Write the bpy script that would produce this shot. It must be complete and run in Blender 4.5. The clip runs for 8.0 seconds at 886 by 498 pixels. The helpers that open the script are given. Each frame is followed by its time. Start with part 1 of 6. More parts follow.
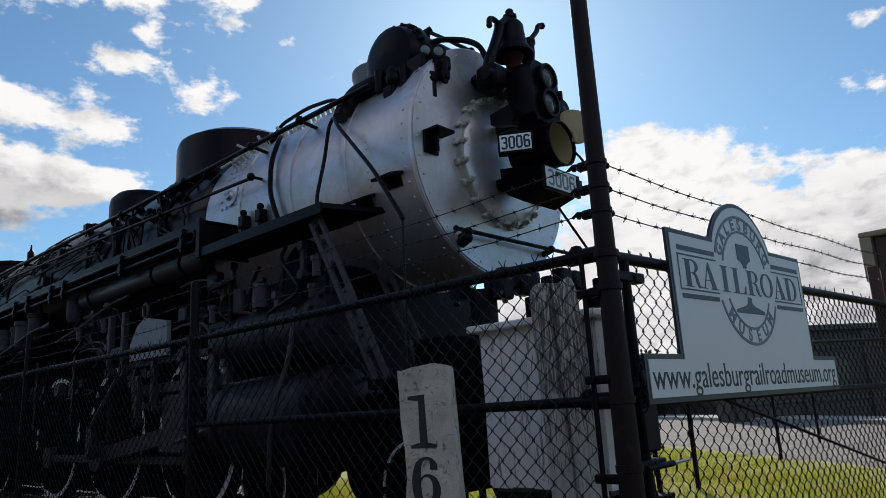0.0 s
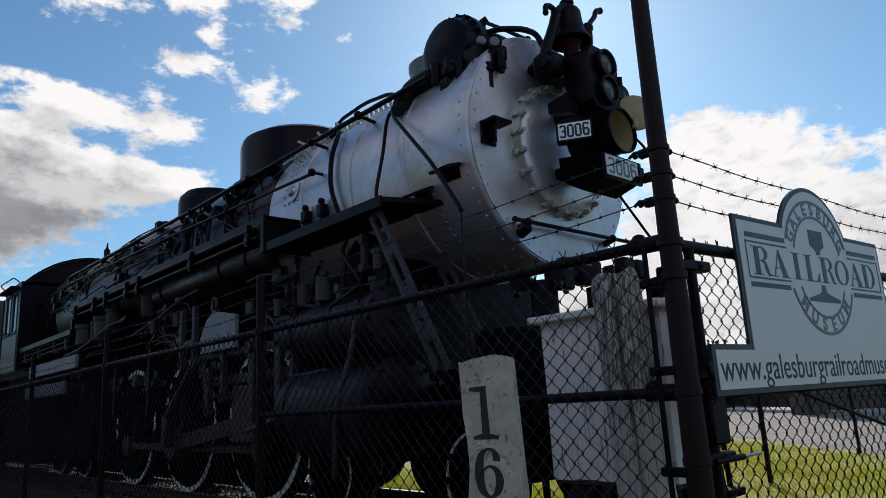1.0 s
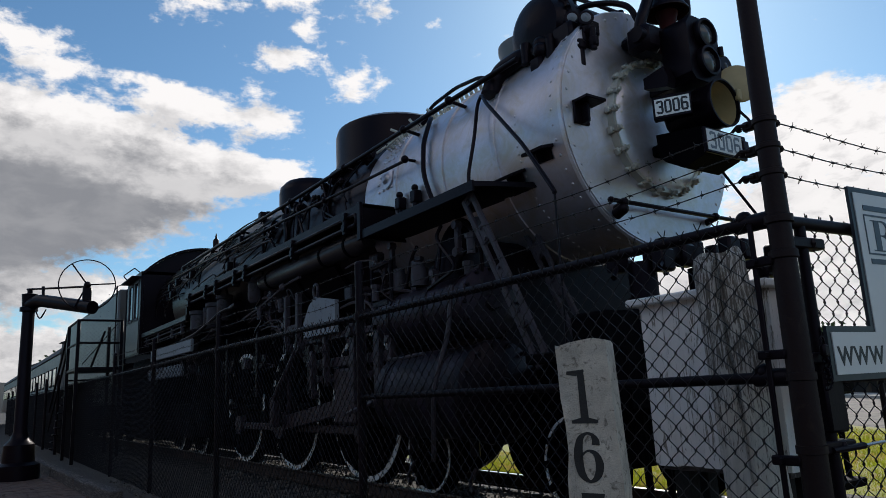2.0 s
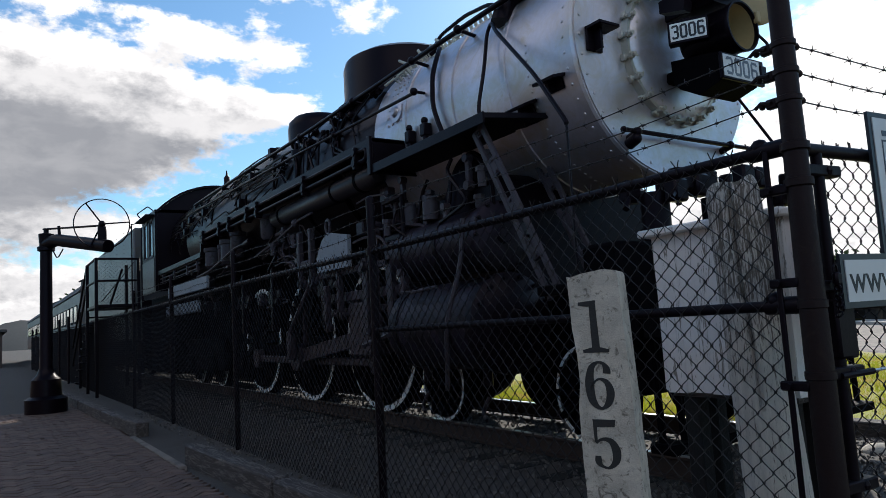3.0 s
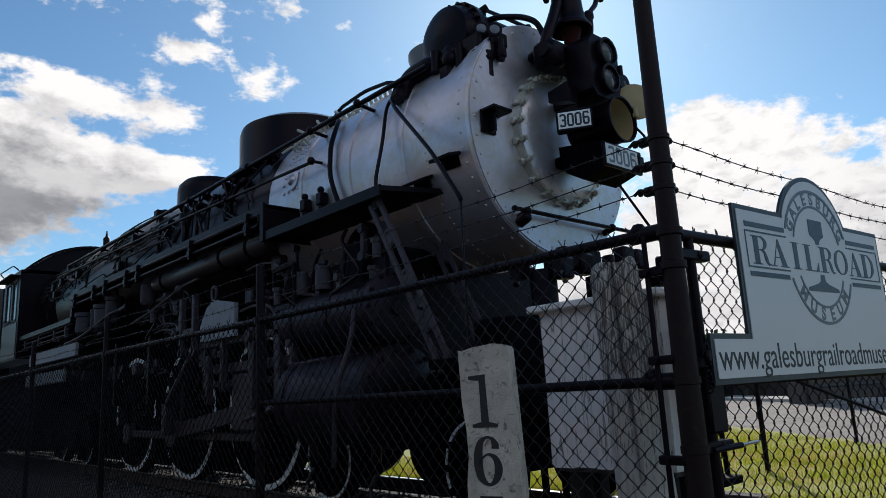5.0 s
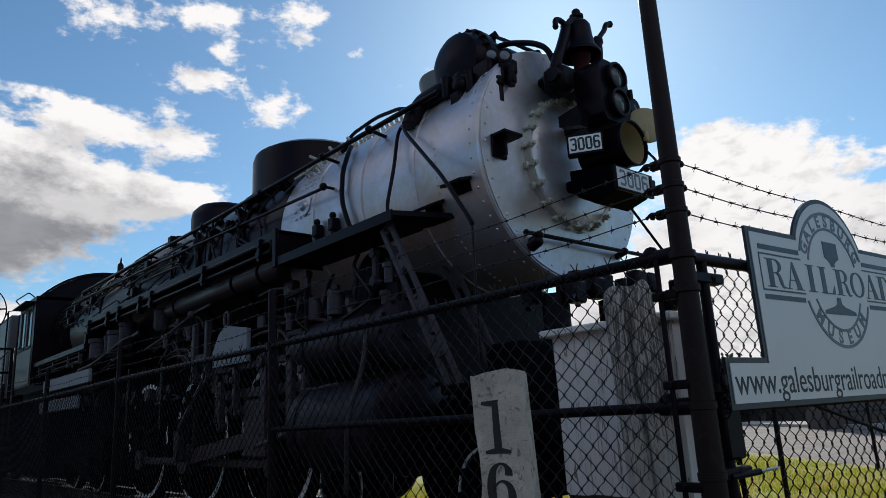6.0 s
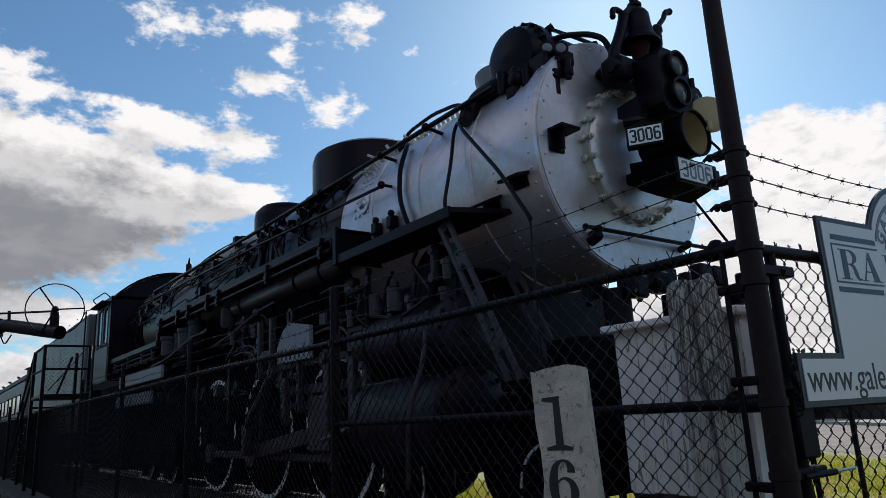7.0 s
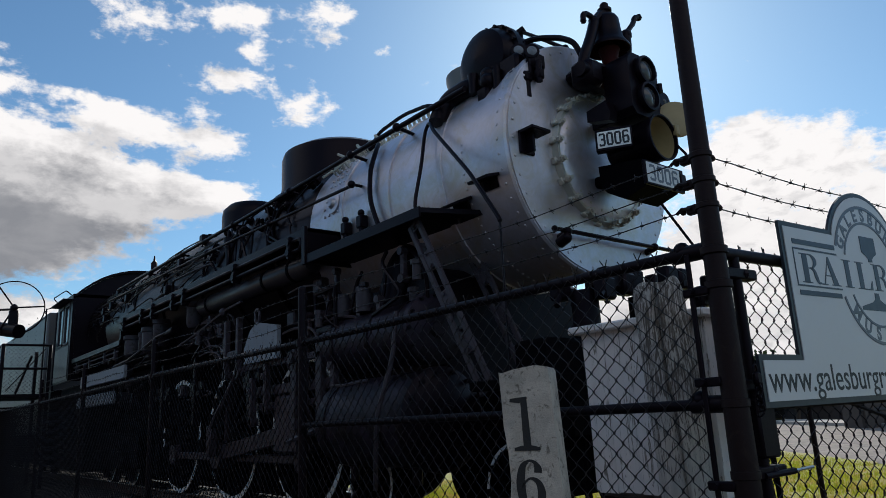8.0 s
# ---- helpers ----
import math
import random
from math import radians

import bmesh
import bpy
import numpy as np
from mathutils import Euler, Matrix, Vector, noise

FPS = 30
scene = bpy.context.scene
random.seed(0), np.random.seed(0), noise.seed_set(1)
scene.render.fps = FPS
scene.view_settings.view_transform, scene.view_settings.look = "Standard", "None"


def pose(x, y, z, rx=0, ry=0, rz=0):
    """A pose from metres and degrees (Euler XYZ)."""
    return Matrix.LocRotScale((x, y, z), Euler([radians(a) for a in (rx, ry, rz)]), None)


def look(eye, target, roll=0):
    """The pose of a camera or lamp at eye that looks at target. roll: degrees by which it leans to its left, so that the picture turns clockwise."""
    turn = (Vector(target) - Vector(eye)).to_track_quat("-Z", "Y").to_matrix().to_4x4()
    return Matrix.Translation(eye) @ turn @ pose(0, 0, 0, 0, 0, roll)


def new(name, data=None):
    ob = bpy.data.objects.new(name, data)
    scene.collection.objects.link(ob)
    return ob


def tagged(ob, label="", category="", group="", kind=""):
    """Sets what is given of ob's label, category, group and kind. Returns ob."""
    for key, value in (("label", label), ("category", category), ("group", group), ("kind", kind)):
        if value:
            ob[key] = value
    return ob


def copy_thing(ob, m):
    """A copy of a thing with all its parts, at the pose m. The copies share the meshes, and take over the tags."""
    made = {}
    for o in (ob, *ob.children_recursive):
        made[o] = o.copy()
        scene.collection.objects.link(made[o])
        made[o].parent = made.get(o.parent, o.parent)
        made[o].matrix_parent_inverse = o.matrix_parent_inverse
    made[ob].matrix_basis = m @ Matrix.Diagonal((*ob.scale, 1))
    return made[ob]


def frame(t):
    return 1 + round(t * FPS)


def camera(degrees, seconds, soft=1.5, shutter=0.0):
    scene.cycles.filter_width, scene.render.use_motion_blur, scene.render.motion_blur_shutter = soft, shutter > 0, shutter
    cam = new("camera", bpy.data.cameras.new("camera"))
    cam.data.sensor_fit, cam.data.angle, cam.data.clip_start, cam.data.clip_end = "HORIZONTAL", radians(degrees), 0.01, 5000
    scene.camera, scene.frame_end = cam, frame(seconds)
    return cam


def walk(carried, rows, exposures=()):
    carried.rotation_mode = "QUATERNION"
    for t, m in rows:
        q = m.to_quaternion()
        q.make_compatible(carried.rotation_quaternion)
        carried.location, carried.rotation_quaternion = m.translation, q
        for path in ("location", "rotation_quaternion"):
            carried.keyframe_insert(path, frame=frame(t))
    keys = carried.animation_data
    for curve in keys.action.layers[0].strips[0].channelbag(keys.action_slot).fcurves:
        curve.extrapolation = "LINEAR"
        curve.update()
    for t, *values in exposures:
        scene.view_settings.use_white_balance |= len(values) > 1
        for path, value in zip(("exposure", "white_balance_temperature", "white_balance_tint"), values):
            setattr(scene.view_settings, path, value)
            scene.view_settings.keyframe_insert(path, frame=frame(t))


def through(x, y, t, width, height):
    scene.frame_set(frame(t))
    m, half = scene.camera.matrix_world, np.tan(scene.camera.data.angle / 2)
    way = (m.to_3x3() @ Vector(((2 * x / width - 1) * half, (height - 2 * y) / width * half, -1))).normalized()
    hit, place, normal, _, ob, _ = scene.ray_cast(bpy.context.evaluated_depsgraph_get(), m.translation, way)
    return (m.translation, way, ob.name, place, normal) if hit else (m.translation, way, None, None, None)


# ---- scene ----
cam = camera(65.0, 8.0, soft=0.8)
EYE = (0.0, 0.0, 1.4)
# seconds, turn to the left of +Y, climb, lean (degrees)
ROWS = [
    (0.0, 42.35, 12.73, -3.28), (0.5, 42.38, 12.76, -3.28), (0.7, 42.56, 12.70, -3.27), (1.0, 47.37, 12.31, -3.12),
    (1.5, 50.15, 11.92, -3.08), (1.7, 52.11, 11.50, -2.85), (2.0, 55.30, 11.39, -2.74), (2.2, 55.82, 9.94, -2.75),
    (3.3, 56.10, 5.14, -3.40), (3.5, 53.43, 5.32, -3.36), (4.0, 47.31, 6.53, -3.28), (4.2, 47.52, 9.45, -3.17),
    (4.5, 47.38, 10.64, -3.16), (4.7, 47.43, 10.80, -3.12), (5.8, 47.33, 13.40, -3.10), (6.0, 48.25, 13.47, -3.15),
    (6.5, 53.25, 13.48, -2.88), (7.0, 53.17, 13.41, -2.86), (7.2, 53.00, 13.42, -2.88), (7.5, 50.58, 13.34, -2.95), (8.0, 50.62, 13.33, -2.90),
]


def aim(az, el):
    a, e = radians(az), radians(el)
    return Vector((-math.sin(a) * math.cos(e), math.cos(a) * math.cos(e), math.sin(e)))


EXPOSURES = [(0.0, 0.0), (2.0, 0.0), (2.2, 0.05), (3.3, 0.5), (3.6, 0.5), (4.0, 0.45), (4.5, 0.22), (5.0, 0.06), (5.6, 0.0), (8.0, 0.0)]
walk(cam, [(t, look(EYE, Vector(EYE) + aim(az, el), roll)) for t, az, el, roll in ROWS], EXPOSURES)

# ---- sky and sun ----
SUN_AZ, SUN_EL = 37.0, 31.0
world = bpy.data.worlds.new("sky")
scene.world = world
world.use_nodes = True


class Nodes:
    """A short way to write node trees."""

    def __init__(self, tree):
        self.t = tree
        self.t.nodes.clear()

    def put(self, kind, **values):
        n = self.t.nodes.new(kind)
        for key, v in values.items():
            if key == "operation":
                n.operation = v
            elif key == "data_type":
                n.data_type = v
            elif key == "blend_type":
                n.blend_type = v
        return n

    def link(self, a, b):
        self.t.links.new(a, b)

    def feed(self, sock, v):
        if isinstance(v, (int, float, tuple)):
            sock.default_value = v
        else:
            self.t.links.new(v, sock)

    def math(self, op, a, b=None, c=None, clamp=False):
        n = self.t.nodes.new("ShaderNodeMath")
        n.operation, n.use_clamp = op, clamp
        for i, v in enumerate((a, b, c)):
            if v is not None:
                self.feed(n.inputs[i], v)
        return n.outputs[0]

    def noise(self, vec, scale, detail=4.0, rough=0.55, dist=0.0):
        n = self.t.nodes.new("ShaderNodeTexNoise")
        n.inputs["Scale"].default_value, n.inputs["Detail"].default_value = scale, detail
        n.inputs["Roughness"].default_value, n.inputs["Distortion"].default_value = rough, dist
        if vec is not None:
            self.link(vec, n.inputs["Vector"])
        return n.outputs["Fac"]

    def step(self, v, a, b, lo=0.0, hi=1.0):
        n = self.t.nodes.new("ShaderNodeMapRange")
        n.interpolation_type = "SMOOTHSTEP"
        self.feed(n.inputs[0], v)
        for i, x in zip((1, 2, 3, 4), (a, b, lo, hi)):
            self.feed(n.inputs[i], x)
        return n.outputs[0]

    def mix(self, f, a, b, blend="MIX"):
        n = self.t.nodes.new("ShaderNodeMix")
        n.data_type, n.blend_type = "RGBA", blend
        self.feed(n.inputs[0], f)
        self.feed(n.inputs[6], (*a, 1.0) if isinstance(a, tuple) and len(a) == 3 else a)
        self.feed(n.inputs[7], (*b, 1.0) if isinstance(b, tuple) and len(b) == 3 else b)
        return n.outputs[2]


# banks and puffs of cloud: turn, climb, half width, half height, weight (degrees)
CLOUDS = [
    (62.3, 24.9, 2.9, 1.75, 0.48), (68.6, 26.7, 3.4, 1.12, 0.45), (66.4, 28.9, 2.2, 0.88, 0.39), (60.2, 30.2, 2.2, 1.12, 0.37), (75.5, 30.6, 4.8, 1.50, 0.43),
    (67.2, 31.4, 3.6, 1.25, 0.45), (59.0, 32.0, 3.0, 1.12, 0.39), (88.5, 26.1, 3.6, 1.38, 0.45), (85.6, 24.2, 2.4, 0.88, 0.39), (77.6, 23.5, 3.6, 1.00, 0.41),
    (70.5, 24.3, 1.8, 1.25, 0.39), (69.5, 21.7, 3.1, 1.25, 0.45), (75.0, 22.2, 3.6, 1.12, 0.43), (80.8, 24.3, 1.8, 0.62, 0.33),
    (87.0, 19.5, 6.9, 3.1, 0.68), (80.0, 18.2, 5.8, 2.6, 0.63), (85.0, 14.5, 8.6, 3.5, 0.88), (74.0, 17.6, 5.2, 1.7, 0.64), (69.0, 17.7, 3.2, 1.0, 0.6), (94.0, 15.0, 8.0, 5.5, 0.78),
    (85.0, 8.3, 6.9, 1.4, 0.58), (88.0, 3.5, 9.2, 2.6, 0.68), (76.0, 2.0, 8.0, 2.5, 0.5),
    (26.0, 18.0, 3.5, 3.0, 0.65), (21.0, 17.4, 4.0, 2.5, 0.6), (14.0, 14.5, 5.0, 2.1, 0.55), (8.0, 13.5, 5.0, 2.2, 0.5), (18.0, 9.0, 14.0, 4.0, 0.62), (27.0, 12.5, 6.0, 4.0, 0.45),
    (8.3, 24.9, 1.8, 0.7, 0.36), (9.9, 20.8, 0.8, 0.8, 0.33), (8.0, 20.3, 1.2, 0.9, 0.35), (34.0, 9.0, 7.0, 2.5, 0.4), (28.0, 5.0, 10.0, 4.0, 0.5), (12.0, 4.0, 14.0, 4.5, 0.5), (14.4, 14.7, 1.9, 1.0, -0.55), (55.1, 29.2, 1.0, 0.62, 0.25),
    # unseen clouds beside and behind the view, added for a brighter, neutral fill
    (-10.0, 18.0, 8.0, 5.0, 0.4), (-60.0, 35.0, 40.0, 18.0, 0.36), (-130.0, 40.0, 45.0, 22.0, 0.4), (140.0, 38.0, 35.0, 20.0, 0.4),
]


def sky_tree():
    group = bpy.data.node_groups.new("cloud_cover", "ShaderNodeTree")
    group.interface.new_socket("az", in_out="INPUT", socket_type="NodeSocketFloat")
    group.interface.new_socket("el", in_out="INPUT", socket_type="NodeSocketFloat")
    group.interface.new_socket("cover", in_out="OUTPUT", socket_type="NodeSocketFloat")
    g = Nodes(group)
    gi, go = g.put("NodeGroupInput"), g.put("NodeGroupOutput")
    az, el = gi.outputs[0], gi.outputs[1]
    comb = g.put("ShaderNodeCombineXYZ")
    g.link(g.math("MULTIPLY", az, 0.055), comb.inputs[0])
    g.link(g.math("MULTIPLY", el, 0.095), comb.inputs[1])
    comb.inputs[2].default_value = 3.7
    n1 = g.noise(comb.outputs[0], 3.2, 10.0, 0.6, 0.2)
    n2 = g.noise(comb.outputs[0], 10.0, 8.0, 0.62, 0.15)
    total = g.math("ADD", g.math("MULTIPLY", n1, 0.75), g.math("MULTIPLY", n2, 0.85))
    for a, e, sa, se, w in CLOUDS:
        u = g.math("POWER", g.math("ABSOLUTE", g.math("DIVIDE", g.math("SUBTRACT", az, a), sa)), 2.0)
        v = g.math("POWER", g.math("ABSOLUTE", g.math("DIVIDE", g.math("SUBTRACT", el, e), se)), 2.0)
        b = g.math("EXPONENT", g.math("MULTIPLY", g.math("ADD", u, v), -1.0))
        total = g.math("ADD", total, g.math("MULTIPLY", b, w))
    g.link(g.math("SUBTRACT", total, 0.985), go.inputs[0])

    n = Nodes(world.node_tree)
    co = n.put("ShaderNodeTexCoord")
    sep = n.put("ShaderNodeSeparateXYZ")
    n.link(co.outputs["Generated"], sep.inputs[0])
    x, y, z = sep.outputs
    az = n.math("MULTIPLY", n.math("ARCTAN2", n.math("MULTIPLY", x, -1.0), y), 57.2958)
    el = n.math("MULTIPLY", n.math("ARCSINE", z), 57.2958)

    def cover(de, da=0.0):
        k = n.put("ShaderNodeGroup")
        k.node_tree = group
        n.link(n.math("ADD", az, da), k.inputs[0])
        n.link(n.math("ADD", el, de), k.inputs[1])
        return k.outputs[0]

    here, above, higher = cover(0.0), cover(1.6, -1.2), cover(4.0, -2.5)
    sky = n.put("ShaderNodeTexSky")
    sky.sky_type, sky.sun_disc = "NISHITA", False
    sky.sun_elevation, sky.sun_rotation = radians(SUN_EL), radians(-SUN_AZ)
    sky.air_density, sky.dust_density, sky.ozone_density = 1.0, 0.32, 2.0
    blue = n.mix(1.0, sky.outputs[0], (0.735, 1.0, 1.115), "MULTIPLY")
    alpha = n.step(here, 0.0, 0.26)
    shade = n.math("ADD", n.math("MULTIPLY", n.step(above, 0.05, 0.55), 0.45), n.math("MULTIPLY", n.step(higher, 0.0, 0.6), 0.55), clamp=True)
    comb = n.put("ShaderNodeCombineXYZ")
    n.link(n.math("MULTIPLY", az, 0.05), comb.inputs[0])
    n.link(n.math("MULTIPLY", el, 0.1), comb.inputs[1])
    lumps = n.noise(comb.outputs[0], 5.0, 6.0, 0.55, 0.3)
    shade = n.math("MULTIPLY", shade, n.step(lumps, 0.3, 0.7, 0.9, 1.02))
    # the sun stands behind the cumulus on the right: thin white crowns, grey hearts
    hearts = n.noise(comb.outputs[0], 8.0, 7.0, 0.6, 0.35)
    deep = n.math("MULTIPLY", n.math("SUBTRACT", 1.0, n.step(el, 7.0, 17.0)), n.step(lumps, 0.36, 0.62, 0.35, 1.0))
    away = n.math("SUBTRACT", 1.0, n.step(az, 6.0, 24.0))
    right = n.math("MULTIPLY", deep, n.math("ADD", n.math("MULTIPLY", away, 0.55), 0.3))
    right = n.math("ADD", right, n.math("MULTIPLY", n.step(hearts, 0.48, 0.7), 0.28), clamp=True)
    side = n.step(az, 26.0, 46.0)
    shade = n.math("ADD", n.math("MULTIPLY", shade, side), n.math("MULTIPLY", right, n.math("SUBTRACT", 1.0, side)), clamp=True)
    puff = n.mix(shade, (9.75, 9.5, 9.45), (2.6, 2.68, 2.95))
    final = n.mix(alpha, blue, puff)
    bg, out = n.put("ShaderNodeBackground"), n.put("ShaderNodeOutputWorld")
    n.link(final, bg.inputs[0])
    bg.inputs[1].default_value = 0.10
    n.link(bg.outputs[0], out.inputs[0])


sky_tree()
sun = new("sun", bpy.data.lights.new("sun", "SUN"))
sun.data.energy, sun.data.angle, sun.data.color = 3.6, radians(0.55), (1.0, 0.95, 0.86)
sun.matrix_world = look(aim(SUN_AZ, SUN_EL) * 60, (0, 0, 0))


# ---- materials ----
def paint(name, base, rough=0.5, metal=0.0, vary=0.25, scale=3.0, fine=60.0, bump=0.0, stain=None, stain_at=0.6, edge=0.08, coat=0.0, stretch=(1, 1, 1), island=0.0, piece=0.0, spec=0.5, through=0.0, bare=None):
    """A surface with broad and fine variation, optional stains and relief."""
    m = bpy.data.materials.new(name)
    m.use_nodes = True
    n = Nodes(m.node_tree)
    bsdf, out = n.put("ShaderNodeBsdfPrincipled"), n.put("ShaderNodeOutputMaterial")
    n.link(bsdf.outputs[0], out.inputs[0])
    co, mp = n.put("ShaderNodeTexCoord"), n.put("ShaderNodeMapping")
    n.link(co.outputs["Object"], mp.inputs[0])
    mp.inputs["Scale"].default_value = stretch
    v = mp.outputs[0]
    broad, small = n.noise(v, scale, 5.0, 0.6, 0.4), n.noise(v, fine, 4.0, 0.6)
    k = n.math("ADD", n.math("MULTIPLY", broad, 1.4 * vary), n.math("MULTIPLY", small, 0.6 * vary))
    k = n.math("ADD", k, 1.0 - vary)
    if island:
        geo = n.put("ShaderNodeNewGeometry")
        k = n.math("MULTIPLY", k, n.math("ADD", n.math("MULTIPLY", geo.outputs["Random Per Island"], island), 1.0 - island / 2))
    if piece:
        info = n.put("ShaderNodeObjectInfo")
        k = n.math("MULTIPLY", k, n.math("ADD", n.math("MULTIPLY", info.outputs["Random"], piece), 1.0 - piece / 2))
    comb = n.put("ShaderNodeCombineColor")
    for i in range(3):
        n.link(k, comb.inputs[i])
    col = n.mix(1.0, (*base, 1.0), comb.outputs[0], "MULTIPLY")
    if stain:
        s = n.noise(v, scale * 2.3, 8.0, 0.68, 1.2)
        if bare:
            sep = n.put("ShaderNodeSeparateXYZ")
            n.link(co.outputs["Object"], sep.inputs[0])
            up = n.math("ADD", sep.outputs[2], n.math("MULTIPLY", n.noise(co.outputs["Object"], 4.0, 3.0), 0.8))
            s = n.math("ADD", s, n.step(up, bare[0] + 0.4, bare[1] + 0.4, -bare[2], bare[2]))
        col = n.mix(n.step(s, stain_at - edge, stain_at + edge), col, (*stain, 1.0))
    n.link(col, bsdf.inputs["Base Color"])
    r = n.math("ADD", n.math("MULTIPLY", small, 0.25), n.math("MULTIPLY", broad, 0.2))
    n.link(n.math("ADD", r, rough - 0.22, clamp=True), bsdf.inputs["Roughness"])
    bsdf.inputs["Metallic"].default_value = metal
    bsdf.inputs["Coat Weight"].default_value = coat
    bsdf.inputs["Specular IOR Level"].default_value = spec
    if spec < 0.2:
        bsdf.inputs["Specular Tint"].default_value = (1.0, 0.86, 1.0, 1.0)
    if through:
        tr, mx = n.put("ShaderNodeBsdfTranslucent"), n.put("ShaderNodeMixShader")
        n.link(col, tr.inputs[0])
        mx.inputs[0].default_value = through
        n.link(bsdf.outputs[0], mx.inputs[1])
        n.link(tr.outputs[0], mx.inputs[2])
        n.link(mx.outputs[0], out.inputs[0])
    if bump:
        b = n.put("ShaderNodeBump")
        b.inputs["Strength"].default_value, b.inputs["Distance"].default_value = bump, 0.01
        n.link(small, b.inputs["Height"])
        n.link(b.outputs[0], bsdf.inputs["Normal"])
    return m


M_BLACK = paint("black engine paint", (0.005, 0.0031, 0.0054), 0.36, 0.0, 0.45, 2.0, 45, 0.15, (0.006, 0.0045, 0.004), 0.62, spec=0.12)
M_BOILER = paint("boiler lagging paint", (0.0098, 0.0068, 0.0092), 0.34, 0.0, 0.5, 1.6, 40, 0.12, (0.012, 0.0105, 0.01), 0.6, spec=0.18)
M_BLACK2 = paint("dull black paint", (0.0024, 0.0021, 0.003), 0.65, 0.0, 0.5, 3.0, 40, 0.2, spec=0.03)
M_GEAR = paint("oily steel", (0.054, 0.041, 0.052), 0.42, 0.3, 0.6, 5.0, 50, 0.2, (0.02, 0.014, 0.009), 0.58, spec=0.25)
M_GREY = paint("grey painted steel", (0.044, 0.036, 0.047), 0.5, 0.0, 0.5, 3.0, 50, 0.15, (0.02, 0.016, 0.013), 0.58, spec=0.3)
M_SILVER = paint("aluminium smokebox paint", (0.605, 0.575, 0.635), 0.38, 0.72, 0.5, 1.3, 22, 0.16, (0.53, 0.46, 0.4), 0.58, edge=0.16)
M_CREAM = paint("yellowed aluminium paint", (0.52, 0.5, 0.44), 0.45, 0.5, 0.3, 2.0, 30, 0.08, (0.5, 0.45, 0.33), 0.6)
M_WHITE = paint("white paint", (0.82, 0.82, 0.8), 0.5, 0.0, 0.3, 6, 60, 0.1)
M_TENDER = paint("weathered tender plate", (0.085, 0.084, 0.09), 0.42, 0.3, 0.5, 1.2, 25, 0.15, (0.1, 0.09, 0.08), 0.58)
M_RED = paint("red lamp lens", (0.45, 0.03, 0.02), 0.25, 0.0, 0.15)
M_BRASSRED = paint("dark red bell paint", (0.035, 0.005, 0.004), 0.6, 0.0, 0.4, spec=0.1)
M_LENS = paint("clear lamp glass", (0.05, 0.052, 0.056), 0.22, 0.0, 0.2, 20, 90)
M_REFLECT = paint("tarnished headlight reflector", (0.34, 0.26, 0.13), 0.5, 0.0, 0.3, 6, 40)
M_FENCE = paint("black coated fence steel", (0.0062, 0.0044, 0.0066), 0.42, 0.0, 0.3, 8, 60, 0.05, spec=0.12)
M_POLE = paint("rusty brown black pole paint", (0.016, 0.0108, 0.0102), 0.5, 0.0, 0.5, 3, 50, 0.2, (0.025, 0.018, 0.014), 0.62, spec=0.14)
M_GALV = paint("dark weathered wire", (0.0155, 0.0122, 0.0138), 0.5, 0.3, 0.4, 20, 90)
M_SIGN = paint("pale grey sign board", (0.62, 0.635, 0.64), 0.4, 0.0, 0.1, 1.5, 30)
M_NAVY = paint("slate blue sign ink", (0.035, 0.05, 0.075), 0.4, 0.0, 0.15, 3, 30)
M_BORDER = paint("dark sign edge", (0.02, 0.026, 0.036), 0.4, 0.0, 0.15, 3, 30)
M_MIDBLUE = paint("grey blue sign ink", (0.11, 0.135, 0.165), 0.4, 0.0, 0.15, 3, 30)
M_INK = paint("black sign ink", (0.012, 0.013, 0.018), 0.45, 0.0, 0.2, 3, 30)
M_CONC = paint("old concrete", (0.5, 0.455, 0.39), 0.88, 0.0, 0.9, 11, 190, 0.45, (0.17, 0.15, 0.125), 0.6, edge=0.07)
M_NUMBLACK = paint("worn black lettering", (0.02, 0.02, 0.02), 0.7, 0.0, 0.4, 20, 120, 0.3)
M_PEEL = paint("peeling white painted boards", (0.84, 0.8, 0.77), 0.7, 0.0, 0.25, 2.2, 55, 0.35, (0.27, 0.24, 0.2), 0.59, edge=0.03, stretch=(6, 6, 0.7))
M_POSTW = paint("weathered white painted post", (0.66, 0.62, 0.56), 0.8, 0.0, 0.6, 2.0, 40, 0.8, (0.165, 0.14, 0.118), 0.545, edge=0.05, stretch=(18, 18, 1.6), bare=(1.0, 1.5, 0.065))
M_TIE = paint("creosoted timber", (0.05, 0.042, 0.04), 0.85, 0.0, 0.7, 3, 45, 0.9, (0.15, 0.13, 0.12), 0.545, stretch=(0.5, 4, 4), piece=0.4)
# darker copy of the timber: shade under box and engine is in the colour
M_SHADEWOOD = paint("timber darkened for shade", (0.008, 0.007, 0.0065), 0.85, 0.0, 0.5, 3, 45, 0.7)
M_PLATE = paint("pale grey plate", (0.2, 0.215, 0.245), 0.5, 0.0, 0.4, 3.0, 50, 0.15, (0.06, 0.05, 0.045), 0.63, spec=0.3)
M_TIE_END = paint("fresh timber end", (0.42, 0.3, 0.17), 0.8, 0.0, 0.3, 12, 70, 0.4)
M_BALLAST = paint("dark gravel", (0.12, 0.107, 0.098), 0.9, 0.0, 0.6, 1.2, 70, 1.0, island=0.9)
M_GROUND = paint("gravel ground", (0.066, 0.057, 0.051), 0.92, 0.0, 0.6, 0.8, 45, 1.0)
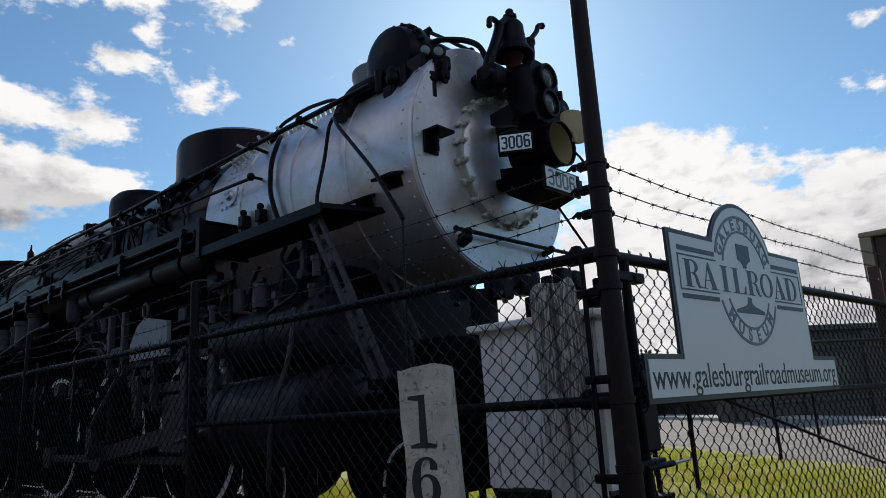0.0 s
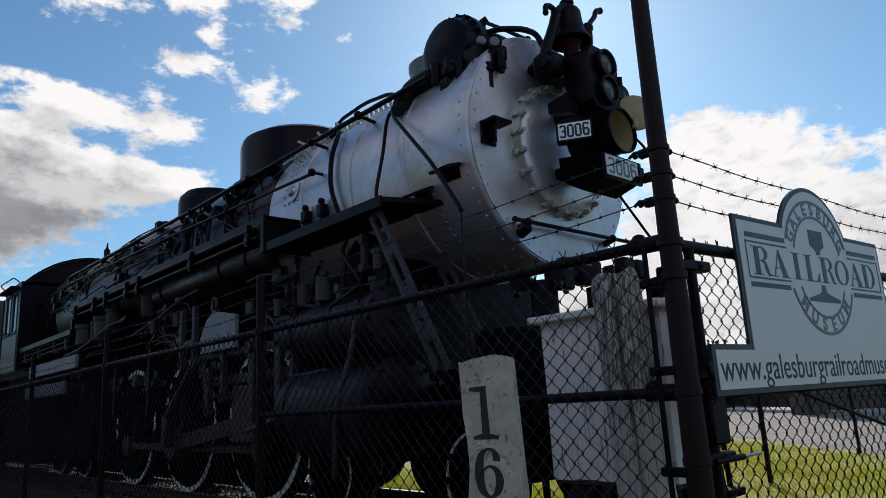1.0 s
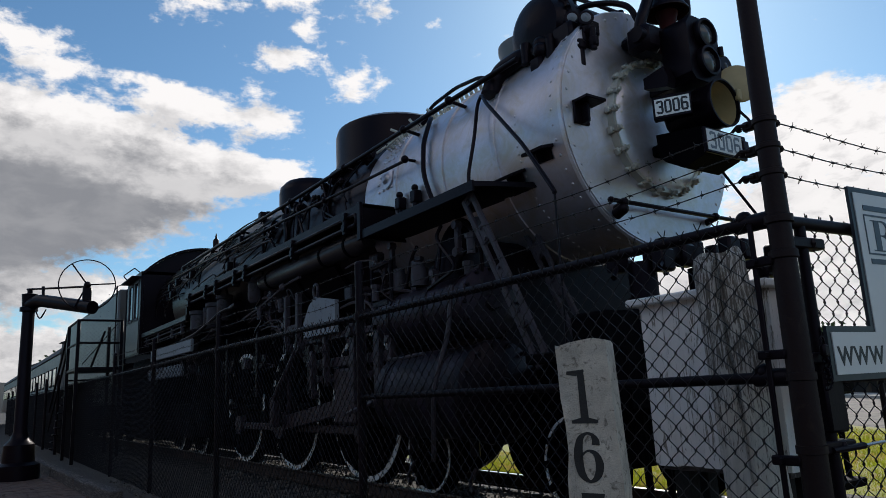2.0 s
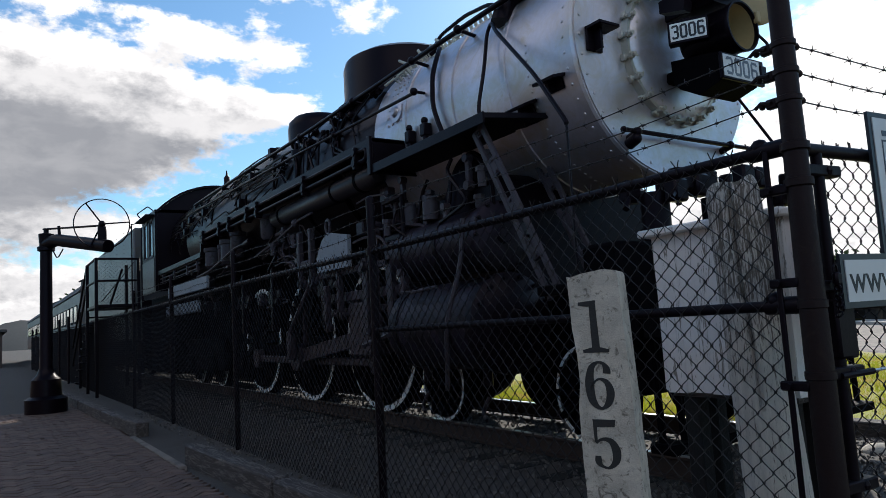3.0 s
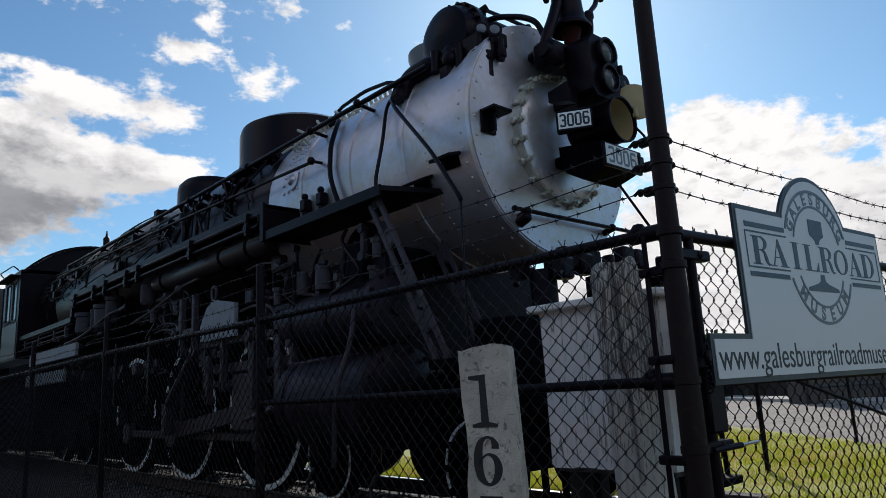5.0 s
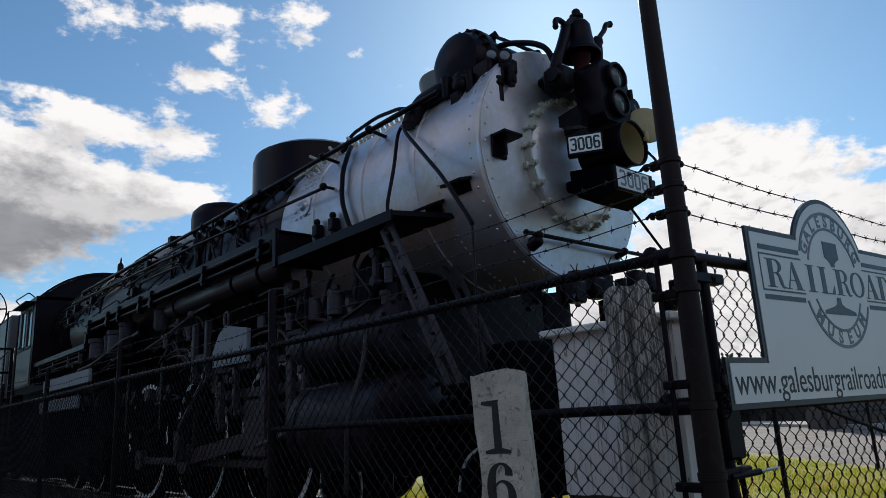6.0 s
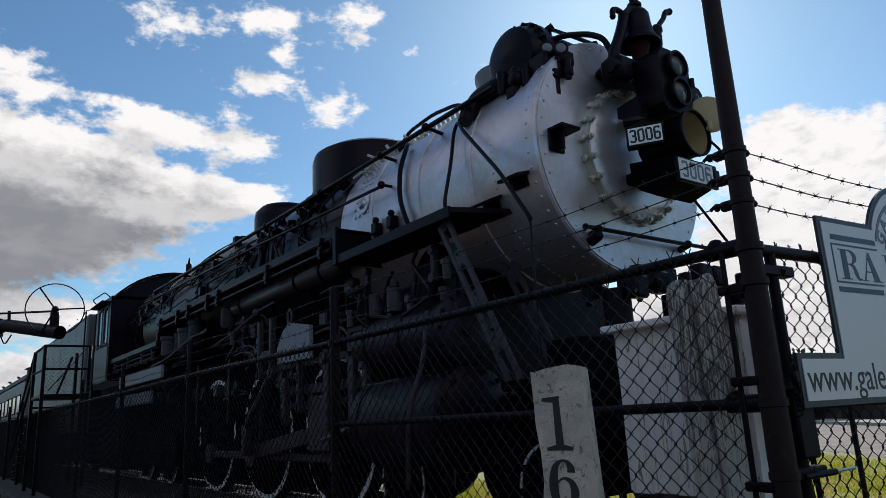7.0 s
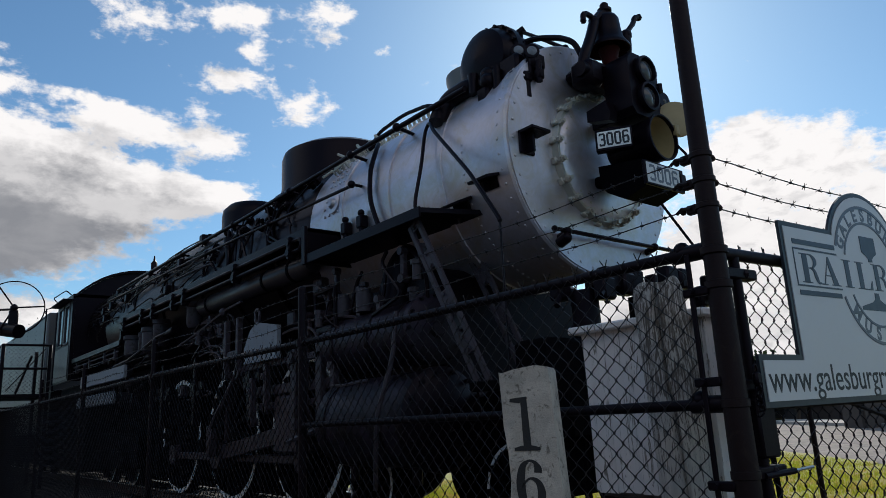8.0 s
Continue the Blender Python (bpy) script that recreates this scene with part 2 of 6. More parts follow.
M_BRICK = paint("worn paving brick", (0.095, 0.059, 0.046), 0.8, 0.0, 0.4, 4, 60, 0.5, piece=0.5, island=0.5)
M_LAWN = paint("lawn soil", (0.26, 0.27, 0.04), 0.9, 0.0, 0.5, 0.7, 20, 0.6, (0.3, 0.22, 0.1), 0.57)
M_GRASS = paint("grass blades", (0.33, 0.36, 0.025), 0.5, 0.0, 0.5, 0.8, 6, 0.0, (0.5, 0.36, 0.11), 0.55, island=0.6, through=0.5)
M_ROAD = paint("pale worn asphalt", (0.21, 0.178, 0.155), 0.9, 0.0, 0.6, 0.7, 9, 0.4, (0.12, 0.105, 0.095), 0.55)
M_KERB = paint("concrete kerb", (0.36, 0.34, 0.31), 0.85, 0.0, 0.3, 2, 60, 0.4)
M_RAIL = paint("rusty rail side", (0.05, 0.032, 0.025), 0.75, 0.3, 0.4, 6, 60, 0.3)
M_RAILTOP = paint("bright rail head", (0.45, 0.43, 0.41), 0.35, 0.85, 0.3, 8, 60)
M_FARBRICK = paint("far dark brick", (0.075, 0.058, 0.053), 0.85, 0.0, 0.35, 0.5, 8, 0.3)
# for the added, unseen fill blocker behind the camera
M_FILL_WALL = paint("warm fill blocker", (0.15, 0.118, 0.1), 0.85, 0.0, 0.3, 0.5, 8, 0.3)
M_TANK = paint("satin black air tank", (0.026, 0.0195, 0.023), 0.36, 0.0, 0.4, 2.5, 40, 0.1, (0.036, 0.028, 0.029), 0.6, spec=0.5)
M_CYL = paint("stained cylinder lagging", (0.026, 0.0185, 0.031), 0.4, 0.0, 0.5, 1.2, 40, 0.2, (0.006, 0.0055, 0.005), 0.5, edge=0.2, spec=0.15)
M_FARSTONE = paint("far grey wall", (0.075, 0.06, 0.053), 0.85, 0.0, 0.35, 0.4, 6, 0.3)
M_ROOF = paint("far roof", (0.06, 0.06, 0.065), 0.7, 0.0, 0.3, 0.7, 8)
M_HILL = paint("wooded hill", (0.022, 0.026, 0.028), 0.95, 0.0, 0.6, 0.05, 0.6)
M_LEAF = paint("leaves", (0.055, 0.085, 0.025), 0.6, 0.0, 0.5, 2, 10, 0.0, island=0.6)
M_BARK = paint("bark", (0.08, 0.065, 0.05), 0.9, 0.0, 0.4, 6, 40, 0.6)
M_COACH = paint("silver coach side", (0.13, 0.13, 0.135), 0.45, 0.2, 0.2, 1, 20)
M_GLASS = paint("dark window glass", (0.02, 0.024, 0.028), 0.1, 0.0, 0.2)
M_BROWN = paint("brown painted board", (0.07, 0.03, 0.022), 0.55, 0.0, 0.4, 2, 40, 0.2)
M_TRIM = paint("cream trim paint", (0.36, 0.29, 0.19), 0.6, 0.0, 0.4, 5, 50, 0.2)
M_CHROME = paint("bright steel", (0.5, 0.5, 0.5), 0.3, 0.9, 0.2)


# ---- mesh building ----
class Shape:
    """Vertices and faces of one mesh, gathered piece by piece."""

    def __init__(self):
        self.v, self.f = [], []

    def add(self, verts, faces):
        k = len(self.v)
        self.v.extend(tuple(p) for p in verts)
        self.f.extend(tuple(i + k for i in q) for q in faces)
        return self

    def box(self, x0, x1, y0, y1, z0, z1, c=0.0, m=None):
        """A box, its edges chamfered by c."""
        c = min(c, (x1 - x0) / 2.01, (y1 - y0) / 2.01, (z1 - z0) / 2.01)
        lo, hi = (x0, y0, z0), (x1, y1, z1)
        if c <= 0:
            vs = [Vector((hi[0] if i & 1 else lo[0], hi[1] if i & 2 else lo[1], hi[2] if i & 4 else lo[2])) for i in range(8)]
            fs = [(0, 2, 3, 1), (4, 5, 7, 6), (0, 1, 5, 4), (2, 6, 7, 3), (0, 4, 6, 2), (1, 3, 7, 5)]
        else:
            vs, at = [], {}
            for i in range(8):
                s = [1 if i >> a & 1 else 0 for a in range(3)]
                for a in range(3):
                    p = [0.0] * 3
                    for b in range(3):
                        inner = hi[b] - c if s[b] else lo[b] + c
                        p[b] = (hi[b] if s[b] else lo[b]) if a == b else inner
                    at[i, a] = len(vs)
                    vs.append(Vector(p))
            fs = []
            for a in range(3):
                b, d = (a + 1) % 3, (a + 2) % 3
                for s in (0, 1):
                    q = [s << a | u << b | w << d for u, w in ((0, 0), (1, 0), (1, 1), (0, 1))]
                    q = [at[i, a] for i in q]
                    fs.append(tuple(q if s else q[::-1]))
                for u in (0, 1):
                    for w in (0, 1):
                        i, j = u << b | w << d, 1 << a | u << b | w << d
                        q = (at[i, b], at[j, b], at[j, d], at[i, d])
                        fs.append(q if u != w else q[::-1])
            for i in range(8):
                q = (at[i, 0], at[i, 1], at[i, 2])
                fs.append(q if bin(i).count("1") % 2 else q[::-1])
        if m is not None:
            vs = [m @ p for p in vs]
        return self.add(vs, fs)

    def lathe(self, profile, origin, axis=(1, 0, 0), n=28, side=None):
        """Turns (radius, height) pairs round an axis."""
        a = Vector(axis).normalized()
        u = a.orthogonal().normalized() if side is None else Vector(side).normalized()
        w = a.cross(u)
        o = Vector(origin)
        k = len(self.v)
        for r, h in profile:
            for i in range(n):
                t = 2 * math.pi * i / n
                self.v.append(tuple(o + a * h + (u * math.cos(t) + w * math.sin(t)) * r))
        for j in range(len(profile) - 1):
            for i in range(n):
                b = (i + 1) % n
                self.f.append((k + j * n + i, k + j * n + b, k + (j + 1) * n + b, k + (j + 1) * n + i))
        if profile[0][0] > 1e-4:
            self.f.append(tuple(k + i for i in reversed(range(n))))
        if profile[-1][0] > 1e-4:
            self.f.append(tuple(k + (len(profile) - 1) * n + i for i in range(n)))
        return self

    def cyl(self, p0, p1, r0, r1=None, n=20):
        p0, p1 = Vector(p0), Vector(p1)
        r1 = r0 if r1 is None else r1
        return self.lathe([(r0, 0), (r1, (p1 - p0).length)], p0, p1 - p0, n)

    def tube(self, pts, r, n=8):
        """A pipe along a line of points."""
        pts = [Vector(p) for p in pts]
        k, up = len(self.v), None
        for i, p in enumerate(pts):
            d = (pts[min(i + 1, len(pts) - 1)] - pts[max(i - 1, 0)]).normalized()
            if up is None:
                up = d.orthogonal().normalized()
            up = (up - d * up.dot(d)).normalized()
            w = d.cross(up)
            for j in range(n):
                t = 2 * math.pi * j / n
                self.v.append(tuple(p + (up * math.cos(t) + w * math.sin(t)) * r))
        for i in range(len(pts) - 1):
            for j in range(n):
                b = (j + 1) % n
                self.f.append((k + i * n + j, k + i * n + b, k + (i + 1) * n + b, k + (i + 1) * n + j))
        self.f.append(tuple(k + j for j in reversed(range(n))))
        self.f.append(tuple(k + (len(pts) - 1) * n + j for j in range(n)))
        return self

    def ball(self, p, r, n=10, squash=1.0, axis=(0, 0, 1)):
        rows = max(4, n // 2)
        prof = [(max(1e-5, r * math.sin(math.pi * i / rows)), -r * squash * math.cos(math.pi * i / rows)) for i in range(rows + 1)]
        return self.lathe(prof, p, axis, n)

    def prism(self, poly, m, depth):
        """A flat outline pushed out by depth along the local z of m."""
        k, n = len(self.v), len(poly)
        for z in (0.0, depth):
            for x, y in poly:
                self.v.append(tuple(m @ Vector((x, y, z))))
        self.f.append(tuple(k + i for i in reversed(range(n))))
        self.f.append(tuple(k + n + i for i in range(n)))
        for i in range(n):
            b = (i + 1) % n
            self.f.append((k + i, k + b, k + n + b, k + n + i))
        return self


def mesh_of(name, shape, material, angle=38):
    me = bpy.data.meshes.new(name)
    me.from_pydata(shape.v, [], shape.f)
    me.materials.append(material)
    me.polygons.foreach_set("use_smooth", [True] * len(me.polygons))
    me.set_sharp_from_angle(angle=radians(angle))
    me.update()
    return me


def part(name, shape, material, parent, label="", kind=""):
    ob = new(name, mesh_of(name, shape, material))
    if parent is not None:
        ob.parent = parent
        ob.matrix_parent_inverse = base_of(parent).inverted()
    return tagged(ob, label, kind=kind)


def base_of(ob):
    m = ob.matrix_basis.copy()
    if ob.parent is not None:
        m = base_of(ob.parent) @ ob.matrix_parent_inverse @ m
    return m


def thing(name, at, label, category, group="", kind=""):
    ob = new(name)
    ob.empty_display_size = 0.2
    ob.location = at
    return tagged(ob, label, category, group, kind)


def solid(name, shape, material, label="", category="", group="", kind=""):
    return tagged(new(name, mesh_of(name, shape, material)), label, category, group, kind)


def bend(pts, steps=5):
    """Rounds the corners of a line of points."""
    pts = [Vector(p) for p in pts]
    out = [pts[0]]
    for a, b, c in zip(pts, pts[1:], pts[2:]):
        k = min(0.4, 0.12 / max(1e-6, (b - a).length)), min(0.4, 0.12 / max(1e-6, (c - b).length))
        p, q = b.lerp(a, k[0]), b.lerp(c, k[1])
        for i in range(steps + 1):
            t = i / steps
            out.append(p.lerp(b, t).lerp(b.lerp(q, t), t))
    return out + [pts[-1]]


def lettering(text, size, m, material, name, parent, depth=0.004, squeeze=1.0, bold=0.0):
    """Raised letters, centred on the origin of m, in its x-y plane."""
    cu = bpy.data.curves.new(name, "FONT")
    cu.body, cu.size, cu.extrude, cu.offset = text, size, depth, bold
    cu.align_x, cu.align_y, cu.resolution_u = "CENTER", "CENTER", 4
    tmp = bpy.data.objects.new(name, cu)
    scene.collection.objects.link(tmp)
    me = bpy.data.meshes.new_from_object(tmp.evaluated_get(bpy.context.evaluated_depsgraph_get()))
    bpy.data.objects.remove(tmp)
    s = Shape()
    s.add([m @ Vector((v.co.x * squeeze, v.co.y, v.co.z)) for v in me.vertices], [tuple(p.vertices) for p in me.polygons])
    bpy.data.meshes.remove(me)
    return part(name, s, material, parent) if name else s


def face(x, y, z, u, v):
    """A flat frame: origin, and the ways of its x and y."""
    u, v = Vector(u).normalized(), Vector(v).normalized()
    w = u.cross(v)
    return Matrix(((u.x, v.x, w.x, x), (u.y, v.y, w.y, y), (u.z, v.z, w.z, z), (0, 0, 0, 1)))


def ring(cx, cy, r, n, a0=0.0, a1=360.0):
    return [(cx + r * math.cos(radians(a0 + (a1 - a0) * i / (n - 1))), cy + r * math.sin(radians(a0 + (a1 - a0) * i / (n - 1)))) for i in range(n)]


def ribbon(path, m, depth, smooth=4, sx=1.0, sy=1.0):
    """A brush stroke in the x-y plane of m: (x, y, width) along a smooth line."""
    n, pts = len(path), []
    for i in range(n - 1):
        p0, p1, p2, p3 = (Vector(path[max(0, min(n - 1, k))]) for k in (i - 1, i, i + 1, i + 2))
        for j in range(smooth):
            t = j / smooth
            pts.append(0.5 * (2 * p1 + (p2 - p0) * t + (2 * p0 - 5 * p1 + 4 * p2 - p3) * t * t + (3 * p1 - p0 - 3 * p2 + p3) * t ** 3))
    pts.append(Vector(path[-1]))
    pts = [Vector((p.x * sx, p.y * sy, p.z * sy)) for p in pts]
    sides = []
    for i, p in enumerate(pts):
        d = (pts[min(i + 1, len(pts) - 1)] - pts[max(i - 1, 0)]).to_2d().normalized()
        sides.append((p.x - d.y * p.z / 2, p.y + d.x * p.z / 2, p.x + d.y * p.z / 2, p.y - d.x * p.z / 2))
    s, n = Shape(), len(sides)
    for z in (0.0, depth):
        s.v.extend(tuple(m @ Vector((a[k], a[k + 1], z))) for a in sides for k in (0, 2))
    for i in range(n - 1):
        a, b, c, d = 2 * i, 2 * i + 1, 2 * i + 3, 2 * i + 2
        s.f.extend([(a, b, c, d)[::-1], tuple(q + 2 * n for q in (a, b, c, d)), (a, d, d + 2 * n, a + 2 * n), (c, b, b + 2 * n, c + 2 * n)])
    s.f.extend([(0, 1, 1 + 2 * n, 2 * n)[::-1], (2 * n - 2, 2 * n - 1, 4 * n - 1, 4 * n - 2)])
    s.f = [f[::-1] for f in s.f]
    return s


# ---- ground ----
def flat(x0, x1, y0, y1, z, nx=1, ny=1, lift=None):
    s = Shape()
    vs = [(x0 + (x1 - x0) * i / nx, y0 + (y1 - y0) * j / ny) for j in range(ny + 1) for i in range(nx + 1)]
    vs = [(x, y, z + (lift(x, y) if lift else 0.0)) for x, y in vs]
    fs = [(j * (nx + 1) + i, j * (nx + 1) + i + 1, (j + 1) * (nx + 1) + i + 1, (j + 1) * (nx + 1) + i) for j in range(ny) for i in range(nx)]
    return s.add(vs, fs)


def bumps(x, y):
    return 0.025 * noise.noise(Vector((x * 1.3, y * 1.3, 0))) + 0.012 * noise.noise(Vector((x * 6, y * 6, 4)))


solid("ground", flat(-900, 900, -900, 900, -0.06), M_GROUND, "brown gravelly open ground", "ground", kind="structure")
solid("gravel_yard", flat(-24, 3.0, 1.6, 8.0, -0.02, 180, 60, bumps), M_GROUND, "dark gravel yard inside the fence", "gravel", kind="structure")
# the road runs aslant behind the lawn: along, and away from the track
ROAD = face(-7.0, 16.5, 0, (0.78, -0.63, 0), (0.63, 0.78, 0))


def aslant(a0, a1, b0, b1, z, na=1, nb=1, lift=None):
    s = flat(a0, a1, b0, b1, 0, na, nb)
    s.v = [ROAD @ Vector(p) for p in s.v]
    s.v = [(p.x, p.y, z + (lift(p.x, p.y) if lift else 0.0)) for p in s.v]
    return s


lawn = flat(-60, 14, 7.6, 40.0, 0.02, 74, 32, bumps)
inv = ROAD.inverted()
# the near edge wanders, the far edge meets the road
lawn.v = [(x, y + 0.35 * noise.noise(Vector((x * 0.9, 3.0, 0))) if y < 7.7 else y, z if y > 7.7 else -0.07) for x, y, z in lawn.v]
lawn.f = [q for q in lawn.f if all((inv @ Vector(lawn.v[i])).y < 1.2 for i in q)]
solid("lawn", lawn, M_LAWN, "sunlit grassy lawn beyond the track", "lawn", kind="structure")
solid("road", aslant(-120, 40, 0.1, 8.5, 0.055, 60, 28, lambda x, y: 0.3 * bumps(x * 0.4, y * 0.4) - (0.12 if (inv @ Vector((x, y, 0))).y < 0.25 else 0.0)), M_ROAD, "pale worn asphalt road", "road", kind="structure")
kerb = Shape()
for i in range(52):
    kerb.box(-118 + i * 3, -115.02 + i * 3, 8.5, 8.8, -0.05, 0.2, 0.02, ROAD)
solid("kerb", kerb, M_KERB, "pale concrete kerb along the road", "kerb", kind="structure")
solid("pavement", aslant(-118, 38, 8.8, 10.6, 0.19), M_KERB, "pale concrete pavement across the road", "pavement", kind="structure")

# ---- track ----
AXIS, RAIL, TOP = 5.0, 0.33, 3.63
s = Shape()
prof = [(-2.6, -0.03), (-1.55, 0.12), (1.55, 0.12), (2.6, -0.03)]
for x in range(-80, 2):
    for (a, za), (b, zb) in zip(prof, prof[1:]):
        s.add([(x, AXIS + a, za), (x + 1, AXIS + a, za), (x + 1, AXIS + b, zb), (x, AXIS + b, zb)], [(0, 1, 2, 3)])
solid("track_bed", s, M_GROUND, "low gravel bed under the rails", "track bed", kind="structure")
rng = random.Random(4)
s = Shape()
for i in range(15000):
    x, y = (rng.uniform(-15, 1.5), rng.uniform(2.4, 7.4)) if i % 3 else (rng.uniform(-3.6, 1.0), rng.uniform(4.0, 7.7))
    d = abs(y - AXIS)
    z = 0.12 if d < 1.55 else max(-0.02, 0.12 - (d - 1.55) * 0.143)
    r = rng.uniform(0.012, 0.032) * (1.0 if i % 3 else 0.6)
    m = Matrix.Translation((x, y, z + r * 0.3)) @ Euler((rng.uniform(0, 6), rng.uniform(0, 6), rng.uniform(0, 6))).to_matrix().to_4x4()
    s.add([m @ Vector((sx * r * rng.uniform(.6, 1.2), sy * r * rng.uniform(.6, 1.2), sz * r * rng.uniform(.5, 1))) for sx, sy, sz in ((1, 0, 0), (-1, 0, 0), (0, 1, 0), (0, -1, 0), (0, 0, 1), (0, 0, -1))],
          [(0, 2, 4), (2, 1, 4), (1, 3, 4), (3, 0, 4), (2, 0, 5), (1, 2, 5), (3, 1, 5), (0, 3, 5)])
solid("ballast_stones", s, M_BALLAST, "loose dark gravel stones by the track", "gravel", kind="stuff")
track = thing("railway_track", (-10, AXIS, 0), "rusty steel rails on creosoted timber ties", "track", kind="structure")
tie = None
for i in range(58):
    x = -3.2 - i * 0.56
    if tie is None:
        tie = mesh_of("tie", Shape().box(-0.115, 0.115, -1.3, 1.3, 0.0, 0.15, 0.012), M_SHADEWOOD)
    ob = new("tie", tie)
    ob.location = (x + 10, rng.uniform(-.04, .04), -0.024)
    ob.parent = track
for y in (AXIS - 0.755, AXIS + 0.755):
    part("rail", Shape().box(-80, -3.02, y - 0.065, y + 0.065, 0.165, 0.185).box(-80, -3.02, y - 0.01, y + 0.01, 0.185, 0.30).box(-80, -3.02, y - 0.035, y + 0.035, 0.295, RAIL - 0.004, 0.01), M_RAIL, track, "rusty steel rail")
    part("rail_head", Shape().box(-80, -3.02, y - 0.028, y + 0.028, RAIL - 0.006, RAIL), M_RAILTOP, track, "shiny worn rail head")
# ---- locomotive ----
loco = thing("steam_locomotive", (-10, AXIS, RAIL), "preserved black steam locomotive with silver smokebox on display track", "locomotive")


def around(x, deg, r):
    """A point on the boiler: 0 is the side towards the fence, 90 the top."""
    a = radians(deg)
    return Vector((x, AXIS - math.cos(a) * r, TOP + math.sin(a) * r))


def out_of(deg):
    a = radians(deg)
    return Vector((0, -math.cos(a), math.sin(a)))


XF = -3.83
smokebox = part("smokebox", Shape().lathe([(1.085, -7.3), (1.085, -4.75), (1.1, -4.74), (1.1, -4.02), (1.125, -4.0), (1.13, XF - 0.02), (1.115, XF)], (0, AXIS, TOP), n=80), M_SILVER, loco, "silver painted riveted smokebox")
for x, r in ((-4.745, 1.1), (-5.62, 1.088), (-6.55, 1.088)):
    part("seam_band", Shape().lathe([(r, x - 0.035), (r + 0.014, x - 0.03), (r + 0.014, x + 0.03), (r, x + 0.035)], (0, AXIS, TOP), n=80), M_SILVER, smokebox)


def rivets(x, r, n, size, axis_x=False, a0=0.0, a1=360.0):
    s = Shape()
    for i in range(n):
        d = a0 + (a1 - a0) * i / n
        s.ball(around(x, d, r), size, 8, 0.6, (1, 0, 0) if axis_x else out_of(d))
    return s


part("rivets", rivets(-3.93, 1.127, 54, 0.015), M_SILVER, smokebox, "row of rivet heads", "stuff")
part("rivets", rivets(XF + 0.012, 1.05, 40, 0.016, True), M_SILVER, smokebox, "row of rivet heads", "stuff")
part("rivets", rivets(-4.42, 1.1, 26, 0.014, a0=-85, a1=10), M_SILVER, smokebox, "row of rivet heads", "stuff")
# riveted saddle patch with washout plug
s = Shape()
for i in range(9):
    for j in range(4):
        s.ball(around(-6.62 - 0.1 * j - 0.02 * (i % 2), 4 + i * 5.2, 1.09), 0.02, 8, 0.7, out_of(4 + i * 5.2))
part("rivets", s, M_SILVER, smokebox, "staggered rivet heads", "stuff")
part("washout_plug", Shape().lathe([(0.12, 0), (0.12, 0.02), (0.07, 0.03), (0.05, 0.07), (0.0001, 0.075)], around(-6.72, 10, 1.085), out_of(10), 18), M_SILVER, smokebox)
# smokebox front and door
front = part("smokebox_front", Shape().lathe([(1.1, -0.01), (1.1, 0.012), (0.84, 0.012), (0.74, 0.029), (0.66, 0.034), (0.0001, 0.034)], (XF, AXIS, TOP), n=80), M_SILVER, loco, "flat silver smokebox front plate")
DOOR_Y, DOOR_Z = AXIS + 0.02, TOP - 0.02
door = part("smokebox_door", Shape().lathe([(0.6, 0.0), (0.6, 0.03), (0.57, 0.055), (0.45, 0.075), (0.2, 0.085), (0.0001, 0.085)], (XF + 0.034, DOOR_Y, DOOR_Z), n=64), M_SILVER, loco, "round silver smokebox door")
for i in range(21):
    d = i * 360 / 21 + 6
    u = out_of(d)
    c = Vector((XF + 0.05, DOOR_Y, DOOR_Z)) + u * 0.585
    t = Vector((1, 0, 0)).cross(u)
    s = Shape()
    m = Matrix(((1, t.x, u.x, c.x), (0, t.y, u.y, c.y), (0, t.z, u.z, c.z), (0, 0, 0, 1)))
    s.box(-0.02, 0.042, -0.017, 0.017, -0.085, 0.05, 0.008, m)
    s.box(-0.02, 0.03, -0.032, 0.032, 0.035, 0.065, 0.008, m)
    s.cyl(c + u * 0.02, c + u * 0.02 + Vector((0.11, 0, 0)), 0.02, n=8)
    s.cyl(c + u * 0.02 + Vector((0.055, 0, 0)), c + u * 0.02 + Vector((0.085, 0, 0)), 0.032, n=6)
    s.ball(c - u * 0.08 + Vector((0.03, 0, 0)), 0.026, 8)
    part("door_clamp", s, M_CREAM, door, "cream painted door clamp")
part("door_rim", Shape().lathe([(0.57, 0.03), (0.575, 0.07), (0.605, 0.07), (0.62, 0.0)], (XF + 0.024, DOOR_Y, DOOR_Z), n=64), M_CREAM, door)


def step_bracket(p, u, v, w=0.17, h=0.2):
    """A small black step: back plate, ledge and web."""
    m = face(*p, u, v)
    s = Shape()
    s.box(-w / 2, w / 2, -h / 2, h / 2, 0.0, 0.025, 0.004, m)
    s.box(-w / 2, w / 2 + 0.06, h / 2 - 0.03, h / 2, 0.0, 0.17, 0.006, m)
    s.prism([(-0.012, -h / 2), (0.012, -h / 2), (0.012, h / 2), (-0.012, h / 2)], m, 0.10)
    return s


part("smokebox_step", step_bracket((XF + 0.01, 4.1, 3.60), (0, 1, 0), (0, 0, 1)), M_BLACK, loco, "small black step on the smokebox front")
for x, d, h in ((-4.13, -17, 0.12), (-4.54, -24, 0.2)):
    u = out_of(d)
    part("smokebox_step", step_bracket(around(x, d, 1.1), (1, 0, 0), Vector((1, 0, 0)).cross(u) * -1, 0.2, h), M_BLACK, loco, "small black step on the smokebox side")
